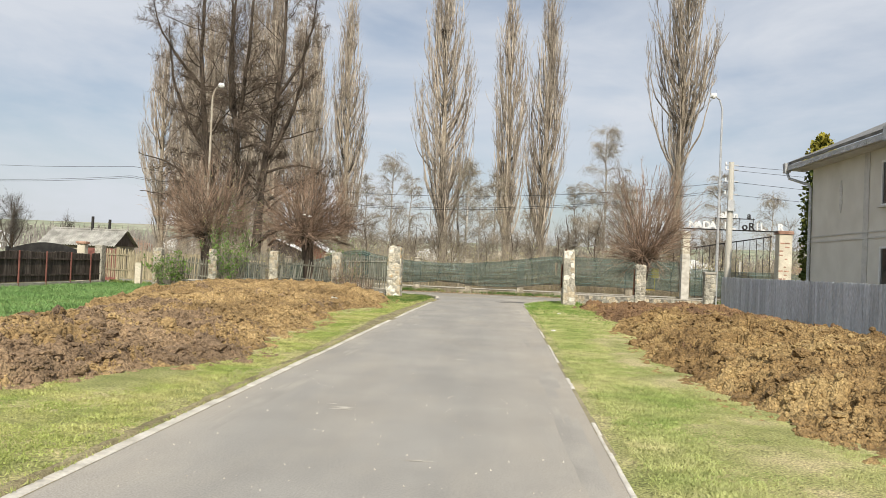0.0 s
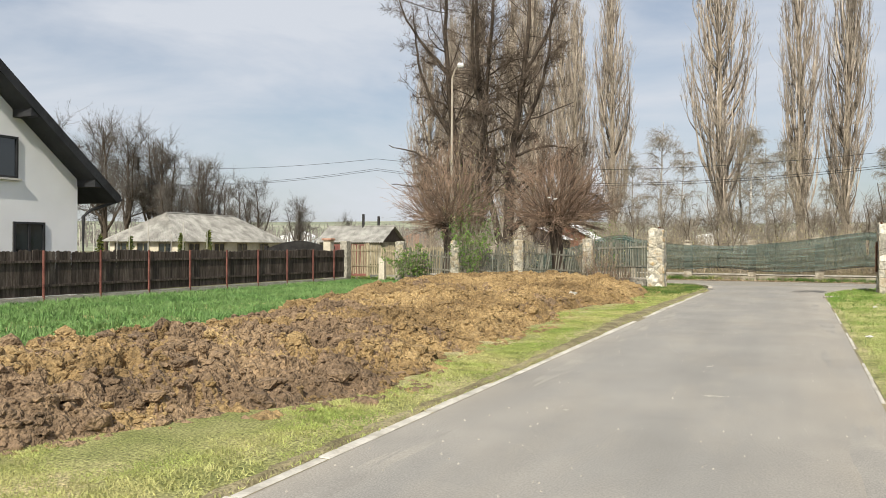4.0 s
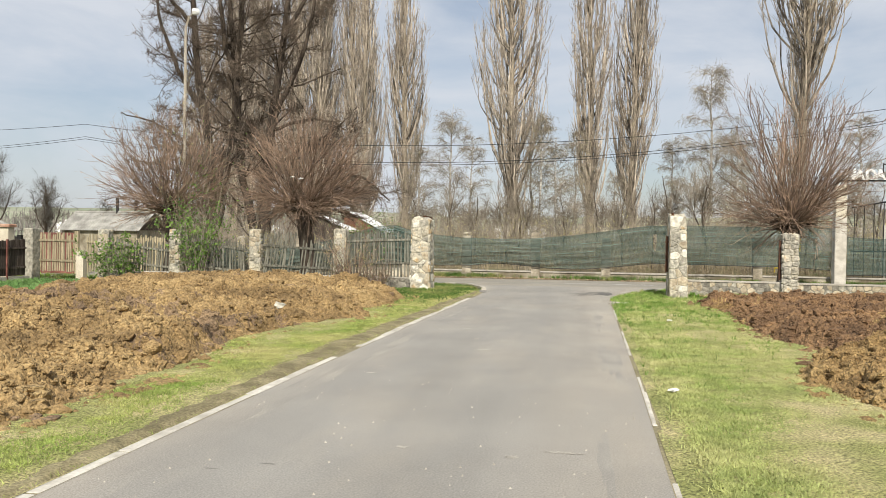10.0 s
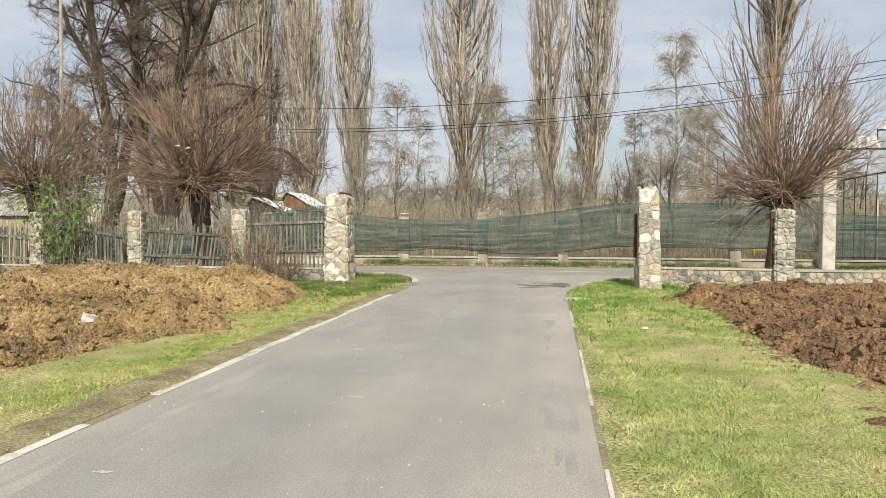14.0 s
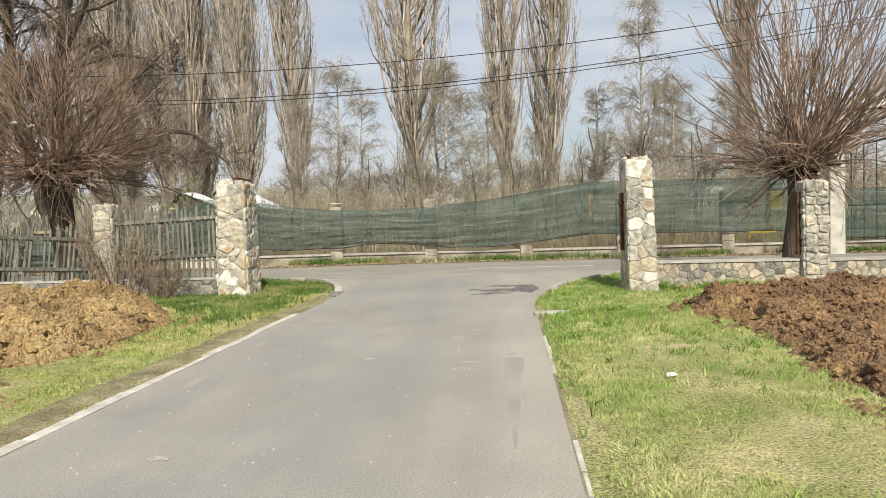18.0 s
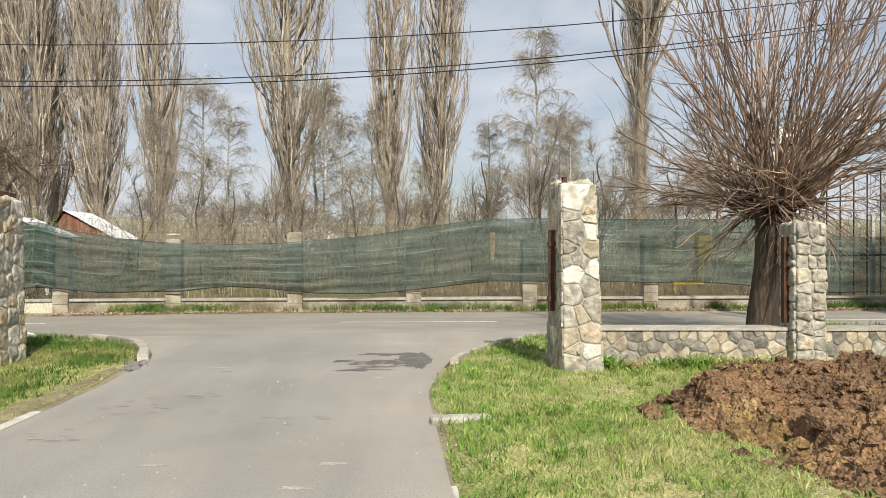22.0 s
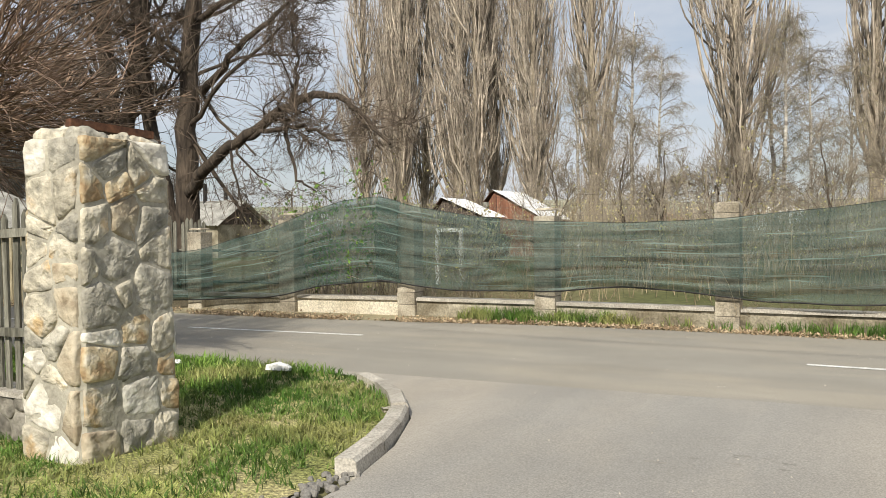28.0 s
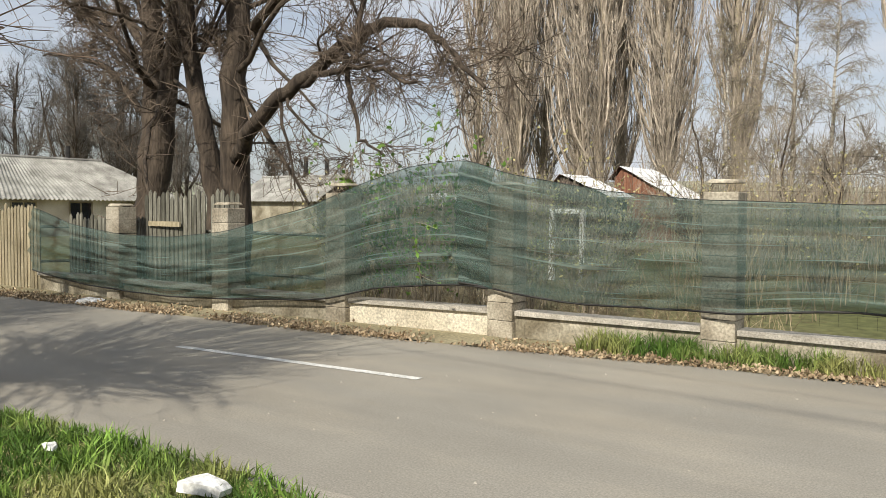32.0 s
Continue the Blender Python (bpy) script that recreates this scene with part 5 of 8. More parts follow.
def shade_net(name, top_line, bottom_line, label, seed, folds=1.0, bulge=0.12, step=0.055, tear=None):
    """A hanging cloth between a top and a bottom line of (x, z), in front of the wall, with drawn folds."""
    xs = np.arange(top_line[0][0], top_line[-1][0] + 1e-6, step)
    rows = 34
    tz, bz = np.interp(xs, *np.array(top_line).T), np.interp(xs, *np.array(bottom_line).T)
    k = np.array([1, 4, 6, 4, 1]) / 16
    for _ in range(6):
        sm = [np.convolve(np.pad(q, 2, mode="reflect", reflect_type="odd"), k, "valid") for q in (tz, bz)]
        tz, bz = sm
    v = np.linspace(0, 1, rows)[None]
    x = np.repeat(xs[:, None], rows, 1)
    z = tz[:, None] * (1 - v) + bz[:, None] * v
    base = np.array([wall_y(q) for q in xs])[:, None] - 0.12
    fold = 0.06 * np.sin((v * 7 + vnoise(x, x * 0, 0.5, seed) * 5) * 2.1 + x * 0.35) * (0.4 + vnoise(x, v * 3, 0.8, seed + 1))
    fold += 0.06 * np.sin(v * 30 + x * 0.9 + 3 * vnoise(x, v, 0.7, seed + 2)) * vnoise(x, v * 2, 0.6, seed + 4)
    y = base - bulge * np.sin(math.pi * v) * (0.3 + vnoise(x, x * 0, 0.45, seed + 3)) - np.abs(fold) * folds * np.clip(v / 0.12, 0, 1)
    z = z + 0.02 * (vnoise(x, v * 2, 2.0, seed + 5) - 0.5)
    if tear:
        tx, tw = tear
        hole = np.exp(-((x - tx) / 0.05) ** 2) * np.exp(-((v - 0.38) / 0.2) ** 4)
        x = x + np.sign(x - tx) * hole * tw
    f = grid_faces(len(xs), rows)
    if tear:
        cols = np.searchsorted(xs, tear[0])
        i = f[:, 0] // rows
        j = f[:, 0] % rows
        f = f[~((i == cols - 1) & (j > rows * 0.2) & (j < rows * 0.62))]
    me = fast_mesh(name, np.stack([x, y, z], -1).reshape(-1, 3), f, True)
    uv = me.uv_layers.new(name="UVMap")
    vi = np.empty(len(me.loops), np.int32)
    me.loops.foreach_get("vertex_index", vi)
    uv.data.foreach_set("uv", np.stack([np.repeat(xs[:, None], rows, 1), np.repeat(v, len(xs), 0)], -1).reshape(-1, 2)[vi].astype(np.float32).ravel())
    top = thing("shade_net", label, "shade net", (float(xs.mean()), float(base.mean()), 0), "nets along the street wall")
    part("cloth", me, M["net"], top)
    hem = Geo()
    pick = slice(0, None, 4)
    hem.tube(np.stack([xs[pick], y[pick, -1], z[pick, -1]], 1), 0.012, 5)
    hem.tube(np.stack([xs[pick], y[pick, 0], z[pick, 0]], 1), 0.004, 4)
    part("hem", hem, M["black"], top)
    return top


shade_net("net_a", [(-15.55, 1.44), (-14.5, 1.19), (-13.3, 1.04), (-12.0, 1.02), (-10.8, 1.14), (-9.2, 1.52), (-8.5, 1.78), (-7.8, 2.0), (-7.12, 2.05), (-6.66, 1.93)],
          [(-15.55, 0.38), (-14.0, 0.20), (-12.0, 0.16), (-10.3, 0.22), (-9.0, 0.31), (-8.3, 0.50), (-7.12, 0.60), (-6.66, 0.56)], "green shade net sagging along a wall", 3, bulge=0.10)
shade_net("net_b", [(-7.12, 2.06), (-6.5, 1.88), (-5.2, 1.66), (-4.2, 1.58), (-2.8, 1.55), (-1.4, 1.60), (0, 1.74), (1.25, 1.90), (2.2, 2.06), (3.0, 2.15)],
          [(-7.12, 0.62), (-6.4, 0.54), (-5.6, 0.46), (-4.0, 0.50), (-3.0, 0.60), (-2.2, 0.56), (-1.0, 0.44), (0.07, 0.42), (1.2, 0.50), (3.0, 0.70)], "green shade net sagging along a wall", 7, bulge=0.16)
shade_net("net_c", [(3.0, 2.15), (4.5, 2.16), (6.5, 2.15), (8.4, 2.15), (9.5, 2.14)], [(3.0, 0.70), (5, 0.69), (6.7, 0.67), (8.2, 0.66), (9.5, 0.56)], "green shade net hung tight on a wall", 11, folds=0.5, bulge=0.05, tear=(3.06, 0.07))
shade_net("net_d", [(9.95, 1.80), (12, 1.74), (14, 1.76), (17, 1.7)], [(9.95, 0.42), (13, 0.42), (17, 0.42)], "green shade net hung on a wall", 13, folds=0.5, bulge=0.05)

# ---- trees and shrubs ----


def tree_thing(name, label, x, y, meshes, group="", rot=0.0, scale=1.0, category="tree", z=0.0):
    """A tree from ready meshes: [(part name, mesh, material)]."""
    m = pose(x, y, z, 0, 0, rot) @ Matrix.Scale(scale, 4)
    top = new(name)
    top.empty_display_size = 0.3
    top.matrix_basis = m
    tagged(top, label, category, group)
    for nm, me, mt in meshes:
        if not me.materials:
            me.materials.append(M[mt])
        ob = new(nm, me)
        ob.parent = top
    return top


def poplar(seed, h=27.0, limbs=120, twigs=4600, width=2.0, lo=0.08, waist=0.75, lift=0.0, brush=700, brush_h=9.5):
    """A bare fastigiate poplar: a trunk, steep limbs that fan out and turn upright, steep side branches and a brushy foot."""
    global rng
    rng = np.random.default_rng(seed)
    zs = np.linspace(0, h * 0.94, 18)
    wob = np.cumsum(rng.normal(0, 0.09, (18, 2)), axis=0)
    tr = np.column_stack([wob * 0.7, zs])
    g = Geo()
    g.tube(tr, 0.36 * (1 - zs / h) ** 0.9 + 0.02, 9)
    shape_z, shape_r = [0, 0.10, 0.22 + lift, 0.34 + lift, 0.5 + lift, 0.68 + lift * 0.7, 0.86 + lift * 0.4, 1.0], [0.22, 0.24, waist * 0.55, waist, 1.0, 0.95, 0.6, 0.12]
    hs = h * (lo + 0.74 * rng.random(limbs) ** 1.05)
    st = np.column_stack([np.interp(hs, zs, tr[:, 0]), np.interp(hs, zs, tr[:, 1]), hs])
    a = rng.random(limbs) * 2 * np.pi
    ln = np.minimum(rng.uniform(3.5, 9.5, limbs), (h - hs) * rng.uniform(0.7, 1.0, limbs))
    tip_r = width * np.interp((hs + ln) / h, shape_z, shape_r) * rng.uniform(0.25, 1.06, limbs) ** 0.6
    m = 10
    k = np.linspace(0, 1, m)[None]
    side = tip_r[:, None] * (0.88 * (1 - np.exp(-k * 3.4)) + 0.12 * k) + np.cumsum(rng.normal(0, 0.055, (limbs, m)), axis=1)
    turn = np.cumsum(rng.normal(0, 0.07, (limbs, m)), axis=1)
    side[:, 0], turn[:, 0] = 0, 0
    up = ln[:, None] * k
    lp = np.stack([st[:, :1] + np.cos(a)[:, None] * side - np.sin(a)[:, None] * turn, st[:, 1:2] + np.sin(a)[:, None] * side + np.cos(a)[:, None] * turn, st[:, 2:] + up], -1)
    lg = Geo()
    for q, l in zip(lp, ln):
        lg.tube(q, np.linspace(0.024 + 0.009 * l * rng.uniform(0.6, 1.1), 0.012, m), 5, False)
    lv, lf = np.concatenate(lg.v), np.array([q for f in lg.f for q in f])
    n1 = limbs * 8
    i, p, q = along(lp, n1, 0.12)
    a = rng.random(n1) * 2 * np.pi
    s = rng.uniform(0.25, 0.65, n1)
    bv, bf, bp = rods(p, q + np.column_stack([np.cos(a) * s, np.sin(a) * s, np.zeros(n1)]), rng.uniform(0.8, 2.6, n1), 0.018, 4, np.column_stack([-np.cos(a) * s, -np.sin(a) * s, 0.25 * np.ones(n1)]), 0.09, 3, 0.35)
    i, p, q = along(bp, twigs, 0.1)
    a = rng.random(twigs) * 2 * np.pi
    s = rng.uniform(0.3, 0.95, twigs)
    t1 = rods(p, q + np.column_stack([np.cos(a) * s, np.sin(a) * s, np.zeros(twigs)]), rng.uniform(0.3, 1.0, twigs), 0.013, 2, np.column_stack([-np.cos(a) * s * 0.7, -np.sin(a) * s * 0.7, 0.3 * np.ones(twigs)]), 0.10)
    nb = brush
    a, zb = rng.random(nb) * 2 * np.pi, rng.uniform(0.0, 1.0, nb) ** 1.3 * brush_h
    rr = rng.uniform(0.15, 0.45, nb) + 0.5 * np.clip(1 - zb / 3, 0, 1) * rng.random(nb)
    p = np.column_stack([np.cos(a) * rr, np.sin(a) * rr, zb])
    b = rods(p, np.column_stack([np.cos(a) * 0.28, np.sin(a) * 0.28, np.ones(nb)]), rng.uniform(0.8, 2.4, nb), 0.010, 3, None, 0.10)
    return [("trunk", g.mesh("poplar_trunk", True), "bark_grey"), ("crown", fast_mesh("poplar_crown", *join_arrays((lv, lf), (bv, bf), t1[:2], b[:2])), "twig_poplar")]


def pollard(seed, trunk_h=1.9, r0=0.27, shoots=420, wide=2.2, tall=4.0, sub=1900, twist=0.15, thin=1.0):
    """A pollarded tree: a stout trunk, a knobbly head with short arms and a round crown of long straight shoots."""
    global rng
    rng = np.random.default_rng(seed)
    g = Geo()
    zs = np.linspace(0, trunk_h, 8)
    pts = np.column_stack([0.10 * np.sin(zs * 1.4 + seed), 0.08 * np.sin(zs * 1.1), zs])
    g.tube(pts, r0 * np.interp(zs / trunk_h, [0, 0.12, 0.6, 1], [1.4, 1.05, 0.95, 1.15]), 11)
    head = pts[-1]
    arms = []
    for k in range(26):
        a, e = k * 2.4 + rng.normal(0, 0.3), rng.uniform(-0.1, 1.4)
        d = np.array([np.cos(a) * np.cos(e), np.sin(a) * np.cos(e), np.sin(e)])
        ln = rng.uniform(0.3, 0.75)
        p = np.array([head - [0, 0, 0.2], head + d * ln * 0.5 + rng.normal(0, 0.04, 3), head + d * ln + rng.normal(0, 0.05, 3)])
        g.tube(p, [r0 * 0.42, r0 * 0.24, r0 * 0.13], 7)
        arms.append(p)
    arms = np.array(arms)
    i, src, arm_d = along(arms, shoots, 0.35)
    # every shoot ends near a rounded outline that stands on the head
    z, a = rng.uniform(-1, 1, shoots), np.arctan2(arm_d[:, 1], arm_d[:, 0]) + rng.normal(0, 0.8, shoots)
    flat = np.sqrt(1 - z ** 2)
    reach = rng.uniform(0.70, 1.06, shoots)
    goal = head + np.array([0, 0, tall * 0.33]) + np.column_stack([np.cos(a) * flat * wide, np.sin(a) * flat * wide, z * tall * np.where(z > 0, 0.67, 0.45)]) * reach[:, None]
    d = goal - src
    ln = np.linalg.norm(d, axis=1)
    d /= ln[:, None]
    bow = np.column_stack([np.cos(a), np.sin(a), np.zeros(shoots)]) * (0.10 * flat)[:, None]
    sv, sf, sp = rods(src, d + bow, ln, thin * rng.uniform(0.010, 0.021, shoots), 7, -2 * bow, twist, 4, 0.5)
    i, p, q = along(sp, sub, 0.5)
    t1 = rods(p, q + rng.normal(0, 0.30, (sub, 3)), rng.uniform(0.25, 0.95, sub), 0.0085 * thin, 4, np.full((sub, 3), [0, 0, 0.12]), 0.12, 3, 0.5)
    n2 = int(sub * 1.2 * thin)
    i, p, q = along(t1[2], n2, 0.15)
    t2 = rods(p, q + rng.normal(0, 0.5, (n2, 3)), rng.uniform(0.12, 0.45, n2), 0.0048, 1, None, 0.12)
    return [("trunk", g.mesh("pollard_trunk", True), "bark_dark"), ("crown", fast_mesh("pollard_crown", *join_arrays((sv, sf), t1[:2], t2[:2])), "twig_red")]


def birch(seed, h=13.5, reach=2.0, limbs=46):
    """A slender bare birch: ascending limbs that arch over, and fine hanging twigs with catkins."""
    global rng
    rng = np.random.default_rng(seed)
    zs = np.linspace(0, h, 14)
    tr = np.column_stack([np.cumsum(rng.normal(0, 0.05, (14, 2)), axis=0), zs])
    g = Geo().tube(tr, 0.14 * (1 - zs / h) ** 0.8 + 0.012, 8)
    u = 0.12 + 0.84 * rng.random(limbs)
    p = np.column_stack([np.interp(u * h, zs, tr[:, 0]), np.interp(u * h, zs, tr[:, 1]), u * h])
    a = rng.random(limbs) * 2 * np.pi
    ln = reach * np.interp(u, [0, 0.25, 0.55, 1.0], [0.6, 1.15, 1.0, 0.3]) * rng.uniform(0.65, 1.1, limbs)
    out = np.column_stack([np.cos(a), np.sin(a), np.zeros(limbs)])
    v1, f1, p1 = rods(p, out * 0.9 + np.array([0, 0, 0.85]), ln, rng.uniform(0.018, 0.032, limbs), 6, out * 0.25 + np.array([0, 0, -0.35]), 0.10, 4)
    n2 = limbs * 11
    i, q, d = along(p1, n2, 0.15)
    v2, f2, p2 = rods(q, d + rng.normal(0, 0.5, (n2, 3)), rng.uniform(0.4, 1.2, n2) * (0.5 + 0.25 * reach), 0.011, 4, np.full((n2, 3), [0, 0, -0.45]), 0.14)
    n3 = limbs * 62
    i, q, d = along(p2, n3, 0.15)
    v3, f3, p3 = rods(q, d * 0.6 + rng.normal(0, 0.5, (n3, 3)) + np.array([0, 0, -0.25]), rng.uniform(0.25, 0.7, n3), 0.0075, 2, np.full((n3, 3), [0, 0, -0.6]), 0.12)
    i, q, d = along(p3, 2600, 0.3)
    return [("trunk", g.mesh("birch_trunk", True), "birch"), ("crown", fast_mesh("birch_crown", *join_arrays((v1, f1), (v2, f2), (v3, f3))), "twig_grey"), ("catkin_scatter", fast_mesh("birch_buds", *leaf_quads(q, 0.055)), "catkin")]


def spreading(seed, stems, levels=3, thin=1.0, kids=(7, 8, 9), ratio=0.58, up=0.18, jitter=0.5, twig_n=5200, twig_len=(0.3, 1.1), twig_r=0.006, droop=0.0, bark="bark_dark", twig="twig_dark", name="tree", buds=0, bud_size=0.05, tw_dir=0.5, wob=0.13, mid=None, zmin=-1.0):
    """A bare spreading tree from main stems [(points, r0, r1)]; limbs part level by level, then fine twigs."""
    global rng
    rng = np.random.default_rng(seed)
    g = Geo()
    cur = []
    for pts, ra, rb in stems:
        pts = np.array(pts, float)
        s = np.linspace(0, 1, len(pts))
        fine = np.linspace(0, 1, len(pts) * 4)
        p = np.column_stack([np.interp(fine, s, pts[:, k]) for k in range(3)])
        for _ in range(2):
            p[1:-1] = (p[:-2] + p[1:-1] * 2 + p[2:]) / 4
        p[1:] += rng.normal(0, 0.03, p[1:].shape)
        g.tube(p, np.linspace(ra, rb, len(p)), 10)
        cur.append((p, ra, rb))
    small = []
    for lv in range(levels):
        nxt = []
        n = kids[lv]
        lens = [np.linalg.norm(np.diff(p, axis=0), axis=1).sum() for p, ra, rb in cur]
        for (p, ra, rb), ln in zip(cur, lens):
            for k in range(max(3, round(n * ln / max(lens))) if lv == 0 else n):
                u = rng.uniform(0.22 if lv == 0 else 0.15, 1.0)
                j = min(int(u * (len(p) - 1)), len(p) - 2)
                o = p[j]
                if lv == 0 and o[2] < zmin:
                    continue
                d = p[j + 1] - p[j]
                d /= max(np.linalg.norm(d), 1e-6)
                d = d + rng.normal(0, jitter, 3) + np.array([0, 0, up])
                d /= np.linalg.norm(d)
                l2 = ln * (ratio[lv] if isinstance(ratio, tuple) else ratio) * rng.uniform(0.55, 1.1) * (1.15 - 0.5 * u)
                r2 = (ra + (rb - ra) * u) * rng.uniform(0.45, 0.65) * thin
                m = 7
                q = [o]
                for s in range(m - 1):
                    d = d + rng.normal(0, wob, 3) + np.array([0, 0, up * 0.35 - droop * (s / m)])
                    d /= np.linalg.norm(d)
                    q.append(q[-1] + d * l2 / (m - 1))
                q = np.array(q)
                if r2 > 0.02:
                    g.tube(q, np.linspace(r2, max(r2 * 0.35, 0.006), m), 6 if lv == 0 else 5, False)
                nxt.append((q, r2, max(r2 * 0.35, 0.006)))
        small += [q for q in nxt if q[1] <= 0.02]
        cur = nxt
    gs = Geo()
    for q, a, b in small:
        gs.tube(q, np.linspace(max(a, 0.007), 0.005, len(q)), 3, False)
    last = np.stack([q[0] for q in cur])
    sets = []
    if mid:
        # side shoots between the limbs and the fine twigs
        nm, ma, mb, mr = mid
        i, p, q = along(last, nm, 0.08)
        t0 = rods(p, q + rng.normal(0, 0.6, (nm, 3)) + np.array([0, 0, up * 0.5]), rng.uniform(ma, mb, nm), mr, 4, np.full((nm, 3), [0, 0, 0.25]), 0.16)
        sets.append(t0[:2])
        last = t0[2]
    i, p, q = along(last, twig_n, 0.1)
    t1 = rods(p, q + rng.normal(0, tw_dir, (twig_n, 3)) + np.array([0, 0, up * 0.6 - droop]), rng.uniform(*twig_len, twig_n), twig_r, 3, np.full((twig_n, 3), [0, 0, 0.2 - droop]), 0.1)
    i, p, q = along(t1[2], twig_n, 0.2)
    t2 = rods(p, q + rng.normal(0, 0.6, (twig_n, 3)), rng.uniform(twig_len[0] * 0.4, twig_len[1] * 0.45, twig_n), twig_r * 0.7, 1, None, 0.08)
    res = [("trunk", g.mesh(name + "_trunk", True), bark)]
    sets += [t1[:2], t2[:2]]
    if small:
        sets.append((np.concatenate(gs.v), np.array([q for f in gs.f for q in f])))
    res.append(("crown", fast_mesh(name + "_crown", *join_arrays(*sets)), twig))
    if buds:
        i, p, q = along(t1[2], buds, 0.3)
        res.append(("catkin_scatter", fast_mesh(name + "_buds", *leaf_quads(p, bud_size)), "catkin"))
    return res


# poplars behind the street
POP_A = poplar(101, width=2.1)
POP_B = poplar(102, limbs=96, twigs=3800, width=1.85)
POP_C = poplar(103, limbs=135, twigs=5000, width=2.8, waist=0.85)
POP_D = poplar(104, limbs=135, twigs=5000, width=3.1, lo=0.30, waist=0.42, lift=0.20, brush=2200, brush_h=15.0)
POP_E = poplar(105, limbs=110, twigs=4400, width=2.3, waist=0.8)
LBL = "tall bare columnar poplar with upright grey-brown twigs"
for x, y, v, rot, sc in ((-16.2, 84.6, POP_A, 40, 1.06), (-4.9, 70, POP_C, 10, 0.98), (0.9, 80, POP_B, 120, 1.06), (4.2, 80.3, POP_A, 200, 1.05), (14.6, 69, POP_D, 300, 1.02)):
    tree_thing("poplar", LBL, x, y, v, "row of poplars", rot, sc)
for k in range(11):
    w = k / 10
    x, y = -19.4 - 20.5 * w + (k % 2) * 0.6, 80.5 + 12 * w + (k % 2) * 3.5
    tree_thing("poplar", "bare columnar poplar in a dense clump", x + rng.uniform(-0.8, 0.8), y + rng.uniform(-1, 1), (POP_A, POP_C, POP_E)[k % 3], "dense clump of poplars", 37 * k, 0.93 + 0.17 * ((k * 7) % 5) / 4)

# pollards
tree_thing("pollard_tree", "pollarded tree, ball of grey-brown bare shoots behind the fence", -13.1, 35.6, pollard(201, 2.25, 0.24, 330, 2.05, 3.6, 2000, 0.13, 0.9), "pollarded trees", 0)
tree_thing("pollard_tree", "pollarded tree, ball of grey-brown bare shoots behind the fence", -8.35, 35.7, pollard(202, 2.35, 0.25, 340, 2.1, 3.3, 2200, 0.13, 0.9), "pollarded trees", 60)
tree_thing("pollard_tree", "pollarded tree with long bare shoots beside the street", 6.25, 35.6, pollard(203, 2.0, 0.23, 340, 2.15, 4.5, 1300, 0.12, 0.85), "pollarded trees", 140)

# the great lime across the street, with several stems
lime = [([(-16.05, 44.5, 0), (-16.0, 44.5, 1.2), (-15.85, 44.5, 2.4), (-15.9, 44.6, 4.5), (-16.9, 44.9, 9.0), (-17.4, 45.2, 13.5), (-17.2, 45.6, 20.0)], 0.36, 0.05),
        ([(-15.95, 44.5, 1.0), (-15.7, 44.5, 2.2), (-15.2, 44.5, 4.0), (-14.9, 44.8, 8.0), (-15.6, 45.2, 13.0), (-15.4, 45.4, 19.5)], 0.26, 0.05),
        ([(-13.65, 44.4, 0), (-13.75, 44.4, 1.5), (-14.05, 44.4, 2.7), (-14.5, 44.3, 4.6), (-14.6, 44.0, 8.5), (-14.1, 43.8, 13.0), (-13.8, 43.8, 19.0)], 0.24, 0.05),
        ([(-13.35, 44.4, 0), (-13.4, 44.5, 2.5), (-13.3, 44.5, 5.0), (-12.9, 44.6, 8.5), (-12.4, 44.6, 12.5), (-12.4, 44.8, 18.5)], 0.31, 0.05),
        ([(-16.4, 44.8, 7.0), (-17.9, 45.0, 9.0), (-19.0, 45.2, 11.6), (-19.3, 45.2, 14.5)], 0.13, 0.03),
        ([(-13.0, 44.6, 7.0), (-11.9, 44.4, 8.8), (-11.2, 44.2, 11.0), (-11.0, 44.0, 14.0)], 0.13, 0.03),
        ([(-14.6, 44.2, 8.0), (-14.9, 43.0, 10.5), (-14.6, 42.4, 14.0), (-14.8, 42.2, 18.0)], 0.12, 0.03),
        ([(-16.0, 44.6, 4.4), (-17.4, 44.7, 5.8), (-19.0, 44.9, 6.7), (-20.7, 45.0, 7.1)], 0.10, 0.02),
        ([(-15.95, 44.5, 3.2), (-17.2, 44.5, 4.2), (-18.8, 44.6, 4.8), (-20.3, 44.7, 4.9)], 0.08, 0.02),
        ([(-17.2, 45.0, 11.0), (-18.6, 45.0, 12.6), (-19.9, 45.1, 14.4), (-20.4, 45.1, 16.6)], 0.10, 0.02),
        ([(-12.6, 44.6, 10.5), (-11.4, 44.6, 12.2), (-10.7, 44.5, 14.6), (-10.6, 44.4, 17.0)], 0.10, 0.02)]
# slender side limbs that arch out of the stems between the first fork and the crown
r_limb = np.random.default_rng(303)
for k in range(30):
    base, _, _ = lime[k % 4]
    z = 3.9 + 7.5 * (k / 30) + r_limb.uniform(-0.3, 0.3)
    bx, by = (float(np.interp(z, [q[2] for q in base], [q[i] for q in base])) for i in (0, 1))
    a, ln = k * 2.4 + r_limb.uniform(-0.4, 0.4), r_limb.uniform(1.8, 3.4)
    ca, sa = math.cos(a) * ln, math.sin(a) * ln
    lime.append(([(bx, by, z), (bx + ca * 0.35, by + sa * 0.35, z + ln * 0.20), (bx + ca * 0.75, by + sa * 0.75, z + ln * 0.24), (bx + ca, by + sa, z + ln * r_limb.uniform(0.15, 0.4))], 0.045, 0.012))
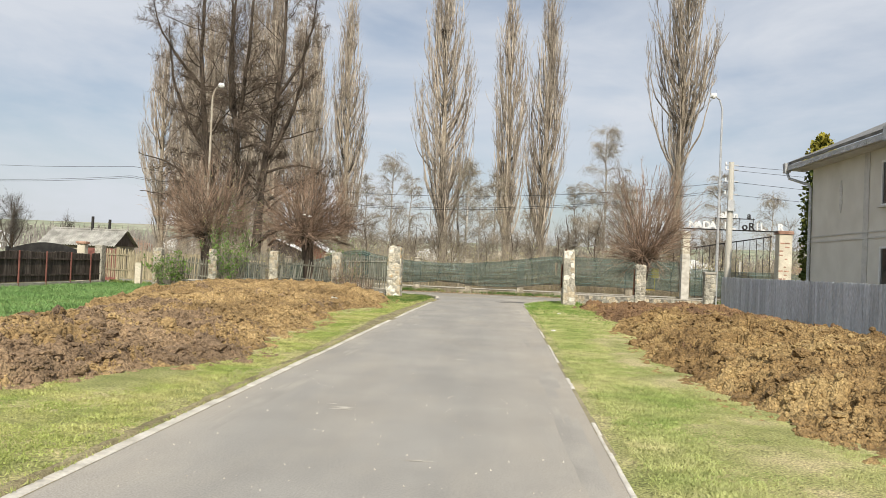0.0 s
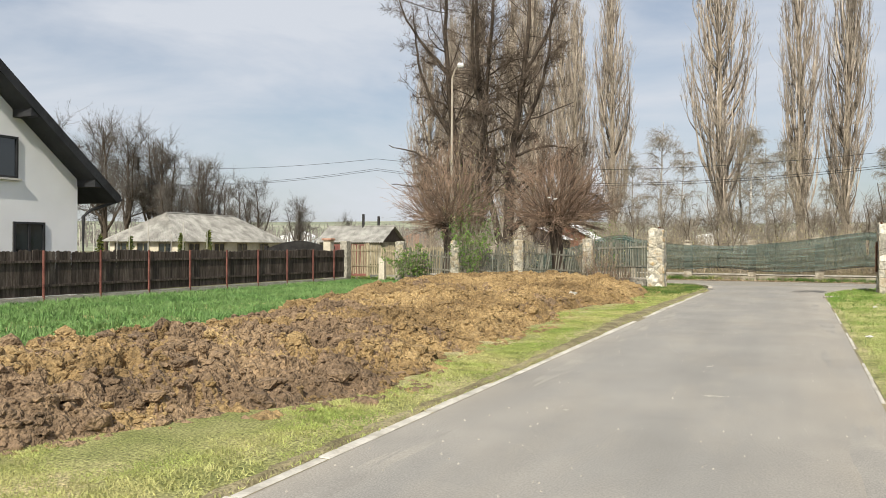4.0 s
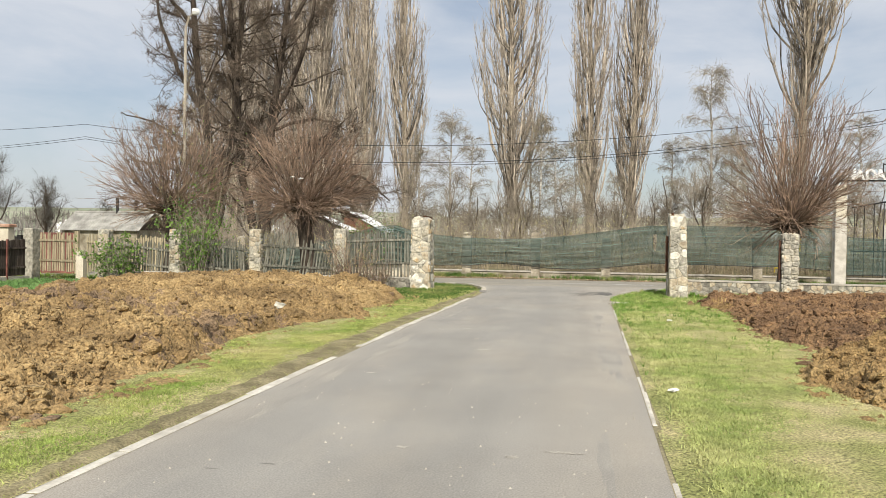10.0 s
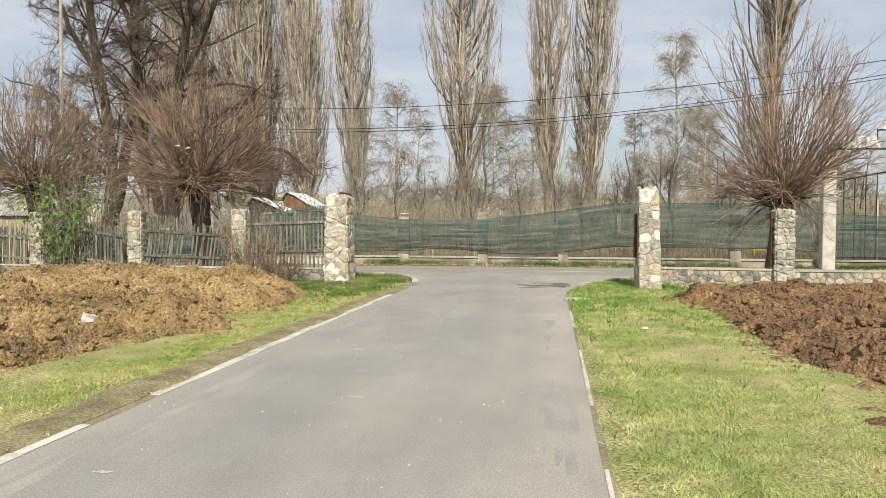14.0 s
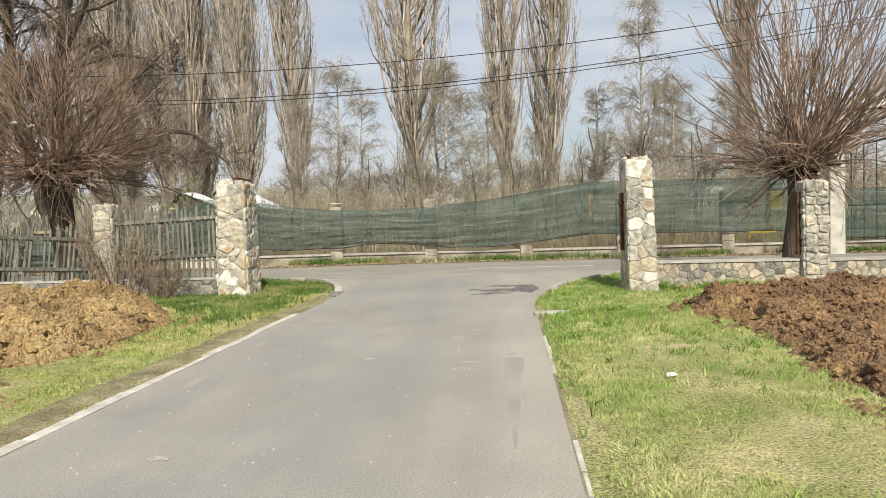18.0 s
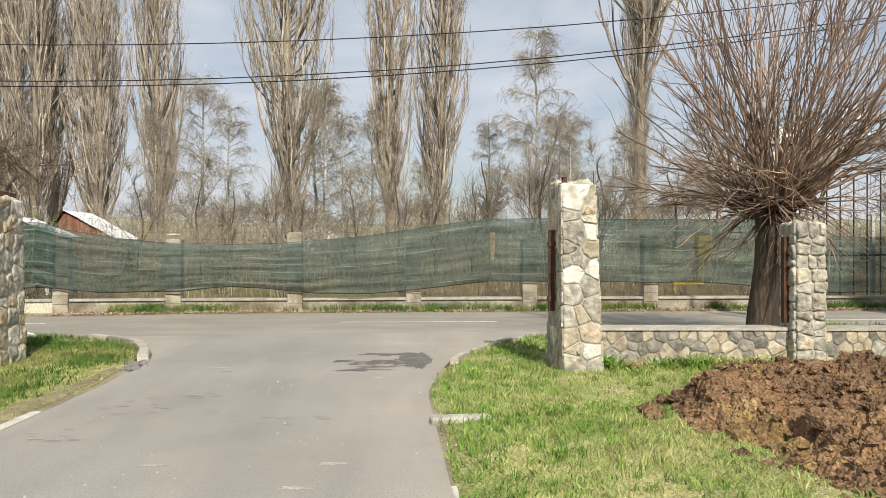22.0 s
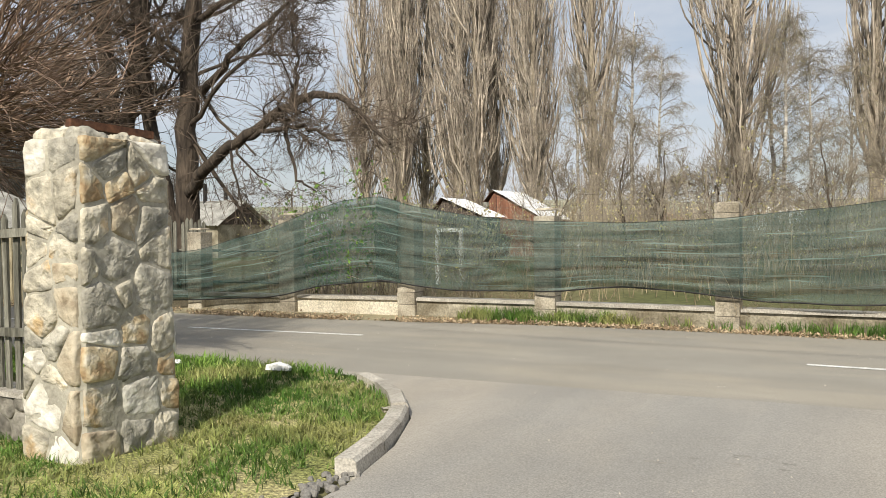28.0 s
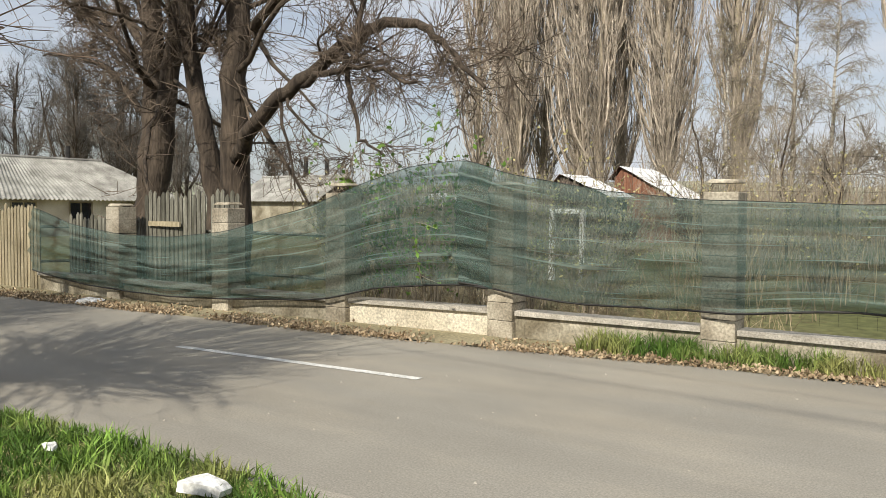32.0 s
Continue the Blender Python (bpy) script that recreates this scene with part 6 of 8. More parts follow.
lime_parts = spreading(301, lime, 3, 0.5, (42, 10, 5), (0.24, 0.52, 0.52), 0.05, 1.0, 15000, (0.15, 0.5), 0.008, 0.0, name="lime", tw_dir=0.6, wob=0.13, zmin=3.3)
bough = [([(-13.3, 44.45, 2.3), (-12.5, 44.1, 2.85), (-11.4, 43.9, 3.3), (-10.4, 43.9, 3.85), (-9.4, 43.9, 4.2), (-8.7, 43.9, 4.05), (-8.2, 43.9, 3.6), (-7.6, 43.8, 3.05)], 0.15, 0.025),
         ([(-11.2, 43.9, 3.4), (-10.2, 43.6, 3.5), (-9.2, 43.5, 3.45), (-8.5, 43.4, 3.1)], 0.06, 0.02),
         ([(-10.2, 43.9, 3.9), (-9.9, 43.7, 3.2), (-9.6, 43.6, 2.5), (-9.1, 43.5, 2.2)], 0.05, 0.015),
         ([(-9.9, 43.9, 4.0), (-9.7, 43.8, 4.7), (-9.8, 43.7, 5.6)], 0.05, 0.02),
         ([(-12.9, 44.5, 4.6), (-11.6, 44.2, 5.4), (-10.4, 44.1, 5.9), (-9.5, 44.0, 6.6)], 0.09, 0.02),
         ([(-13.0, 44.5, 6.2), (-11.6, 44.3, 6.6), (-10.4, 44.2, 6.5), (-9.6, 44.1, 6.1)], 0.08, 0.02)]
bough_parts = spreading(305, bough, 2, 0.5, (16, 8), (0.26, 0.45), 0.0, 0.85, 3400, (0.12, 0.45), 0.0055, 0.02, name="bough", wob=0.24, mid=(1100, 0.3, 0.9, 0.008))
lime_parts += [("low_bough", bough_parts[0][1], "bark_dark"), ("bough_growth", bough_parts[1][1], "twig_dark")]
tree_thing("lime_tree", "huge old bare lime tree with several dark stems, one crooked bough", 0, 0, lime_parts)

# birches and small trees beyond the net
BIRCH = [birch(310, 13.5, 2.2, 62), birch(311, 13.5, 1.8, 52), birch(312, 13.5, 2.6, 64)]
for k, (x, y, sc) in enumerate(((8.6, 68, 1.0), (10.4, 70, 0.72), (-8.8, 66, 0.80), (-6.9, 63, 0.62), (-2.6, 66, 0.78), (-1.4, 62, 0.6), (17.5, 66, 0.72), (12.4, 64, 0.6), (20.5, 63, 0.62), (-0.4, 74, 0.75), (6.6, 72, 0.7), (-3.4, 71, 0.85), (-10.5, 64, 0.62), (2.4, 70, 0.5), (9.9, 66, 0.66), (11.4, 72, 0.6))):
    tree_thing("birch_tree", "slender bare birch with pale bark and yellowish catkins", x, y, BIRCH[k % 3], "birches behind the net", 50 * k, sc)
SMALL = [spreading(330 + k, [([(0, 0, 0), (0.1, 0, 1.2), (-0.2, 0.1, 3.0), (0.3, 0.2, 5.2)], 0.09, 0.02)], 2, 0.8, (9, 6), 0.55, 0.15, 0.6, 700, (0.3, 1.0), 0.010, 0.0, "bark_dark", "twig_grey", "scrub_tree") for k in range(2)]
for k, (x, y, sc) in enumerate(((6.6, 55, 1.0), (9.2, 57, 0.9), (11.4, 54, 0.85), (4.2, 58, 0.8), (14.0, 52, 0.8), (2.4, 56, 0.85), (17.5, 50, 0.8), (-3.2, 57, 0.85), (-9.5, 58, 0.8), (-6.2, 60, 0.8), (21, 54, 0.9), (25, 58, 1.0), (-0.8, 60, 0.8), (5.4, 64, 1.1), (7.4, 62, 1.0), (-4.4, 61, 0.95), (-7.8, 61, 0.9), (1.2, 66, 1.0), (10.2, 60, 1.0), (12.8, 58, 0.9), (15.6, 60, 1.0))):
    tree_thing("scrub_tree", "small bare scrub tree with grey twigs", x, y, SMALL[k % 2], "scrub behind the net", 70 * k, sc)
# grove at the left, beyond the houses
GROVE = [spreading(350 + k, [([(0, 0, 0), (0.1, 0, 3), (-0.2, 0.2, 6.5), (0.2, 0.1, 11)], 0.24, 0.04), ([(0, 0, 2.5), (1.4, 0.4, 5), (2.2, 0.6, 9.4)], 0.13, 0.03), ([(0, 0, 2.2), (-1.5, -0.3, 4.8), (-2.4, -0.4, 8.8)], 0.13, 0.03)], 2, 0.9, (13, 9), 0.38, 0.2, 0.6, 2200, (0.3, 0.9), 0.009, 0.0, "bark_dark", "twig_ash", "grove_tree", wob=0.15, mid=(800, 0.6, 1.7, 0.014)) for k in range(3)]
for k, (x, y, sc) in enumerate(((-88, 72, 1.3), (-80, 74, 1.35), (-76, 78, 1.3), (-72.5, 75, 1.35), (-70, 80, 1.25), (-66.5, 72, 1.2), (-62.5, 80, 0.95), (-60, 72, 0.8), (-54, 73, 0.66), (-49, 79, 0.55), (-68, 77, 1.2), (-64.5, 75, 1.1), (-61, 77, 0.95), (-58.5, 75, 0.85), (-56, 78, 0.75), (-51.5, 75, 0.70), (-47, 76, 0.52), (-44, 80, 0.4), (-96, 70, 1.3))):
    tree_thing("bare_tree", "bare dark spreading tree beyond the houses", x, y, GROVE[k % 3], "grove beyond the houses", 63 * k, sc)


def thicket(name, label, n, box, height, radius, material, lean=0.18, seg=3, group=""):
    """Upright dry stems standing over a patch."""
    x0, x1, y0, y1 = box
    p = np.column_stack([rng.uniform(x0, x1, n), rng.uniform(y0, y1, n), np.zeros(n)])
    dens = vnoise(p[:, 0], p[:, 1], 0.35, 4)
    p = p[dens > 0.32]
    n = len(p)
    hh = rng.uniform(*height, n) * (0.55 + 0.7 * vnoise(p[:, 0], p[:, 1], 0.3, 9))
    v, f, pts = rods(p, np.column_stack([rng.normal(0, lean, (n, 2)), np.ones(n)]), hh, radius, seg, None, 0.07)
    i, q, d = along(pts, n * 2, 0.35)
    v2, f2, _ = rods(q, d + rng.normal(0, 0.45, (n * 2, 3)), rng.uniform(0.2, 0.8, n * 2), radius * 0.6, 2, None, 0.08)
    return tagged(part(name, fast_mesh(name, *join_arrays((v, f), (v2, f2))), material), label, "thicket", group, "stuff")


rng = np.random.default_rng(77)
thicket("reed_thicket", "tall dry straw-coloured stems behind the net", 1200, (-8.5, 22, 46, 58), (1.2, 2.6), 0.010, M["straw"])
thicket("dry_weeds", "dry weeds and stalks behind the wire fence", 4200, (-16, 18, 42.95, 45.5), (0.2, 0.9), 0.0045, M["straw"], 0.7)
thicket("shrub_belt", "belt of bare tan shrubs before the poplars", 1800, (-26, -7, 76, 80), (1.6, 4.4), 0.010, M["straw"], 0.16, 4)
thicket("shrub_belt", "belt of bare grey shrubs behind the net", 2600, (-10, 30, 56, 68), (1.6, 3.8), 0.010, M["twig_grey"], 0.16, 4)
thicket("shrub_belt", "belt of bare grey shrubs far behind the net", 2600, (-45, 60, 90, 120), (2, 5.0), 0.02, M["twig_grey"], 0.16, 4)
thicket("shrub_belt", "belt of tan bare shrubs behind a garden", 1500, (-34, -20, 72, 78), (1.5, 3.6), 0.012, M["twig_grey"], 0.16, 4)


def shrub(name, label, x, y, r, h, stems, leaves, size, seed, twig="twig_grey", leaf="leaf", category="shrub", z=0.0):
    """A leafy shrub: thin stems with young leaves along them."""
    global rng
    rng = np.random.default_rng(seed)
    a, q = rng.random(stems) * 2 * np.pi, np.sqrt(rng.random(stems)) * r * 0.35
    p = np.column_stack([np.cos(a) * q, np.sin(a) * q, np.full(stems, z)])
    s = rng.uniform(0.1, 0.6, stems) * r / max(h, 0.1) * 1.6
    d = np.column_stack([np.cos(a) * s, np.sin(a) * s, np.ones(stems)])
    v, f, pts = rods(p, d, rng.uniform(0.6, 1.1, stems) * h, 0.009, 5, None, 0.12)
    n = stems * 8
    i, o, dd = along(pts, n, 0.2)
    v2, f2, p2 = rods(o, dd + rng.normal(0, 0.6, (n, 3)), rng.uniform(0.15, 0.5, n), 0.005, 2, None, 0.1)
    ms = [("stem_growth", fast_mesh(name + "_stems", *join_arrays((v, f), (v2, f2))), twig)]
    if leaves:
        i, o, dd = along(p2, leaves, 0.1)
        ms.append(("foliage", fast_mesh(name + "_leaves", *leaf_quads(o, size)), leaf))
    return tree_thing(name, label, x, y, ms, category=category)


shrub("leafy_bush", "bushy green shrub in young leaf against the picket fence", -13.9, 34.0, 1.05, 1.5, 44, 1700, 0.08, 401)
shrub("leafy_bush", "young green shrub growing through the picket fence", -11.4, 34.1, 0.95, 2.6, 36, 2300, 0.07, 402)
shrub("leafy_bush", "tall thin green shrub behind the picket fence", -11.8, 35.2, 0.9, 3.8, 34, 700, 0.07, 403)
shrub("leafy_bush", "young green bramble behind the street net", -8.7, 43.1, 0.75, 2.45, 26, 800, 0.07, 404)
shrub("leafy_bush", "arching green bramble above the street net", -7.9, 43.1, 1.0, 2.55, 18, 620, 0.07, 405)
shrub("twiggy_bush", "arching bare bush by the picket fence", -6.35, 34.0, 1.0, 1.75, 46, 900, 0.03, 406, "twig_red", "catkin")
for k, (x, h) in enumerate(((-11.0, 2.2), (-10.2, 2.3), (-9.3, 2.4), (-8.4, 2.3), (-7.5, 2.5), (-6.6, 2.1))):
    shrub("budding_shrub", "yellow-green budding shrub behind the street net", x, 44.8 + 0.3 * (k % 2), 0.7, h, 40, 600, 0.045, 440 + k, "twig_grey", "catkin")
shrub("young_tree", "tall young pale stems with green buds behind the fence", -12.3, 35.3, 0.9, 6.6, 26, 420, 0.05, 450, "twig_grey", "catkin", "tree")
shrub("young_tree", "slender pale stems with green buds behind the fence", -11.4, 35.4, 0.7, 5.2, 18, 300, 0.05, 451, "twig_grey", "leaf", "tree")
for k in range(18):
    shrub("budding_shrub", "yellow-green budding bush behind the street net", -8 + 1.75 * k + 0.5 * math.sin(k * 5), 48 + 3.0 * ((k * 5) % 7) / 3, 1.3, 2.2 + 1.2 * ((k * 3) % 5) / 4, 60, 700, 0.055, 460 + k, "twig_grey", "catkin")
shrub("twiggy_bush", "low tangled twigs by the fence", -5.6, 34.0, 0.6, 0.7, 30, 100, 0.03, 407, "twig_red", "leaf")
shrub("twiggy_bush", "yellow-green budding shrub behind the fence", -9.9, 35.4, 0.9, 2.0, 70, 900, 0.05, 409, "twig_grey", "catkin")

# a nest in a poplar and a scrap of plastic caught in a pollard
rng = np.random.default_rng(470)
a = rng.normal(size=(260, 3))
a[:, 2] *= 0.7
nest = rods(np.array([-5.3, 69.6, 21.5]) + a * 0.16, np.column_stack([a[:, 1], -a[:, 0], rng.normal(0, 0.3, 260)]), rng.uniform(0.3, 0.7, 260), 0.012, 2, None, 0.2)
tagged(part("bird_nest", fast_mesh("bird_nest", *nest[:2]), M["bark_dark"]), "dark round bird nest of sticks in a poplar", "nest")

# ---- houses, poles and far things ----


def slab(g, a, b, c, d, t):
    """A thick sheet over four corners."""
    p = np.array([a, b, c, d], float)
    n = np.cross(p[1] - p[0], p[3] - p[0])
    n = n / np.linalg.norm(n) * t
    return g.add(np.vstack([p, p - n]), [(0, 1, 2, 3), (7, 6, 5, 4), (0, 4, 5, 1), (1, 5, 6, 2), (2, 6, 7, 3), (3, 7, 4, 0)])


def window(parent, centre, u, w, h, out, frame_mat, name="window", bars=1):
    """A framed window set 3 mm proud of a wall; u: direction along the wall, out: outward normal."""
    c, u, o = np.array(centre, float), np.array(u, float), np.array(out, float)
    up = np.array([0, 0, 1.0])

    def bx(a0, a1, z0, z1, d0, d1):
        vs = [c + u * a + up * z + o * d for d in (d0, d1) for a, z in ((a0, z0), (a1, z0), (a1, z1), (a0, z1))]
        return vs, [(0, 1, 2, 3), (7, 6, 5, 4), (0, 4, 5, 1), (1, 5, 6, 2), (2, 6, 7, 3), (3, 7, 4, 0)]
    win = part(name, Geo().add(*bx(-w / 2, w / 2, -h / 2, h / 2, -0.05, 0.012)), M["glass"], parent, "dark glass pane")
    fr = Geo()
    f = 0.06
    fr.add(*bx(-w / 2 - f, -w / 2, -h / 2 - f, h / 2 + f, -0.04, 0.05)).add(*bx(w / 2, w / 2 + f, -h / 2 - f, h / 2 + f, -0.04, 0.05))
    fr.add(*bx(-w / 2, w / 2, h / 2, h / 2 + f, -0.04, 0.05)).add(*bx(-w / 2, w / 2, -h / 2 - f, -h / 2, -0.04, 0.05))
    for k in range(bars):
        a = -w / 2 + w * (k + 1) / (bars + 1)
        fr.add(*bx(a - 0.03, a + 0.03, -h / 2, h / 2, -0.02, 0.04))
    part("window_frame", fr, frame_mat, win)
    part("window_sill", Geo().add(*bx(-w / 2 - 0.12, w / 2 + 0.12, -h / 2 - f - 0.05, -h / 2 - f, 0.0, 0.12)), M["band"], win)
    return win


# grey rendered house on the lane's right
hr = thing("house", "two-storey grey rendered house with metal gutter", "house", (15, 22, 0))
HX, HY0, HY1, HH = 11.5, 10.0, 30.85, 5.62
part("wall", Geo().box((HX, HY0, -0.05), (20.5, HY1, HH)), M["plaster_grey"], hr)
g = Geo()
slab(g, (10.85, HY0 - 0.6, 5.80), (10.85, HY1 + 0.85, 5.80), (16.0, HY1 + 0.85, 8.2), (16.0, HY0 - 0.6, 8.2), 0.10)
slab(g, (16.0, HY0 - 0.6, 8.2), (16.0, HY1 + 0.85, 8.2), (21.2, HY1 + 0.85, 5.80), (21.2, HY0 - 0.6, 5.80), 0.10)
part("roof", g, M["roof_grey"], hr)
g = Geo().box((10.95, HY0 - 0.5, 5.58), (HX, HY1 + 0.75, 5.64))
part("soffit", g, M["band"], hr)
gut = part("gutter", Geo().prism([(-0.09, 0.02), (-0.10, 0.10), (0.03, 0.10), (0.03, 0.0), (-0.04, -0.03)], HY0 - 0.6, HY1 + 0.85, lambda u, v, w: (10.88 + u, w, 5.66 + v)), M["gutter"], hr)
fr = Geo()
for yy in np.arange(HY0 - 0.5, HY1 + 0.8, 0.12):
    fr.box((10.765, yy, 5.58), (10.785, yy + 0.10, 5.665))
part("fringe", fr, M["gutter"], gut, "scalloped sheet fringe below the gutter")
part("hopper", Geo().box((10.70, HY1 + 0.62, 5.50), (10.90, HY1 + 0.86, 5.86), None, 1.15), M["gutter"], gut)
part("downpipe", Geo().tube([(10.80, HY1 + 0.7, 5.52), (10.85, HY1 + 0.6, 5.28), (11.36, HY1 + 0.1, 5.02), (11.42, HY1 - 0.02, 4.85), (11.42, HY1 - 0.02, 0.1)], 0.055, 8), M["gutter"], hr)
part("hopper", Geo().box((10.70, 23.4, 5.50), (10.90, 23.65, 5.90), None, 1.15), M["gutter"], gut)
part("downpipe", Geo().tube([(10.80, 23.5, 5.52), (10.86, 23.5, 5.2), (11.36, 23.5, 4.9), (11.42, 23.5, 4.7), (11.42, 23.5, 0.1)], 0.055, 8), M["gutter"], hr)
for z, t in ((3.05, 0.04), (2.86, 0.05)):
    part("band_course", Geo().box((HX - 0.035, HY0, z), (HX, HY1, z + t)), M["band"], hr)
part("pilaster", Geo().box((HX - 0.03, 26.2, 0), (HX, 26.55, 5.6)), M["band"], hr)
g = Geo().prism([(0, -0.55), (0.12, -0.2), (0.07, 0), (0.12, 0.2), (0, 0.55), (-0.12, 0.2), (-0.07, 0), (-0.12, -0.2)], HX - 0.025, HX, lambda u, v, w: (w, 28.3 + u, 4.35 + v))
part("ornament", g, M["band"], hr, "raised diamond plaster ornament")
for yy, zz in ((24.8, 4.5), (21.0, 4.5), (17.0, 4.5), (24.8, 1.9), (21.0, 1.9), (17.0, 1.9)):
    window(hr, (HX, yy, zz), (0, -1, 0), 0.95, 1.25, (-1, 0, 0), M["white"])
tj = thing("conifer", "narrow dark conifer with yellowish tip beside the house", "tree", (13.75, 36.0, 0))
n = 5200
zz = rng.uniform(0.2, 7.6, n)
rr = 0.72 * np.clip((7.7 - zz) / 2.6, 0, 1) ** 0.6 * np.sqrt(rng.random(n))
aa = rng.random(n) * 2 * np.pi
part("foliage", fast_mesh("foliage", *leaf_quads(np.column_stack([13.75 + rr * np.cos(aa), 36.0 + rr * np.sin(aa), zz]), 0.20)), M["thuja"], tj)
n = 900
zz = rng.uniform(6.5, 7.7, n)
rr = 0.78 * np.clip((7.8 - zz) / 1.2, 0, 1) ** 0.6 * np.sqrt(rng.random(n))
aa = rng.random(n) * 2 * np.pi
part("tip", fast_mesh("tip", *leaf_quads(np.column_stack([13.75 + rr * np.cos(aa), 36.0 + rr * np.sin(aa), zz]), 0.2)), M["thuja_tip"], tj, "yellowish growing tip")
part("trunk", Geo().tube([(13.75, 36.0, 0), (13.75, 36.0, 6.8)], [0.1, 0.02], 7), M["bark_dark"], tj)

# white gabled house on the left
hl = thing("house", "new white rendered house with anthracite gabled roof", "house", (-24, 17, 0))
WX = -19.0
yr, zr, ye, ze = 14.6, 9.55, 22.85, 2.90
ylo = 2 * yr - ye
pent = [(2 * yr - 21.9, -0.05), (21.9, -0.05), (21.9, 3.55), (yr, 9.4), (2 * yr - 21.9, 3.55)]
part("wall", Geo().prism(pent, WX, WX - 11, lambda u, v, w: (w, u, v)), M["plaster_white"], hl)
g = Geo()
slab(g, (WX + 0.75, ye, ze), (WX + 0.75, yr, zr), (WX - 11.7, yr, zr), (WX - 11.7, ye, ze), -0.24)
slab(g, (WX + 0.75, ylo, ze), (WX - 11.7, ylo, ze), (WX - 11.7, yr, zr), (WX + 0.75, yr, zr), -0.24)
part("roof", g, M["roof_dark"], hl)
for t in (0.10, 0.36, 0.7):
    yy, zz = ye + (yr - ye) * t, ze + (zr - ze) * t
    part("rafter_end", Geo().box((WX, yy - 0.14, zz - 0.42), (WX + 0.70, yy + 0.14, zz - 0.20)), M["roof_dark"], hl)
window(hl, (WX, 19.35, 3.80), (0, 1, 0), 0.95, 1.0, (1, 0, 0), M["roof_dark"], bars=0)
window(hl, (WX, 20.25, 1.35), (0, 1, 0), 0.88, 1.35, (1, 0, 0), M["roof_dark"], bars=1)
window(hl, (WX, 14.0, 1.45), (0, 1, 0), 1.3, 1.4, (1, 0, 0), M["roof_dark"], bars=1)
part("downpipe", Geo().tube([(WX + 0.3, 23.3, 2.85), (WX + 0.1, 22.3, 2.5), (WX + 0.06, 22.06, 2.3), (WX + 0.06, 22.06, 0.1)], 0.05, 7), M["roof_dark"], hl)


def corrugated(g, a, b, c, d, waves, amp=0.04):
    """A wavy roof sheet: a-b along the eave, d-c along the ridge; waves run up the slope."""
    a, b, c, d = (np.array(p, float) for p in (a, b, c, d))
    n = waves * 4 + 1
    nrm = np.cross(b - a, d - a)
    nrm /= np.linalg.norm(nrm)
    vs = []
    for i in range(n):
        t = i / (n - 1)
        o = nrm * amp * math.sin(i * math.pi / 2)
        lo, hi = a + (b - a) * t, d + (c - d) * t
        for k in range(5):
            vs.append(lo + (hi - lo) * k / 4 + o + nrm * (0.03 * (k % 2)))
    fs = [tuple(int(q) for q in r) for r in grid_faces(n, 5)]
    return g.add(np.array(vs), fs)


def cottage(name, label, x0, x1, y0, y1, wall_h, ridge_h, wall_mat, roof_mat, ridge="x", over=0.35, hip=0.0, chimneys=(), waves=70, zoff=0.0):
    """A simple house with a corrugated roof; ridge along x or y, hip shortens the ridge."""
    top = thing(name, label, "house" if "house" in name or "cottage" in name else "shed", ((x0 + x1) / 2, (y0 + y1) / 2, 0))
    part("wall", Geo().box((x0, y0, -0.05), (x1, y1, wall_h)), M[wall_mat], top)
    a0, a1, b0, b1 = x0 - over, x1 + over, y0 - over, y1 + over
    e, r = wall_h - 0.08, ridge_h
    roof = Geo()
    if ridge == "x":
        ym = (y0 + y1) / 2
        corrugated(roof, (a0, b0, e), (a1, b0, e), (a1 - hip, ym, r), (a0 + hip, ym, r), waves)
        corrugated(roof, (a1, b1, e), (a0, b1, e), (a0 + hip, ym, r), (a1 - hip, ym, r), waves)
        if hip:
            corrugated(roof, (a1, b0, e), (a1, b1, e), (a1 - hip, ym + 0.01, r), (a1 - hip, ym - 0.01, r), waves // 2)
            corrugated(roof, (a0, b1, e), (a0, b0, e), (a0 + hip, ym - 0.01, r), (a0 + hip, ym + 0.01, r), waves // 2)
        else:
            for xx in (x0, x1):
                part("gable", Geo().prism([(y0, wall_h - 0.02), (y1, wall_h - 0.02), (ym, r - 0.12)], xx - 0.06, xx + 0.06, lambda u, v, w: (w, u, v)), M["brownwood"], top)
        part("ridge_cap", Geo().tube([(a0 + hip, ym, r + 0.02), (a1 - hip, ym, r + 0.02)], 0.09, 6), M[roof_mat], top)
    else:
        xm = (x0 + x1) / 2
        corrugated(roof, (a1, b0, e), (a1, b1, e), (xm, b1 - hip, r), (xm, b0 + hip, r), waves)
        corrugated(roof, (a0, b1, e), (a0, b0, e), (xm, b0 + hip, r), (xm, b1 - hip, r), waves)
        if hip:
            corrugated(roof, (a0, b0, e), (a1, b0, e), (xm + 0.01, b0 + hip, r), (xm - 0.01, b0 + hip, r), waves // 2)
        else:
            for yy in (y0, y1):
                part("gable", Geo().prism([(x0, wall_h - 0.02), (x1, wall_h - 0.02), (xm, r - 0.12)], yy - 0.06, yy + 0.06, lambda u, v, w: (u, w, v)), M[wall_mat], top)
        part("ridge_cap", Geo().tube([(xm, b0 + hip, r + 0.02), (xm, b1 - hip, r + 0.02)], 0.09, 6), M[roof_mat], top)
    part("roof", roof, M[roof_mat], top, smooth=True)
    for cx, cy, ch in chimneys:
        part("chimney", Geo().tube([(cx, cy, r - 1.0), (cx, cy, r + ch)], 0.12, 8), M["black"], top, "thin dark stove pipe")
    return top


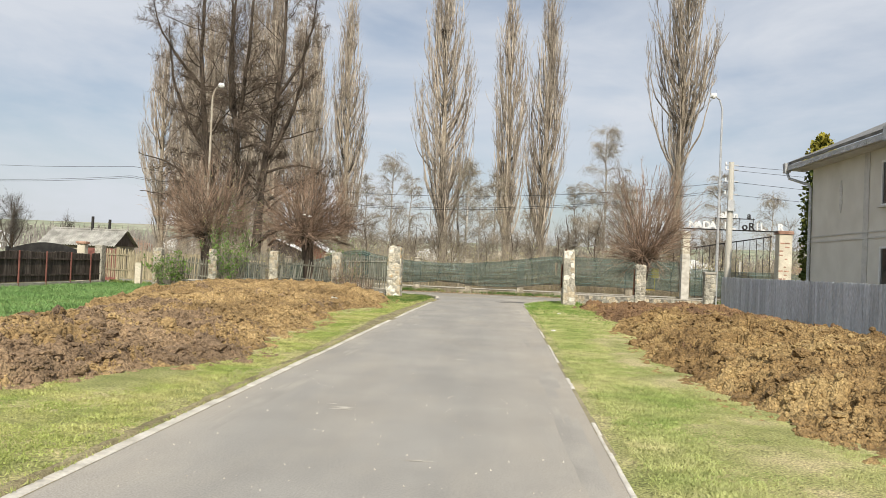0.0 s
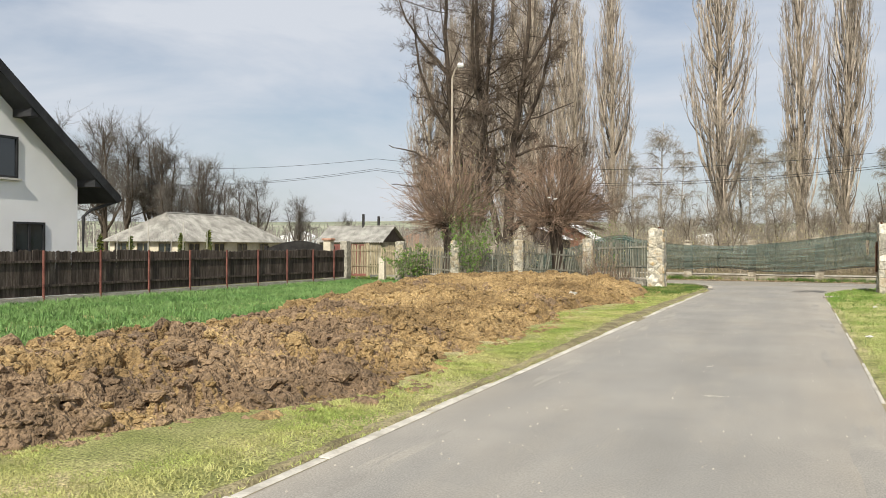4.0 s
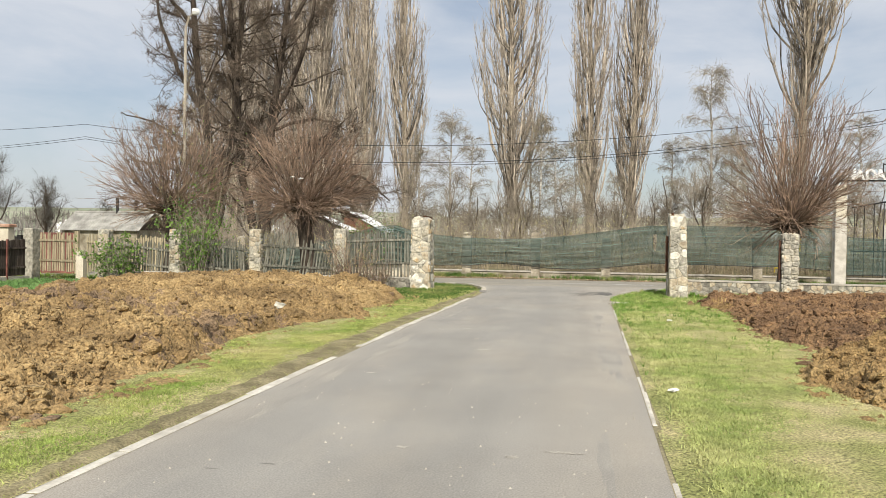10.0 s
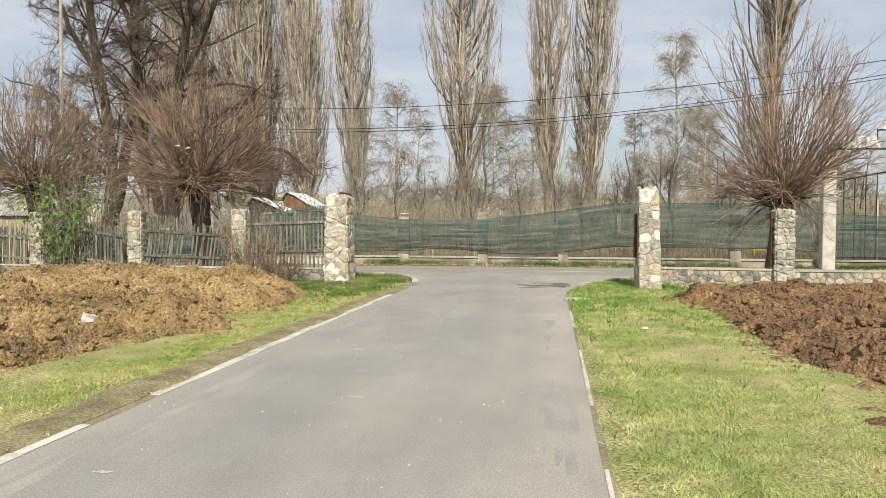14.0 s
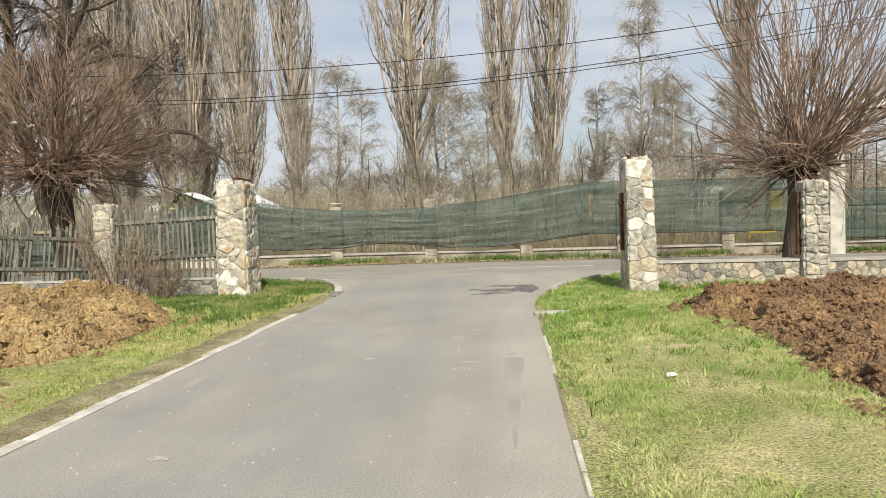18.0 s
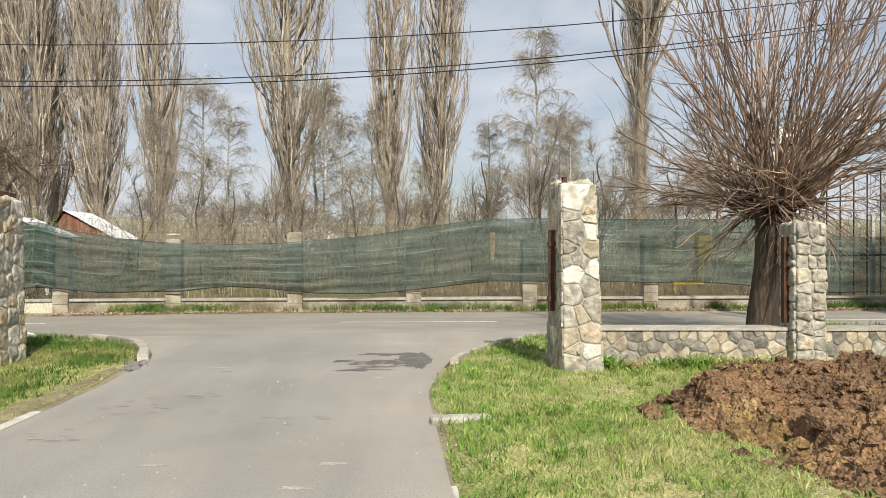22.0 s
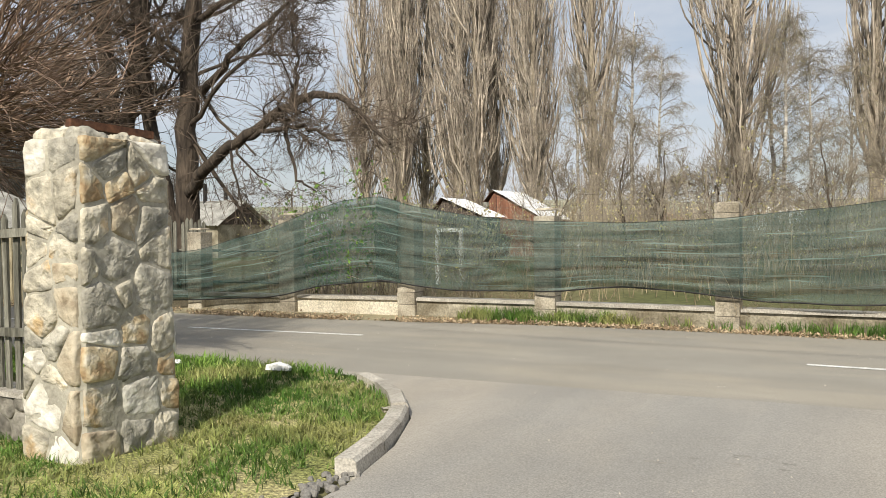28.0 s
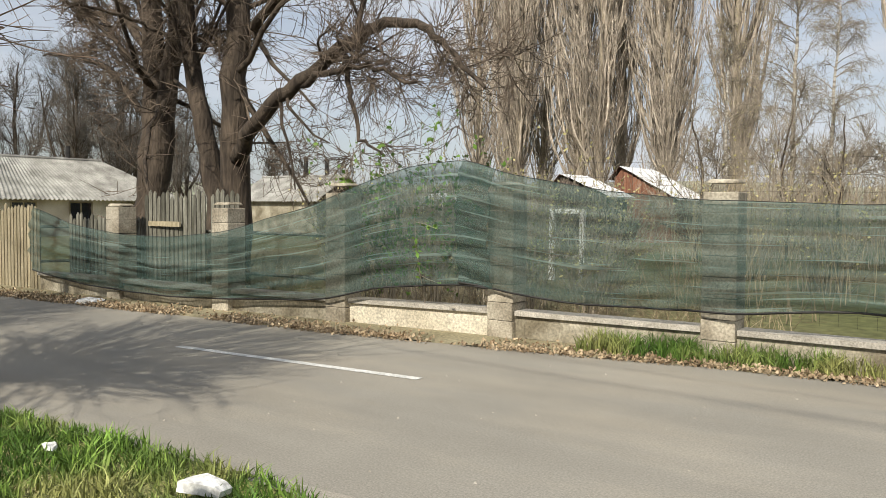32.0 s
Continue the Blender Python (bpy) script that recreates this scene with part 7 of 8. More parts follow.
cottage("farm_house", "long cream farmhouse with grey fibre-cement hipped roof", -45.9, -39.6, 49.5, 62.2, 1.80, 3.85, "plaster_cream", "asbestos", "y", 0.45, 2.8, ((-42.8, 58.0, 0.7),), 60)
fh = bpy.data.objects["farm_house"]
for x in (-44.8, -42.7, -40.7):
    window(fh, (x, 49.5, 1.15), (1, 0, 0), 1.1, 0.85, (0, -1, 0), M["palewood"])
for y in (51.2, 54.0, 56.8, 59.6):
    window(fh, (-39.6, y, 1.15), (0, 1, 0), 1.1, 0.85, (1, 0, 0), M["palewood"])
# young conifers and thin poles in the garden before the farmhouse
for k, (x, h) in enumerate(((-43.2, 2.1), (-40.5, 2.05), (-36.2, 2.15), (-34.0, 2.35))):
    top = thing("young_conifer", "small dark green garden conifer", "tree", (x, 46, 0), "garden conifers")
    n = 420
    zz = rng.uniform(0.1, h, n)
    rr = 0.36 * (1 - zz / h) ** 0.7 * np.sqrt(rng.random(n))
    aa = rng.random(n) * 2 * np.pi
    part("foliage", fast_mesh("foliage", *leaf_quads(np.column_stack([x + rr * np.cos(aa), 46 + rr * np.sin(aa), zz]), 0.16)), M["thuja"], top)
    part("trunk", Geo().tube([(x, 46, 0), (x, 46, h * 0.8)], [0.04, 0.01], 5), M["bark_dark"], top)
for k in range(8):
    x = -43.5 + 1.5 * k + 0.3 * math.sin(k * 4)
    tagged(part("garden_pole", Geo().tube([(x, 44.5, 0), (x + 0.03, 44.5, 2.5 + 0.4 * math.sin(k * 2.3))], [0.03, 0.025], 6), M["pole"]), "thin pale garden pole", "pole", "garden poles")
cottage("barn_shed", "low shed with pale fibre-cement roof and stove pipes", -37.6, -31.6, 65, 69, 1.85, 3.15, "wallplaster", "asbestos", "x", 0.3, 0.0, ((-34.4, 67, 1.1), (-33.0, 67.2, 0.9)), 30)


def lean_to(label, x0, x1, y0, y1, z_high, z_low, wall_mat):
    """A small shed whose one tin slope falls towards +x."""
    top = thing("garden_shed", label, "shed", ((x0 + x1) / 2, (y0 + y1) / 2, 0))
    out = [(x0, -0.05), (x1 - 0.3, -0.05), (x1 - 0.3, z_low - 0.05), (x0 + 0.35, z_high - 0.12), (x0, z_high - 0.6)]
    part("wall", Geo().prism(out, y0 + 0.2, y1 - 0.2, lambda u, v, w: (u, w, v)), M[wall_mat], top)
    for k, x in enumerate(np.arange(x0 + 0.05, x1 - 0.35, 0.22)):
        zt = np.interp(x, [x0, x0 + 0.35, x1], [z_high - 0.6, z_high - 0.14, z_low - 0.1])
        part("board", Geo().box((x, y0 + 0.17, 0.05), (x + 0.2, y0 + 0.197, zt - 0.05)), M[wall_mat], top)
    r = Geo()
    corrugated(r, (x1, y0, z_low), (x1, y1, z_low), (x0 + 0.3, y1, z_high), (x0 + 0.3, y0, z_high), 14, 0.02)
    part("roof", r, M["tin"], top, "bright tin sheet roof", smooth=True)
    e = Geo()
    slab(e, (x0 + 0.3, y0, z_high), (x0 + 0.3, y1, z_high), (x0 - 0.25, y1, z_high - 0.62), (x0 - 0.25, y0, z_high - 0.62), 0.03)
    part("back_slope", e, M["rust"], top)
    return top


lean_to("little red boarded garden shed with bright tin roof", -17.9, -14.7, 70.9, 75.4, 3.55, 1.95, "redshed")
lean_to("low dark garden hut with bright tin roof", -19.0, -16.3, 67.0, 69.8, 3.05, 2.05, "brownwood")

door = thing("shed_door", "dark red boarded door behind the paling gate", "door", (-19.4, 38.5, 0))
part("leaf", Geo().box((-20.4, 38.5, 0), (-18.5, 38.56, 1.55)), M["redpost"], door)
part("frame", Geo().box((-18.5, 38.48, 0), (-18.35, 38.58, 1.62)), M["palewood"], door)
# paling fence of the garden across the street, behind the net
pf = thing("paling_fence", "grey paling fence round a garden across the street", "fence", (-13, 43.5, 0))
for x in np.arange(-19.5, -9.4, 0.105):
    if x > -11.2 or rng.random() < 0.05:
        continue
    h = (1.45 if x < -15.6 else 1.32 if x < -13.4 else 1.70) + rng.uniform(-0.08, 0.06)
    yy = wall_y(x) + (0.0 if x < -15.6 else 0.45)
    w = 0.04
    part("paling", Geo().prism([(-w, 0), (w, 0), (w, h - 0.05), (0, h), (-w, h - 0.05)], 0, 0.02, lambda u, v, t: (x + u, yy + t, v)), M["palewood" if x < -15.6 else "picket"], pf)
for z in (0.5, 1.1):
    pts = [(x, wall_y(x) + (0.03 if x < -15.6 else 0.48), z) for x in (-19.5, -15.7, -15.5, -9.4)]
    part("rail", Geo().tube(pts, 0.025, 4), M["picket"], pf)
part("crossbar", Geo().box((-13.2, wall_y(-13) + 0.40, 1.16), (-12.4, wall_y(-13) + 0.43, 1.24)), M["palewood"], pf, "pale board nailed across")

# white framed window leaning behind the net
wf = thing("window_frame", "old white window frame standing behind the net", "window frame", (-9.5, 50, 0))
for k, x in enumerate((-9.9, -9.2)):
    part("jamb", Geo().box((x - 0.05, 49.95, 0.0), (x + 0.05, 50.05, 1.5)), M["white"], wf)
part("head", Geo().box((-9.85, 49.95, 1.4), (-9.25, 50.05, 1.5)), M["white"], wf)
part("sill", Geo().box((-9.85, 49.95, 0.45), (-9.25, 50.05, 0.55)), M["concrete"], wf)

# tall white painted post in the street wall and gas pipe with yellow box
tp = thing("white_post", "tall chipped white and brick gate post", "post", (9.6, 42.5, 0))
part("shaft", Geo().bevel_box((9.40, 42.3, 0), (9.80, 42.7, 2.55), 0.02), M["edging"], tp)
part("head", Geo().bevel_box((9.41, 42.31, 2.55), (9.79, 42.69, 3.7), 0.02), M["plaster_cream"], tp)
gp = thing("gas_pipe", "yellow gas riser pipe with meter box", "pipe", (7.9, 43.1, 0))
part("pipe", Geo().tube([(7.5, 43.05, 0.45), (7.5, 43.05, 0.62), (8.2, 43.05, 0.62), (8.2, 43.05, 1.3)], 0.03, 7), M["yellow"], gp)
part("meter_box", Geo().bevel_box((8.05, 43.0, 1.25), (8.4, 43.2, 1.75), 0.02), M["yellow"], gp)


def street_lamp(x, y, h, reach, label, material="lamp_pole", r=0.06):
    """A curved street lamp."""
    top = thing("street_lamp", label, "street lamp", (x, y, 0), "street lamps")
    part("pole", Geo().tube([(x, y, 0), (x, y, h * 0.5), (x, y, h - 0.5), (x + reach * 0.3, y, h - 0.1), (x + reach * 0.75, y - 0.1, h)], np.array([1.3, 1.0, 0.75, 0.6, 0.5]) * r, 8), M[material], top)
    part("lamp_head", Geo().tube([(x + reach * 0.7, y - 0.1, h + 0.0), (x + reach * 0.85, y - 0.12, h + 0.04), (x + reach * 1.2, y - 0.15, h + 0.02), (x + reach * 1.35, y - 0.15, h - 0.02)], [0.05, 0.13, 0.12, 0.03], 8), M["white"], top, "pale lamp head")
    return top


street_lamp(-14.1, 38.5, 9.62, 0.45, "tall rusty street lamp with a pale head")
street_lamp(9.35, 35.5, 9.15, -0.42, "tall grey street lamp with a curved arm", "gutter", 0.055)
up = thing("utility_pole", "pale concrete utility pole with cable brackets", "utility pole", (9.85, 35.6, 0))
part("pole", Geo().tube([(9.85, 35.6, 0), (9.85, 35.6, 6.4)], [0.15, 0.11], 10), M["pole"], up)
for z in (6.25, 6.05, 5.55, 5.0):
    part("bracket", Geo().box((9.6, 35.56, z), (10.15, 35.64, z + 0.04)), M["gutter"], up)
    part("insulator", Geo().tube([(9.62, 35.6, z + 0.04), (9.62, 35.6, z + 0.16)], [0.035, 0.025], 7), M["white"], up)
part("meter_box", Geo().bevel_box((9.70, 35.40, 4.3), (9.98, 35.50, 4.75), 0.01), M["gutter"], up)


def cable(p, q, sag, r=0.008, label="thin black overhead cable"):
    t = np.linspace(0, 1, 22)[:, None]
    pts = np.array(p)[None] * (1 - t) + np.array(q)[None] * t
    pts[:, 2] -= sag * 4 * (t * (1 - t))[:, 0]
    return tagged(part("overhead_cable", Geo().tube(pts, r, 4, False), M["wire"]), label, "cable", "overhead cables")


cable((9.85, 35.6, 5.55), (-17.5, 37.6, 5.5), 0.98)
cable((-17.5, 37.6, 5.5), (-36, 42.5, 6.2), 0.25)
for z in (5.25, 5.17):
    cable((9.85, 35.6, z), (-17.5, 37.6, z - 0.2), 1.15)
    cable((-17.5, 37.6, z - 0.2), (-36, 43, z), 0.3)
cable((-36, 42.5, 6.2), (-90, 50, 6.6), 0.5)
cable((-36, 43, 5.2), (-90, 51, 5.9), 0.6)
for k, (z, z2) in enumerate(((6.25, 6.6), (6.05, 6.2), (5.55, 5.4), (5.0, 5.1))):
    cable((9.9, 35.6, z), (44, 38 + k, z2), 0.5)
# restaurant sign letters on a frame
sg = thing("gate_sign", "row of big white sign letters on a metal beam, some missing", "sign", (11.8, 42.3, 0))
part("beam", Geo().box((9.4, 42.28, 3.83), (14.6, 42.36, 3.89)), M["black"], sg)
for x in (11.0, 12.2, 12.9):
    part("strut", Geo().box((x, 42.38, 3.84), (x + 0.03, 42.41, 4.5)), M["black"], sg)


def lettering(text, size, x, z, material, label):
    """Solid letters standing on the sign's frame."""
    fc = bpy.data.curves.new("word", "FONT")
    fc.body, fc.size, fc.extrude, fc.offset = text, size, 0.03, 0.012
    fo = new("word", fc)
    me = bpy.data.meshes.new_from_object(fo.evaluated_get(bpy.context.evaluated_depsgraph_get()))
    bpy.data.objects.remove(fo)
    me.materials.clear()
    return part("word" if len(text) > 1 else "letter", me, M[material], sg, label, at=pose(x, 42.26, z, 90, 0, 0))


lettering("caban", 0.46, 11.05, 4.48, "white", "white lettering of the upper word")
lettering("a", 0.46, 12.56, 4.48, "black", "dark last letter of the upper word")
part("rail", Geo().box((11.0, 42.28, 4.43), (12.95, 42.36, 4.47)), M["black"], sg)
for text, x, mt in (("N", 9.66, "white"), ("A", 10.0, "white"), ("D", 10.36, "white"), ("A", 10.70, "white"), ("F", 11.43, "white"), ("L", 11.74, "white"), ("o", 12.32, "black"), ("R", 12.64, "black"), ("I", 13.02, "white"), ("L", 13.22, "white"), ("R", 14.08, "white")):
    lettering(text, 0.52, x, 3.90, mt, "white sign letter" if mt == "white" else "letter with its white face lost")

# iron gate and brick pier near the pole
pier = thing("brick_pier", "ragged brick and plaster gate pier", "pier", (14.5, 42.4, 0))
part("shaft", Geo().bevel_box((14.15, 42.1, 0), (14.8, 42.75, 3.75), 0.03), M["plaster_cream"], pier)
r_pier = np.random.default_rng(88)
for k in range(34):
    z = 0.25 + (k // 2) * 0.2 + r_pier.uniform(-0.01, 0.01)
    x = 14.14 + (k % 2) * 0.26 + r_pier.uniform(-0.01, 0.05)
    if r_pier.random() < 0.55:
        part("brick", Geo().bevel_box((x, 42.088, z), (x + r_pier.uniform(0.10, 0.24), 42.11, z + 0.07), 0.006), M["brick"], pier)
part("cap", Geo().bevel_box((14.1, 42.05, 3.75), (14.85, 42.8, 3.92), 0.03), M["brick"], pier)
ig = thing("iron_gate", "tall dark iron bar gate with sloping top rail", "gate", (12, 43.15, 0))
part("top_rail", Geo().tube([(10.2, 43.15, 2.92), (14.1, 43.15, 3.65)], 0.035, 6), M["black"], ig)
part("low_rail", Geo().tube([(10.2, 43.15, 1.3), (14.1, 43.15, 1.3)], 0.03, 6), M["black"], ig)
for x in np.arange(10.3, 14.1, 0.34):
    part("bar", Geo().tube([(x, 43.15, 0.1), (x, 43.15, 2.92 + (x - 10.2) * 0.187)], 0.018, 5), M["black"], ig)
for x in (11.4, 12.6):
    part("post", Geo().box((x - 0.04, 43.3, 0), (x + 0.04, 43.38, 2.3)), M["pole"], ig)

shrub("budding_shrub", "yellow-green budding bush behind the iron gate", 12.3, 45.0, 1.5, 3.0, 70, 900, 0.06, 481, "twig_grey", "catkin")
shrub("budding_shrub", "yellow-green budding bush behind the iron gate", 10.9, 46.5, 1.3, 2.8, 60, 800, 0.06, 482, "twig_grey", "catkin")
# far woods and village roofs under the hills
for k in range(16):
    x, y = -180 + k * 26 + rng.uniform(-8, 8), rng.uniform(230, 300)
    z = float(far_height(np.array(x), np.array(y)))
    g = Geo()
    w, h = rng.uniform(8, 16), rng.uniform(3, 5)
    g.prism([(-w / 2, -1), (w / 2, -1), (w / 2, h), (0, h + 2.5), (-w / 2, h)], y, y + 9, lambda u, v, t: (x + u, t, z + v))
    tagged(part("far_house", g, M["tin" if k % 3 == 0 else "plaster_cream" if k % 3 == 1 else "brick"]), "far village house below the hills", "house", "far village houses")
nf = 5200
fx, fy = rng.uniform(-420, 420, nf), rng.uniform(210, 520, nf)
fz = far_height(fx, fy)
ok = vnoise(fx, fy, 0.012, 8) > 0.45
fx, fy, fz = fx[ok], fy[ok], fz[ok]
v, f, fp = rods(np.column_stack([fx, fy, fz]), np.column_stack([rng.normal(0, 0.1, (len(fx), 2)), np.ones(len(fx))]), rng.uniform(4, 9, len(fx)), 0.3, 2, None, 0.06, 3, 0.3)
i, p, q = along(fp, len(fx) * 3, 0.2)
v2, f2, _ = rods(p, rng.normal(0, 1, (len(p), 3)) + np.array([0, 0, 0.8]), rng.uniform(1.5, 3.5, len(p)), 0.14, 1, None, 0.1)
tagged(part("far_wood", fast_mesh("far_wood", *join_arrays((v, f), (v2, f2))), M["farwood"]), "hazy bare woods below the far hills", "woods", kind="stuff")

# ---- grass, litter and small things ----


def blades(name, label, n, box, inside, height, material, width=0.006, seed=1, lean=0.45, dens=None, base=0.02, group="", clump=0.022, turf=False):
    """Grass blades over a patch, each a bent strip; on short turf each a plain narrow spike."""
    global rng
    rng = np.random.default_rng(seed)
    x0, x1, y0, y1 = box
    # blades grow in small tufts with gaps between them
    per = 9
    tx, ty = np.repeat(rng.uniform(x0, x1, n // per), per), np.repeat(rng.uniform(y0, y1, n // per), per)
    n = len(tx)
    x, y = tx + rng.normal(0, clump, n), ty + rng.normal(0, clump, n)
    ok = inside(x, y) > 0.0
    if dens is not None:
        ok &= np.repeat(rng.random(n // per), per) * 0.7 + 0.3 * rng.random(n) < dens(x, y)
    x, y = x[ok], y[ok]
    n = len(x)
    tuft = 0.55 + 0.45 * vnoise(x + 0.6 * y, y - 0.6 * x, 1.1, seed) + 0.45 * vnoise(x - 0.4 * y, y + 0.4 * x, 3.1, seed + 3)
    h = rng.uniform(*height, n) * tuft
    a, b = rng.random(n) * 2 * np.pi, rng.random(n) * 2 * np.pi
    ln = np.abs(rng.normal(0, lean, n))
    w = width * rng.uniform(0.7, 1.5, n)
    base_p = np.column_stack([x, y, np.full(n, base)])
    side = np.column_stack([np.cos(a), np.sin(a), np.zeros(n)]) * w[:, None]
    tilt = np.column_stack([np.cos(b) * ln, np.sin(b) * ln, np.ones(n)])
    mid = base_p + tilt * (h * 0.55)[:, None]
    tip = mid + np.column_stack([np.cos(b) * ln * 2.0, np.sin(b) * ln * 2.0, np.ones(n) * 0.75]) * (h * 0.5)[:, None]
    v = np.stack([base_p - side, base_p + side, mid + side * 0.8, mid - side * 0.8, tip], 1).reshape(-1, 3)
    if turf:
        v = np.stack([base_p - side, base_p + side, mid + (tip - mid) * 0.6], 1).reshape(-1, 3)
        return tagged(part(name, fast_mesh(name, v, np.arange(n * 3).reshape(n, 3)), material), label, "grass", group, "stuff")
    k = np.arange(n)[:, None] * 5
    f = np.concatenate([k + np.array([[0, 1, 2]]), k + np.array([[0, 2, 3]]), k + np.array([[3, 2, 4]])])
    return tagged(part(name, fast_mesh(name, v, f), material), label, "grass", group, "stuff")


def off_heap(side):
    front, back = (HEAP_LF, HEAP_LB) if side < 0 else (HEAP_RF, HEAP_RB)

    def d(x, y):
        f = np.interp(y, *np.array(front).T, left=-99 * side * -1 if side < 0 else 99, right=-99 if side < 0 else 99)
        b = np.interp(y, *np.array(back).T)
        return np.where((y > front[0][0]) & (y < front[-1][0]), np.maximum((x - f) if side < 0 else (f - x), (b - x) if side < 0 else (x - b)), 1.0)
    return d


dl, dr = off_heap(-1), off_heap(1)
edge_thin = lambda x, y: np.clip((np.interp(y, *np.array(LANE_L).T) - 0.10 - np.interp(y, [3, 12, 15, 18, 22, 26, 30, 34], [0.02, 0.03, 0.08, 0.18, 0.22, 0.20, 0.15, 0.05]) - x) / 0.6 + 0.5 * vnoise(x, y, 2.2, 71) - 0.2, np.interp(y, [10, 16, 31, 34], [0.34, 0.18, 0.18, 0.3]), 1) * (0.65 + 0.35 * vnoise(x, y, 0.9, 61))
blades("grass_verge", "short patchy grass between lane and soil heap", 900000, (-6.5, -2.4, 2, 34.2), lambda x, y: np.minimum(left_in(x, y), dl(x, y) + 0.1), (0.014, 0.040), M["blade"], 0.0042, 11, 0.9, edge_thin, clump=0.03, turf=True)
blades("grass_verge", "dry yellow-green grass beside the lane", 1250000, (0.9, 6, 2, 34), lambda x, y: np.minimum(right_in(x, y), dr(x, y) + 0.1), (0.014, 0.040), M["blade_dry"], 0.0042, 12, 0.9, clump=0.03, turf=True, dens=lambda x, y: np.clip((x - np.interp(y, *np.array(LANE_R).T) - 0.08) / 0.3, 0.1, 1) * (0.72 + 0.28 * vnoise(x, y, 0.8, 62)))
blades("grass_corner", "lush green grass round the gate pillar", 210000, (-9, -2.4, 26, 37.7), lambda x, y: np.minimum(left_in(x, y), dl(x, y)), (0.025, 0.095), M["blade_deep"], 0.0042, 13, 0.6, lambda x, y: np.where((x > -4.63) & (x < -3.98) & (y > 34.1) & (y < 35.2), 0, 0.30 + 0.8 * vnoise(x, y, 1.1, 63)) * np.interp(y, [26, 30, 33], [0.1, 0.3, 1.0]) * np.clip((np.interp(y, *np.array(LANE_L).T) - 0.1 - x) / 0.7, 0.1, 1))
blades("grass_corner", "lush green grass round the gate pillar", 230000, (1.1, 8, 12, 38.2), lambda x, y: np.minimum(right_in(x, y), dr(x, y)), (0.03, 0.10), M["blade_lush"], 0.0040, 14, 0.65, lambda x, y: np.where((x > 2.6) & (x < 3.25) & (y > 33.3) & (y < 34.35), 0, 0.25 + 0.8 * vnoise(x, y, 1.1, 64)) * np.interp(y, [12, 18, 24, 28, 32], [0.02, 0.08, 0.28, 0.5, 1.0]))
blades("sown_field", "bright green young cereal in the field", 150000, (-16.6, -7.6, 4, 33.8), lambda x, y: np.minimum(dl(x, y), x + 16.7), (0.06, 0.15), M["blade_field"], 0.008, 15, 0.45, lambda x, y: 0.6 + 0.4 * vnoise(x, y, 0.6, 65), 0.03)
blades("wall_grass", "green grass tufts along the street wall", 22000, (-5.5, 14, 42.3, 42.85), lambda x, y: y - np.interp(x, *np.array(FAR_EDGE).T) - 0.02, (0.08, 0.24), M["blade_deep"], 0.006, 16, 0.4, lambda x, y: np.clip(vnoise(x, y * 0, 0.8, 66) * 2.2 - 0.55, 0, 1), 0.02)
blades("fence_grass", "dry and green grass along the fence foot", 12000, (8.2, 9.0, 8, 33.5), lambda x, y: x - 8.0, (0.08, 0.30), M["straw"], 0.005, 17, 0.4)
blades("street_edge_grass", "green grass on the street's near side", 16000, (3.6, 14, 36.2, 38.3), lambda x, y: np.minimum(right_in(x, y), 1), (0.05, 0.16), M["blade_lush"], 0.005, 18, 0.45, lambda x, y: 0.3 + 0.7 * vnoise(x, y, 1.0, 67))
blades("street_edge_grass", "green grass on the street's near side", 16000, (-20, -4.5, 35, 37.7), lambda x, y: np.minimum(left_in(x, y), 1), (0.05, 0.16), M["blade_lush"], 0.005, 19, 0.45)

blades("straw_tuft", "yellow straw heaped at the foot of the low wall", 900, (3.5, 4.7, 33.2, 33.7), lambda x, y: x - 3.3, (0.06, 0.16), M["straw_yellow"], 0.007, 20, 1.1, lambda x, y: np.clip(vnoise(x, y, 2.2, 69) * 2.4 - 0.7, 0, 1))
blades("wall_grass", "green grass tufts at the foot of the low wall", 2600, (3.3, 5.7, 33.35, 33.78), lambda x, y: x - 3.25, (0.07, 0.20), M["blade_lush"], 0.009, 21, 0.6, lambda x, y: np.clip(vnoise(x, y, 1.6, 70) * 2 - 0.4, 0, 1))
rng = np.random.default_rng(91)
n = 26000
lx = rng.uniform(-18, 14, n)
ly = np.interp(lx, *np.array(FAR_EDGE).T) + np.abs(rng.normal(0, 0.26, n)) - 0.10
keep = vnoise(lx, ly, 1.3, 72) > rng.uniform(0.15, 0.6, n)
lx, ly = lx[keep], ly[keep]
part("leaf_litter", fast_mesh("leaf_litter", *leaf_quads(np.column_stack([lx, ly, rng.uniform(0.012, 0.045, len(lx))]), 0.042)), M["litter"])
tagged(bpy.data.objects["leaf_litter"], "dry brown leaves drifted along the wall", "leaf litter", kind="stuff")
n = 900
gx, gy = rng.uniform(-2.6, 1.1, n), rng.uniform(3, 42, n)
gx = np.where(gy > 36.5, rng.uniform(-8, 6, n), gx)
s = rng.uniform(0.004, 0.012, n)
tet = np.array([(1, 0, -0.3), (-0.6, 0.9, -0.3), (-0.6, -0.9, -0.3), (0, 0, 0.9)])
v = (tet[None] * s[:, None, None] + np.column_stack([gx, gy, s * 0.3])[:, None]).reshape(-1, 3)
f = (np.array([(0, 1, 2), (0, 3, 1), (1, 3, 2), (2, 3, 0)])[None] + (np.arange(n) * 4)[:, None, None]).reshape(-1, 3)
tagged(part("gravel", fast_mesh("gravel", v, f), M["concrete"]), "loose pale grit on the asphalt", "gravel", kind="stuff")


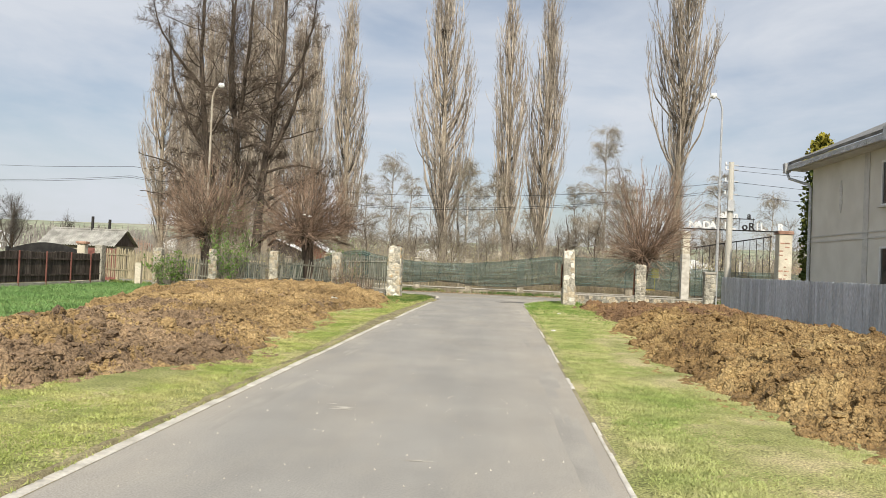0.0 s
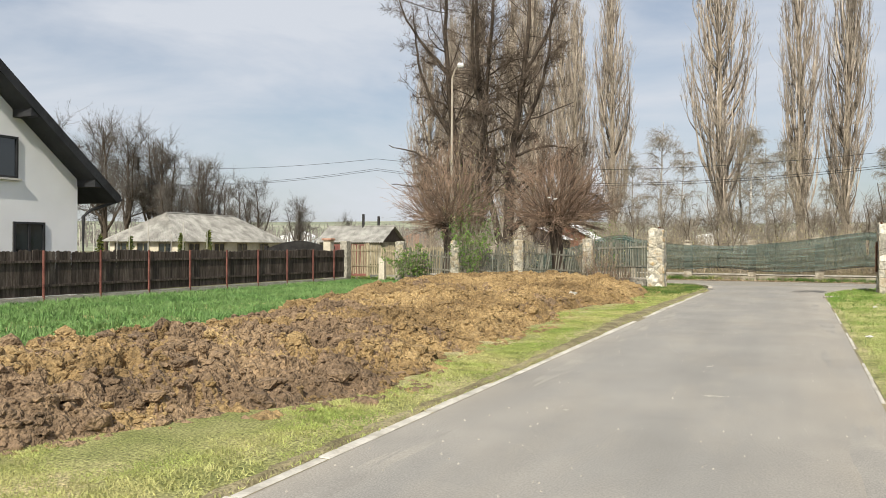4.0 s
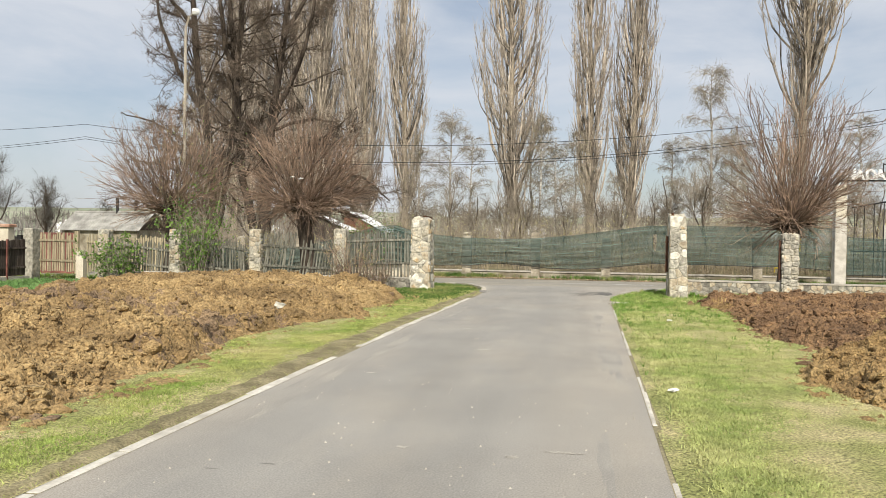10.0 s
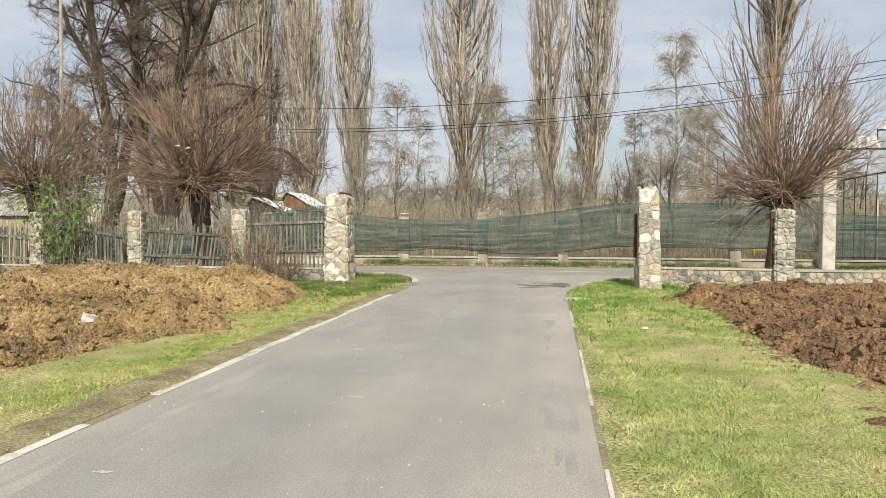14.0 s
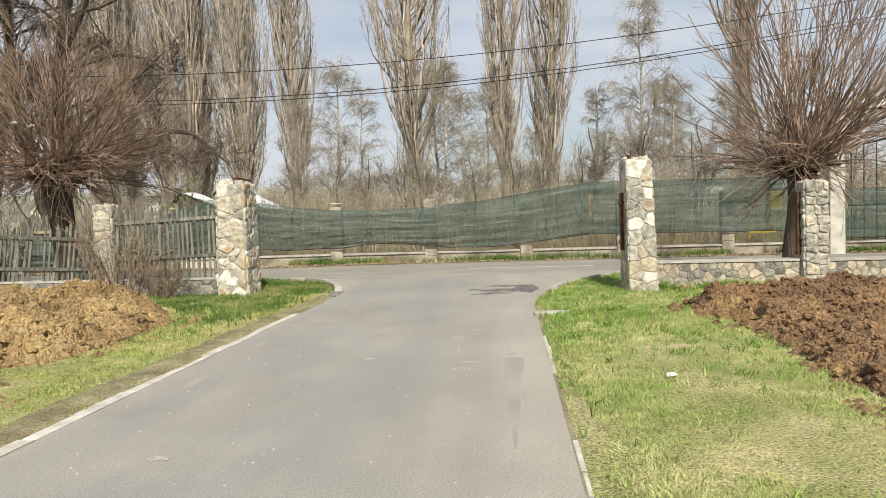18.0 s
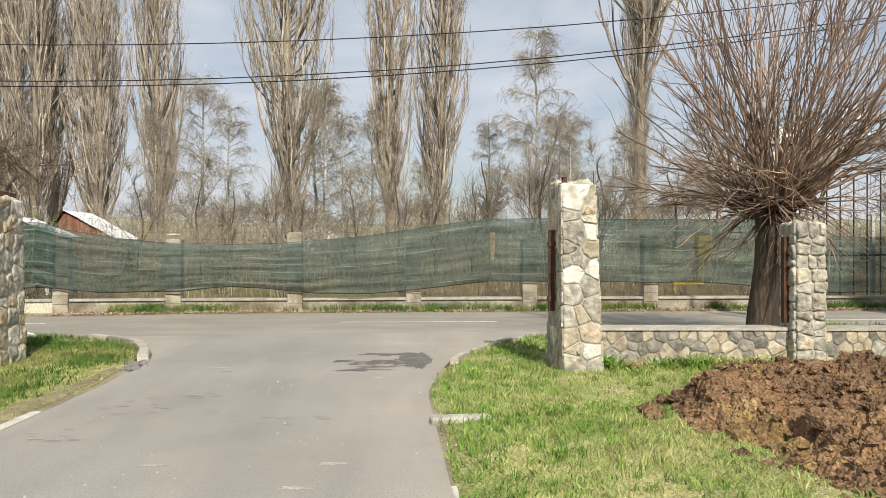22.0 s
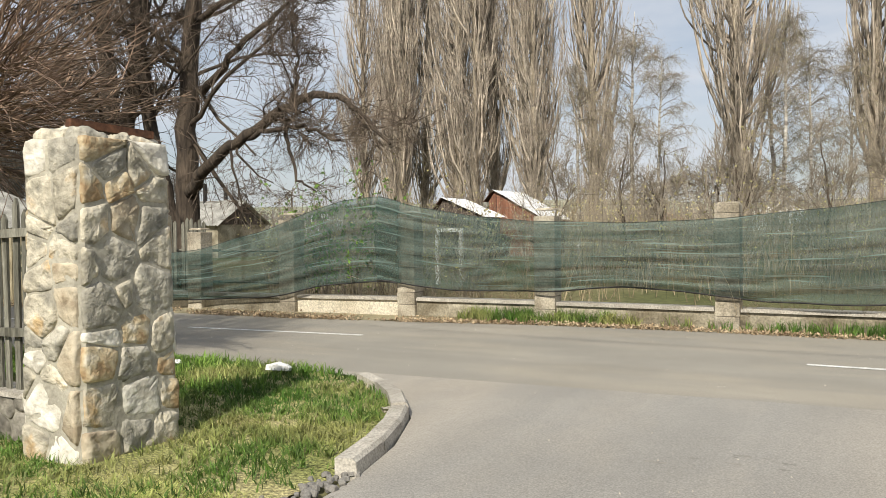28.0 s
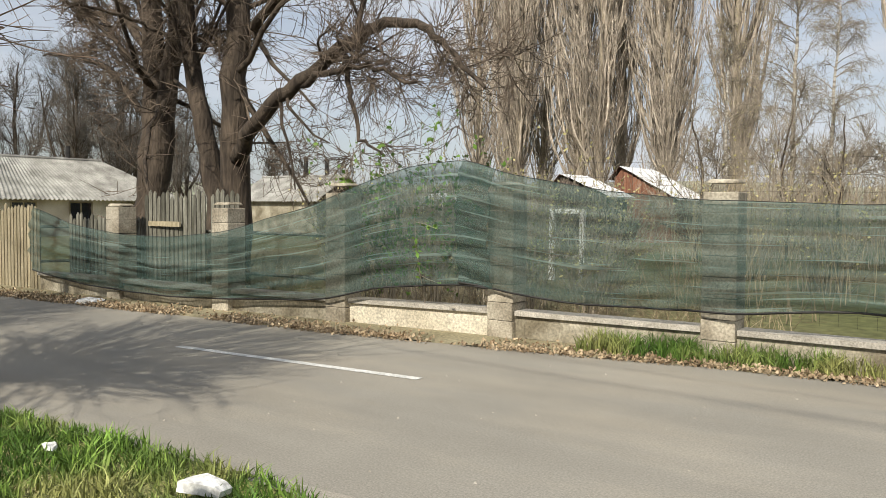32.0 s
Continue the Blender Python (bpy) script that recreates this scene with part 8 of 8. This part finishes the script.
def crumple(name, x, y, sx, sy, sz, label, category, seed, z=0.03, material="paper"):
    """A crumpled scrap: a folded sheet with thickness."""
    r = np.random.default_rng(seed)
    bm = bmesh.new()
    bmesh.ops.create_icosphere(bm, subdivisions=2, radius=1)
    for q in bm.verts:
        k = 1 + r.normal(0, 0.16)
        q.co = Vector((q.co.x * sx * k, q.co.y * sy * k, max(q.co.z, -0.4) * sz * k))
    me = bpy.data.meshes.new(name)
    bm.to_mesh(me)
    bm.free()
    me.materials.append(M[material])
    ob = new(name, me)
    ob.matrix_basis = pose(x, y, z + sz * 0.35, 0, 0, r.uniform(0, 180))
    return tagged(ob, label, category)


crumple("plastic_scrap", -8.22, 33.95, 0.13, 0.05, 0.022, "white plastic scrap snagged in the shoots of a pollarded tree", "litter", 55, 3.31)
crumple("paper_scrap", 1.36, 19.05, 0.075, 0.035, 0.02, "crumpled white paper scrap in the grass", "litter", 1, 0.05)
foam = Geo()
foam.prism([(-0.12, 0.0), (0.115, 0.0), (0.125, 0.03), (0.09, 0.06), (-0.02, 0.068), (-0.11, 0.055)], -0.06, 0.06, lambda u, v, w: (-5.03 + u * 0.94 - w * 0.34, 37.30 + u * 0.34 + w * (0.94 - 0.25 * u), 0.06 + v + 0.012 * math.sin(u * 23 + w * 40)))
tagged(part("foam_block", foam, M["paper"]), "broken white foam block in the grass", "litter")
crumple("paper_scrap", -6.37, 37.24, 0.07, 0.04, 0.03, "small white paper scrap in the grass", "litter", 3, 0.05)
crumple("foam_block", -13.1, 41.5, 0.22, 0.10, 0.06, "white foam scrap at the wall's foot", "litter", 4, 0.02)
crumple("paper_scrap", 2.05, 26.5, 0.06, 0.04, 0.02, "small white paper scrap in the grass", "litter", 5, 0.05)
crumple("stone_lump", -4.9, 24.5, 0.12, 0.10, 0.10, "pale stone lump in the soil", "stone", 6, float(heap_height(np.array([-4.9]), np.array([24.5]), HEAP_LF, HEAP_LB, 0.45, 3, -1)[0][0]) - 0.02, "stone_grey")
crumple("paper_scrap", 5.0, 24.6, 0.05, 0.05, 0.03, "small white scrap on the soil", "litter", 7, float(heap_height(np.array([5.0]), np.array([24.6]), HEAP_RF, HEAP_RB, 0.50, 41, 1)[0][0]))
crumple("paper_scrap", -8.9, 33.7, 0.13, 0.08, 0.06, "crumpled white plastic bag at the foot of the fence", "litter", 10, 0.25)
crumple("pebble", -3.05, 36.2, 0.06, 0.05, 0.035, "rounded stone lying in the grass", "stone", 8, 0.05, "stone")
crumple("plastic_scrap", -8.05, 34.2, 0.13, 0.03, 0.035, "white plastic scrap caught in bare pollard shoots", "litter", 9, 3.27)
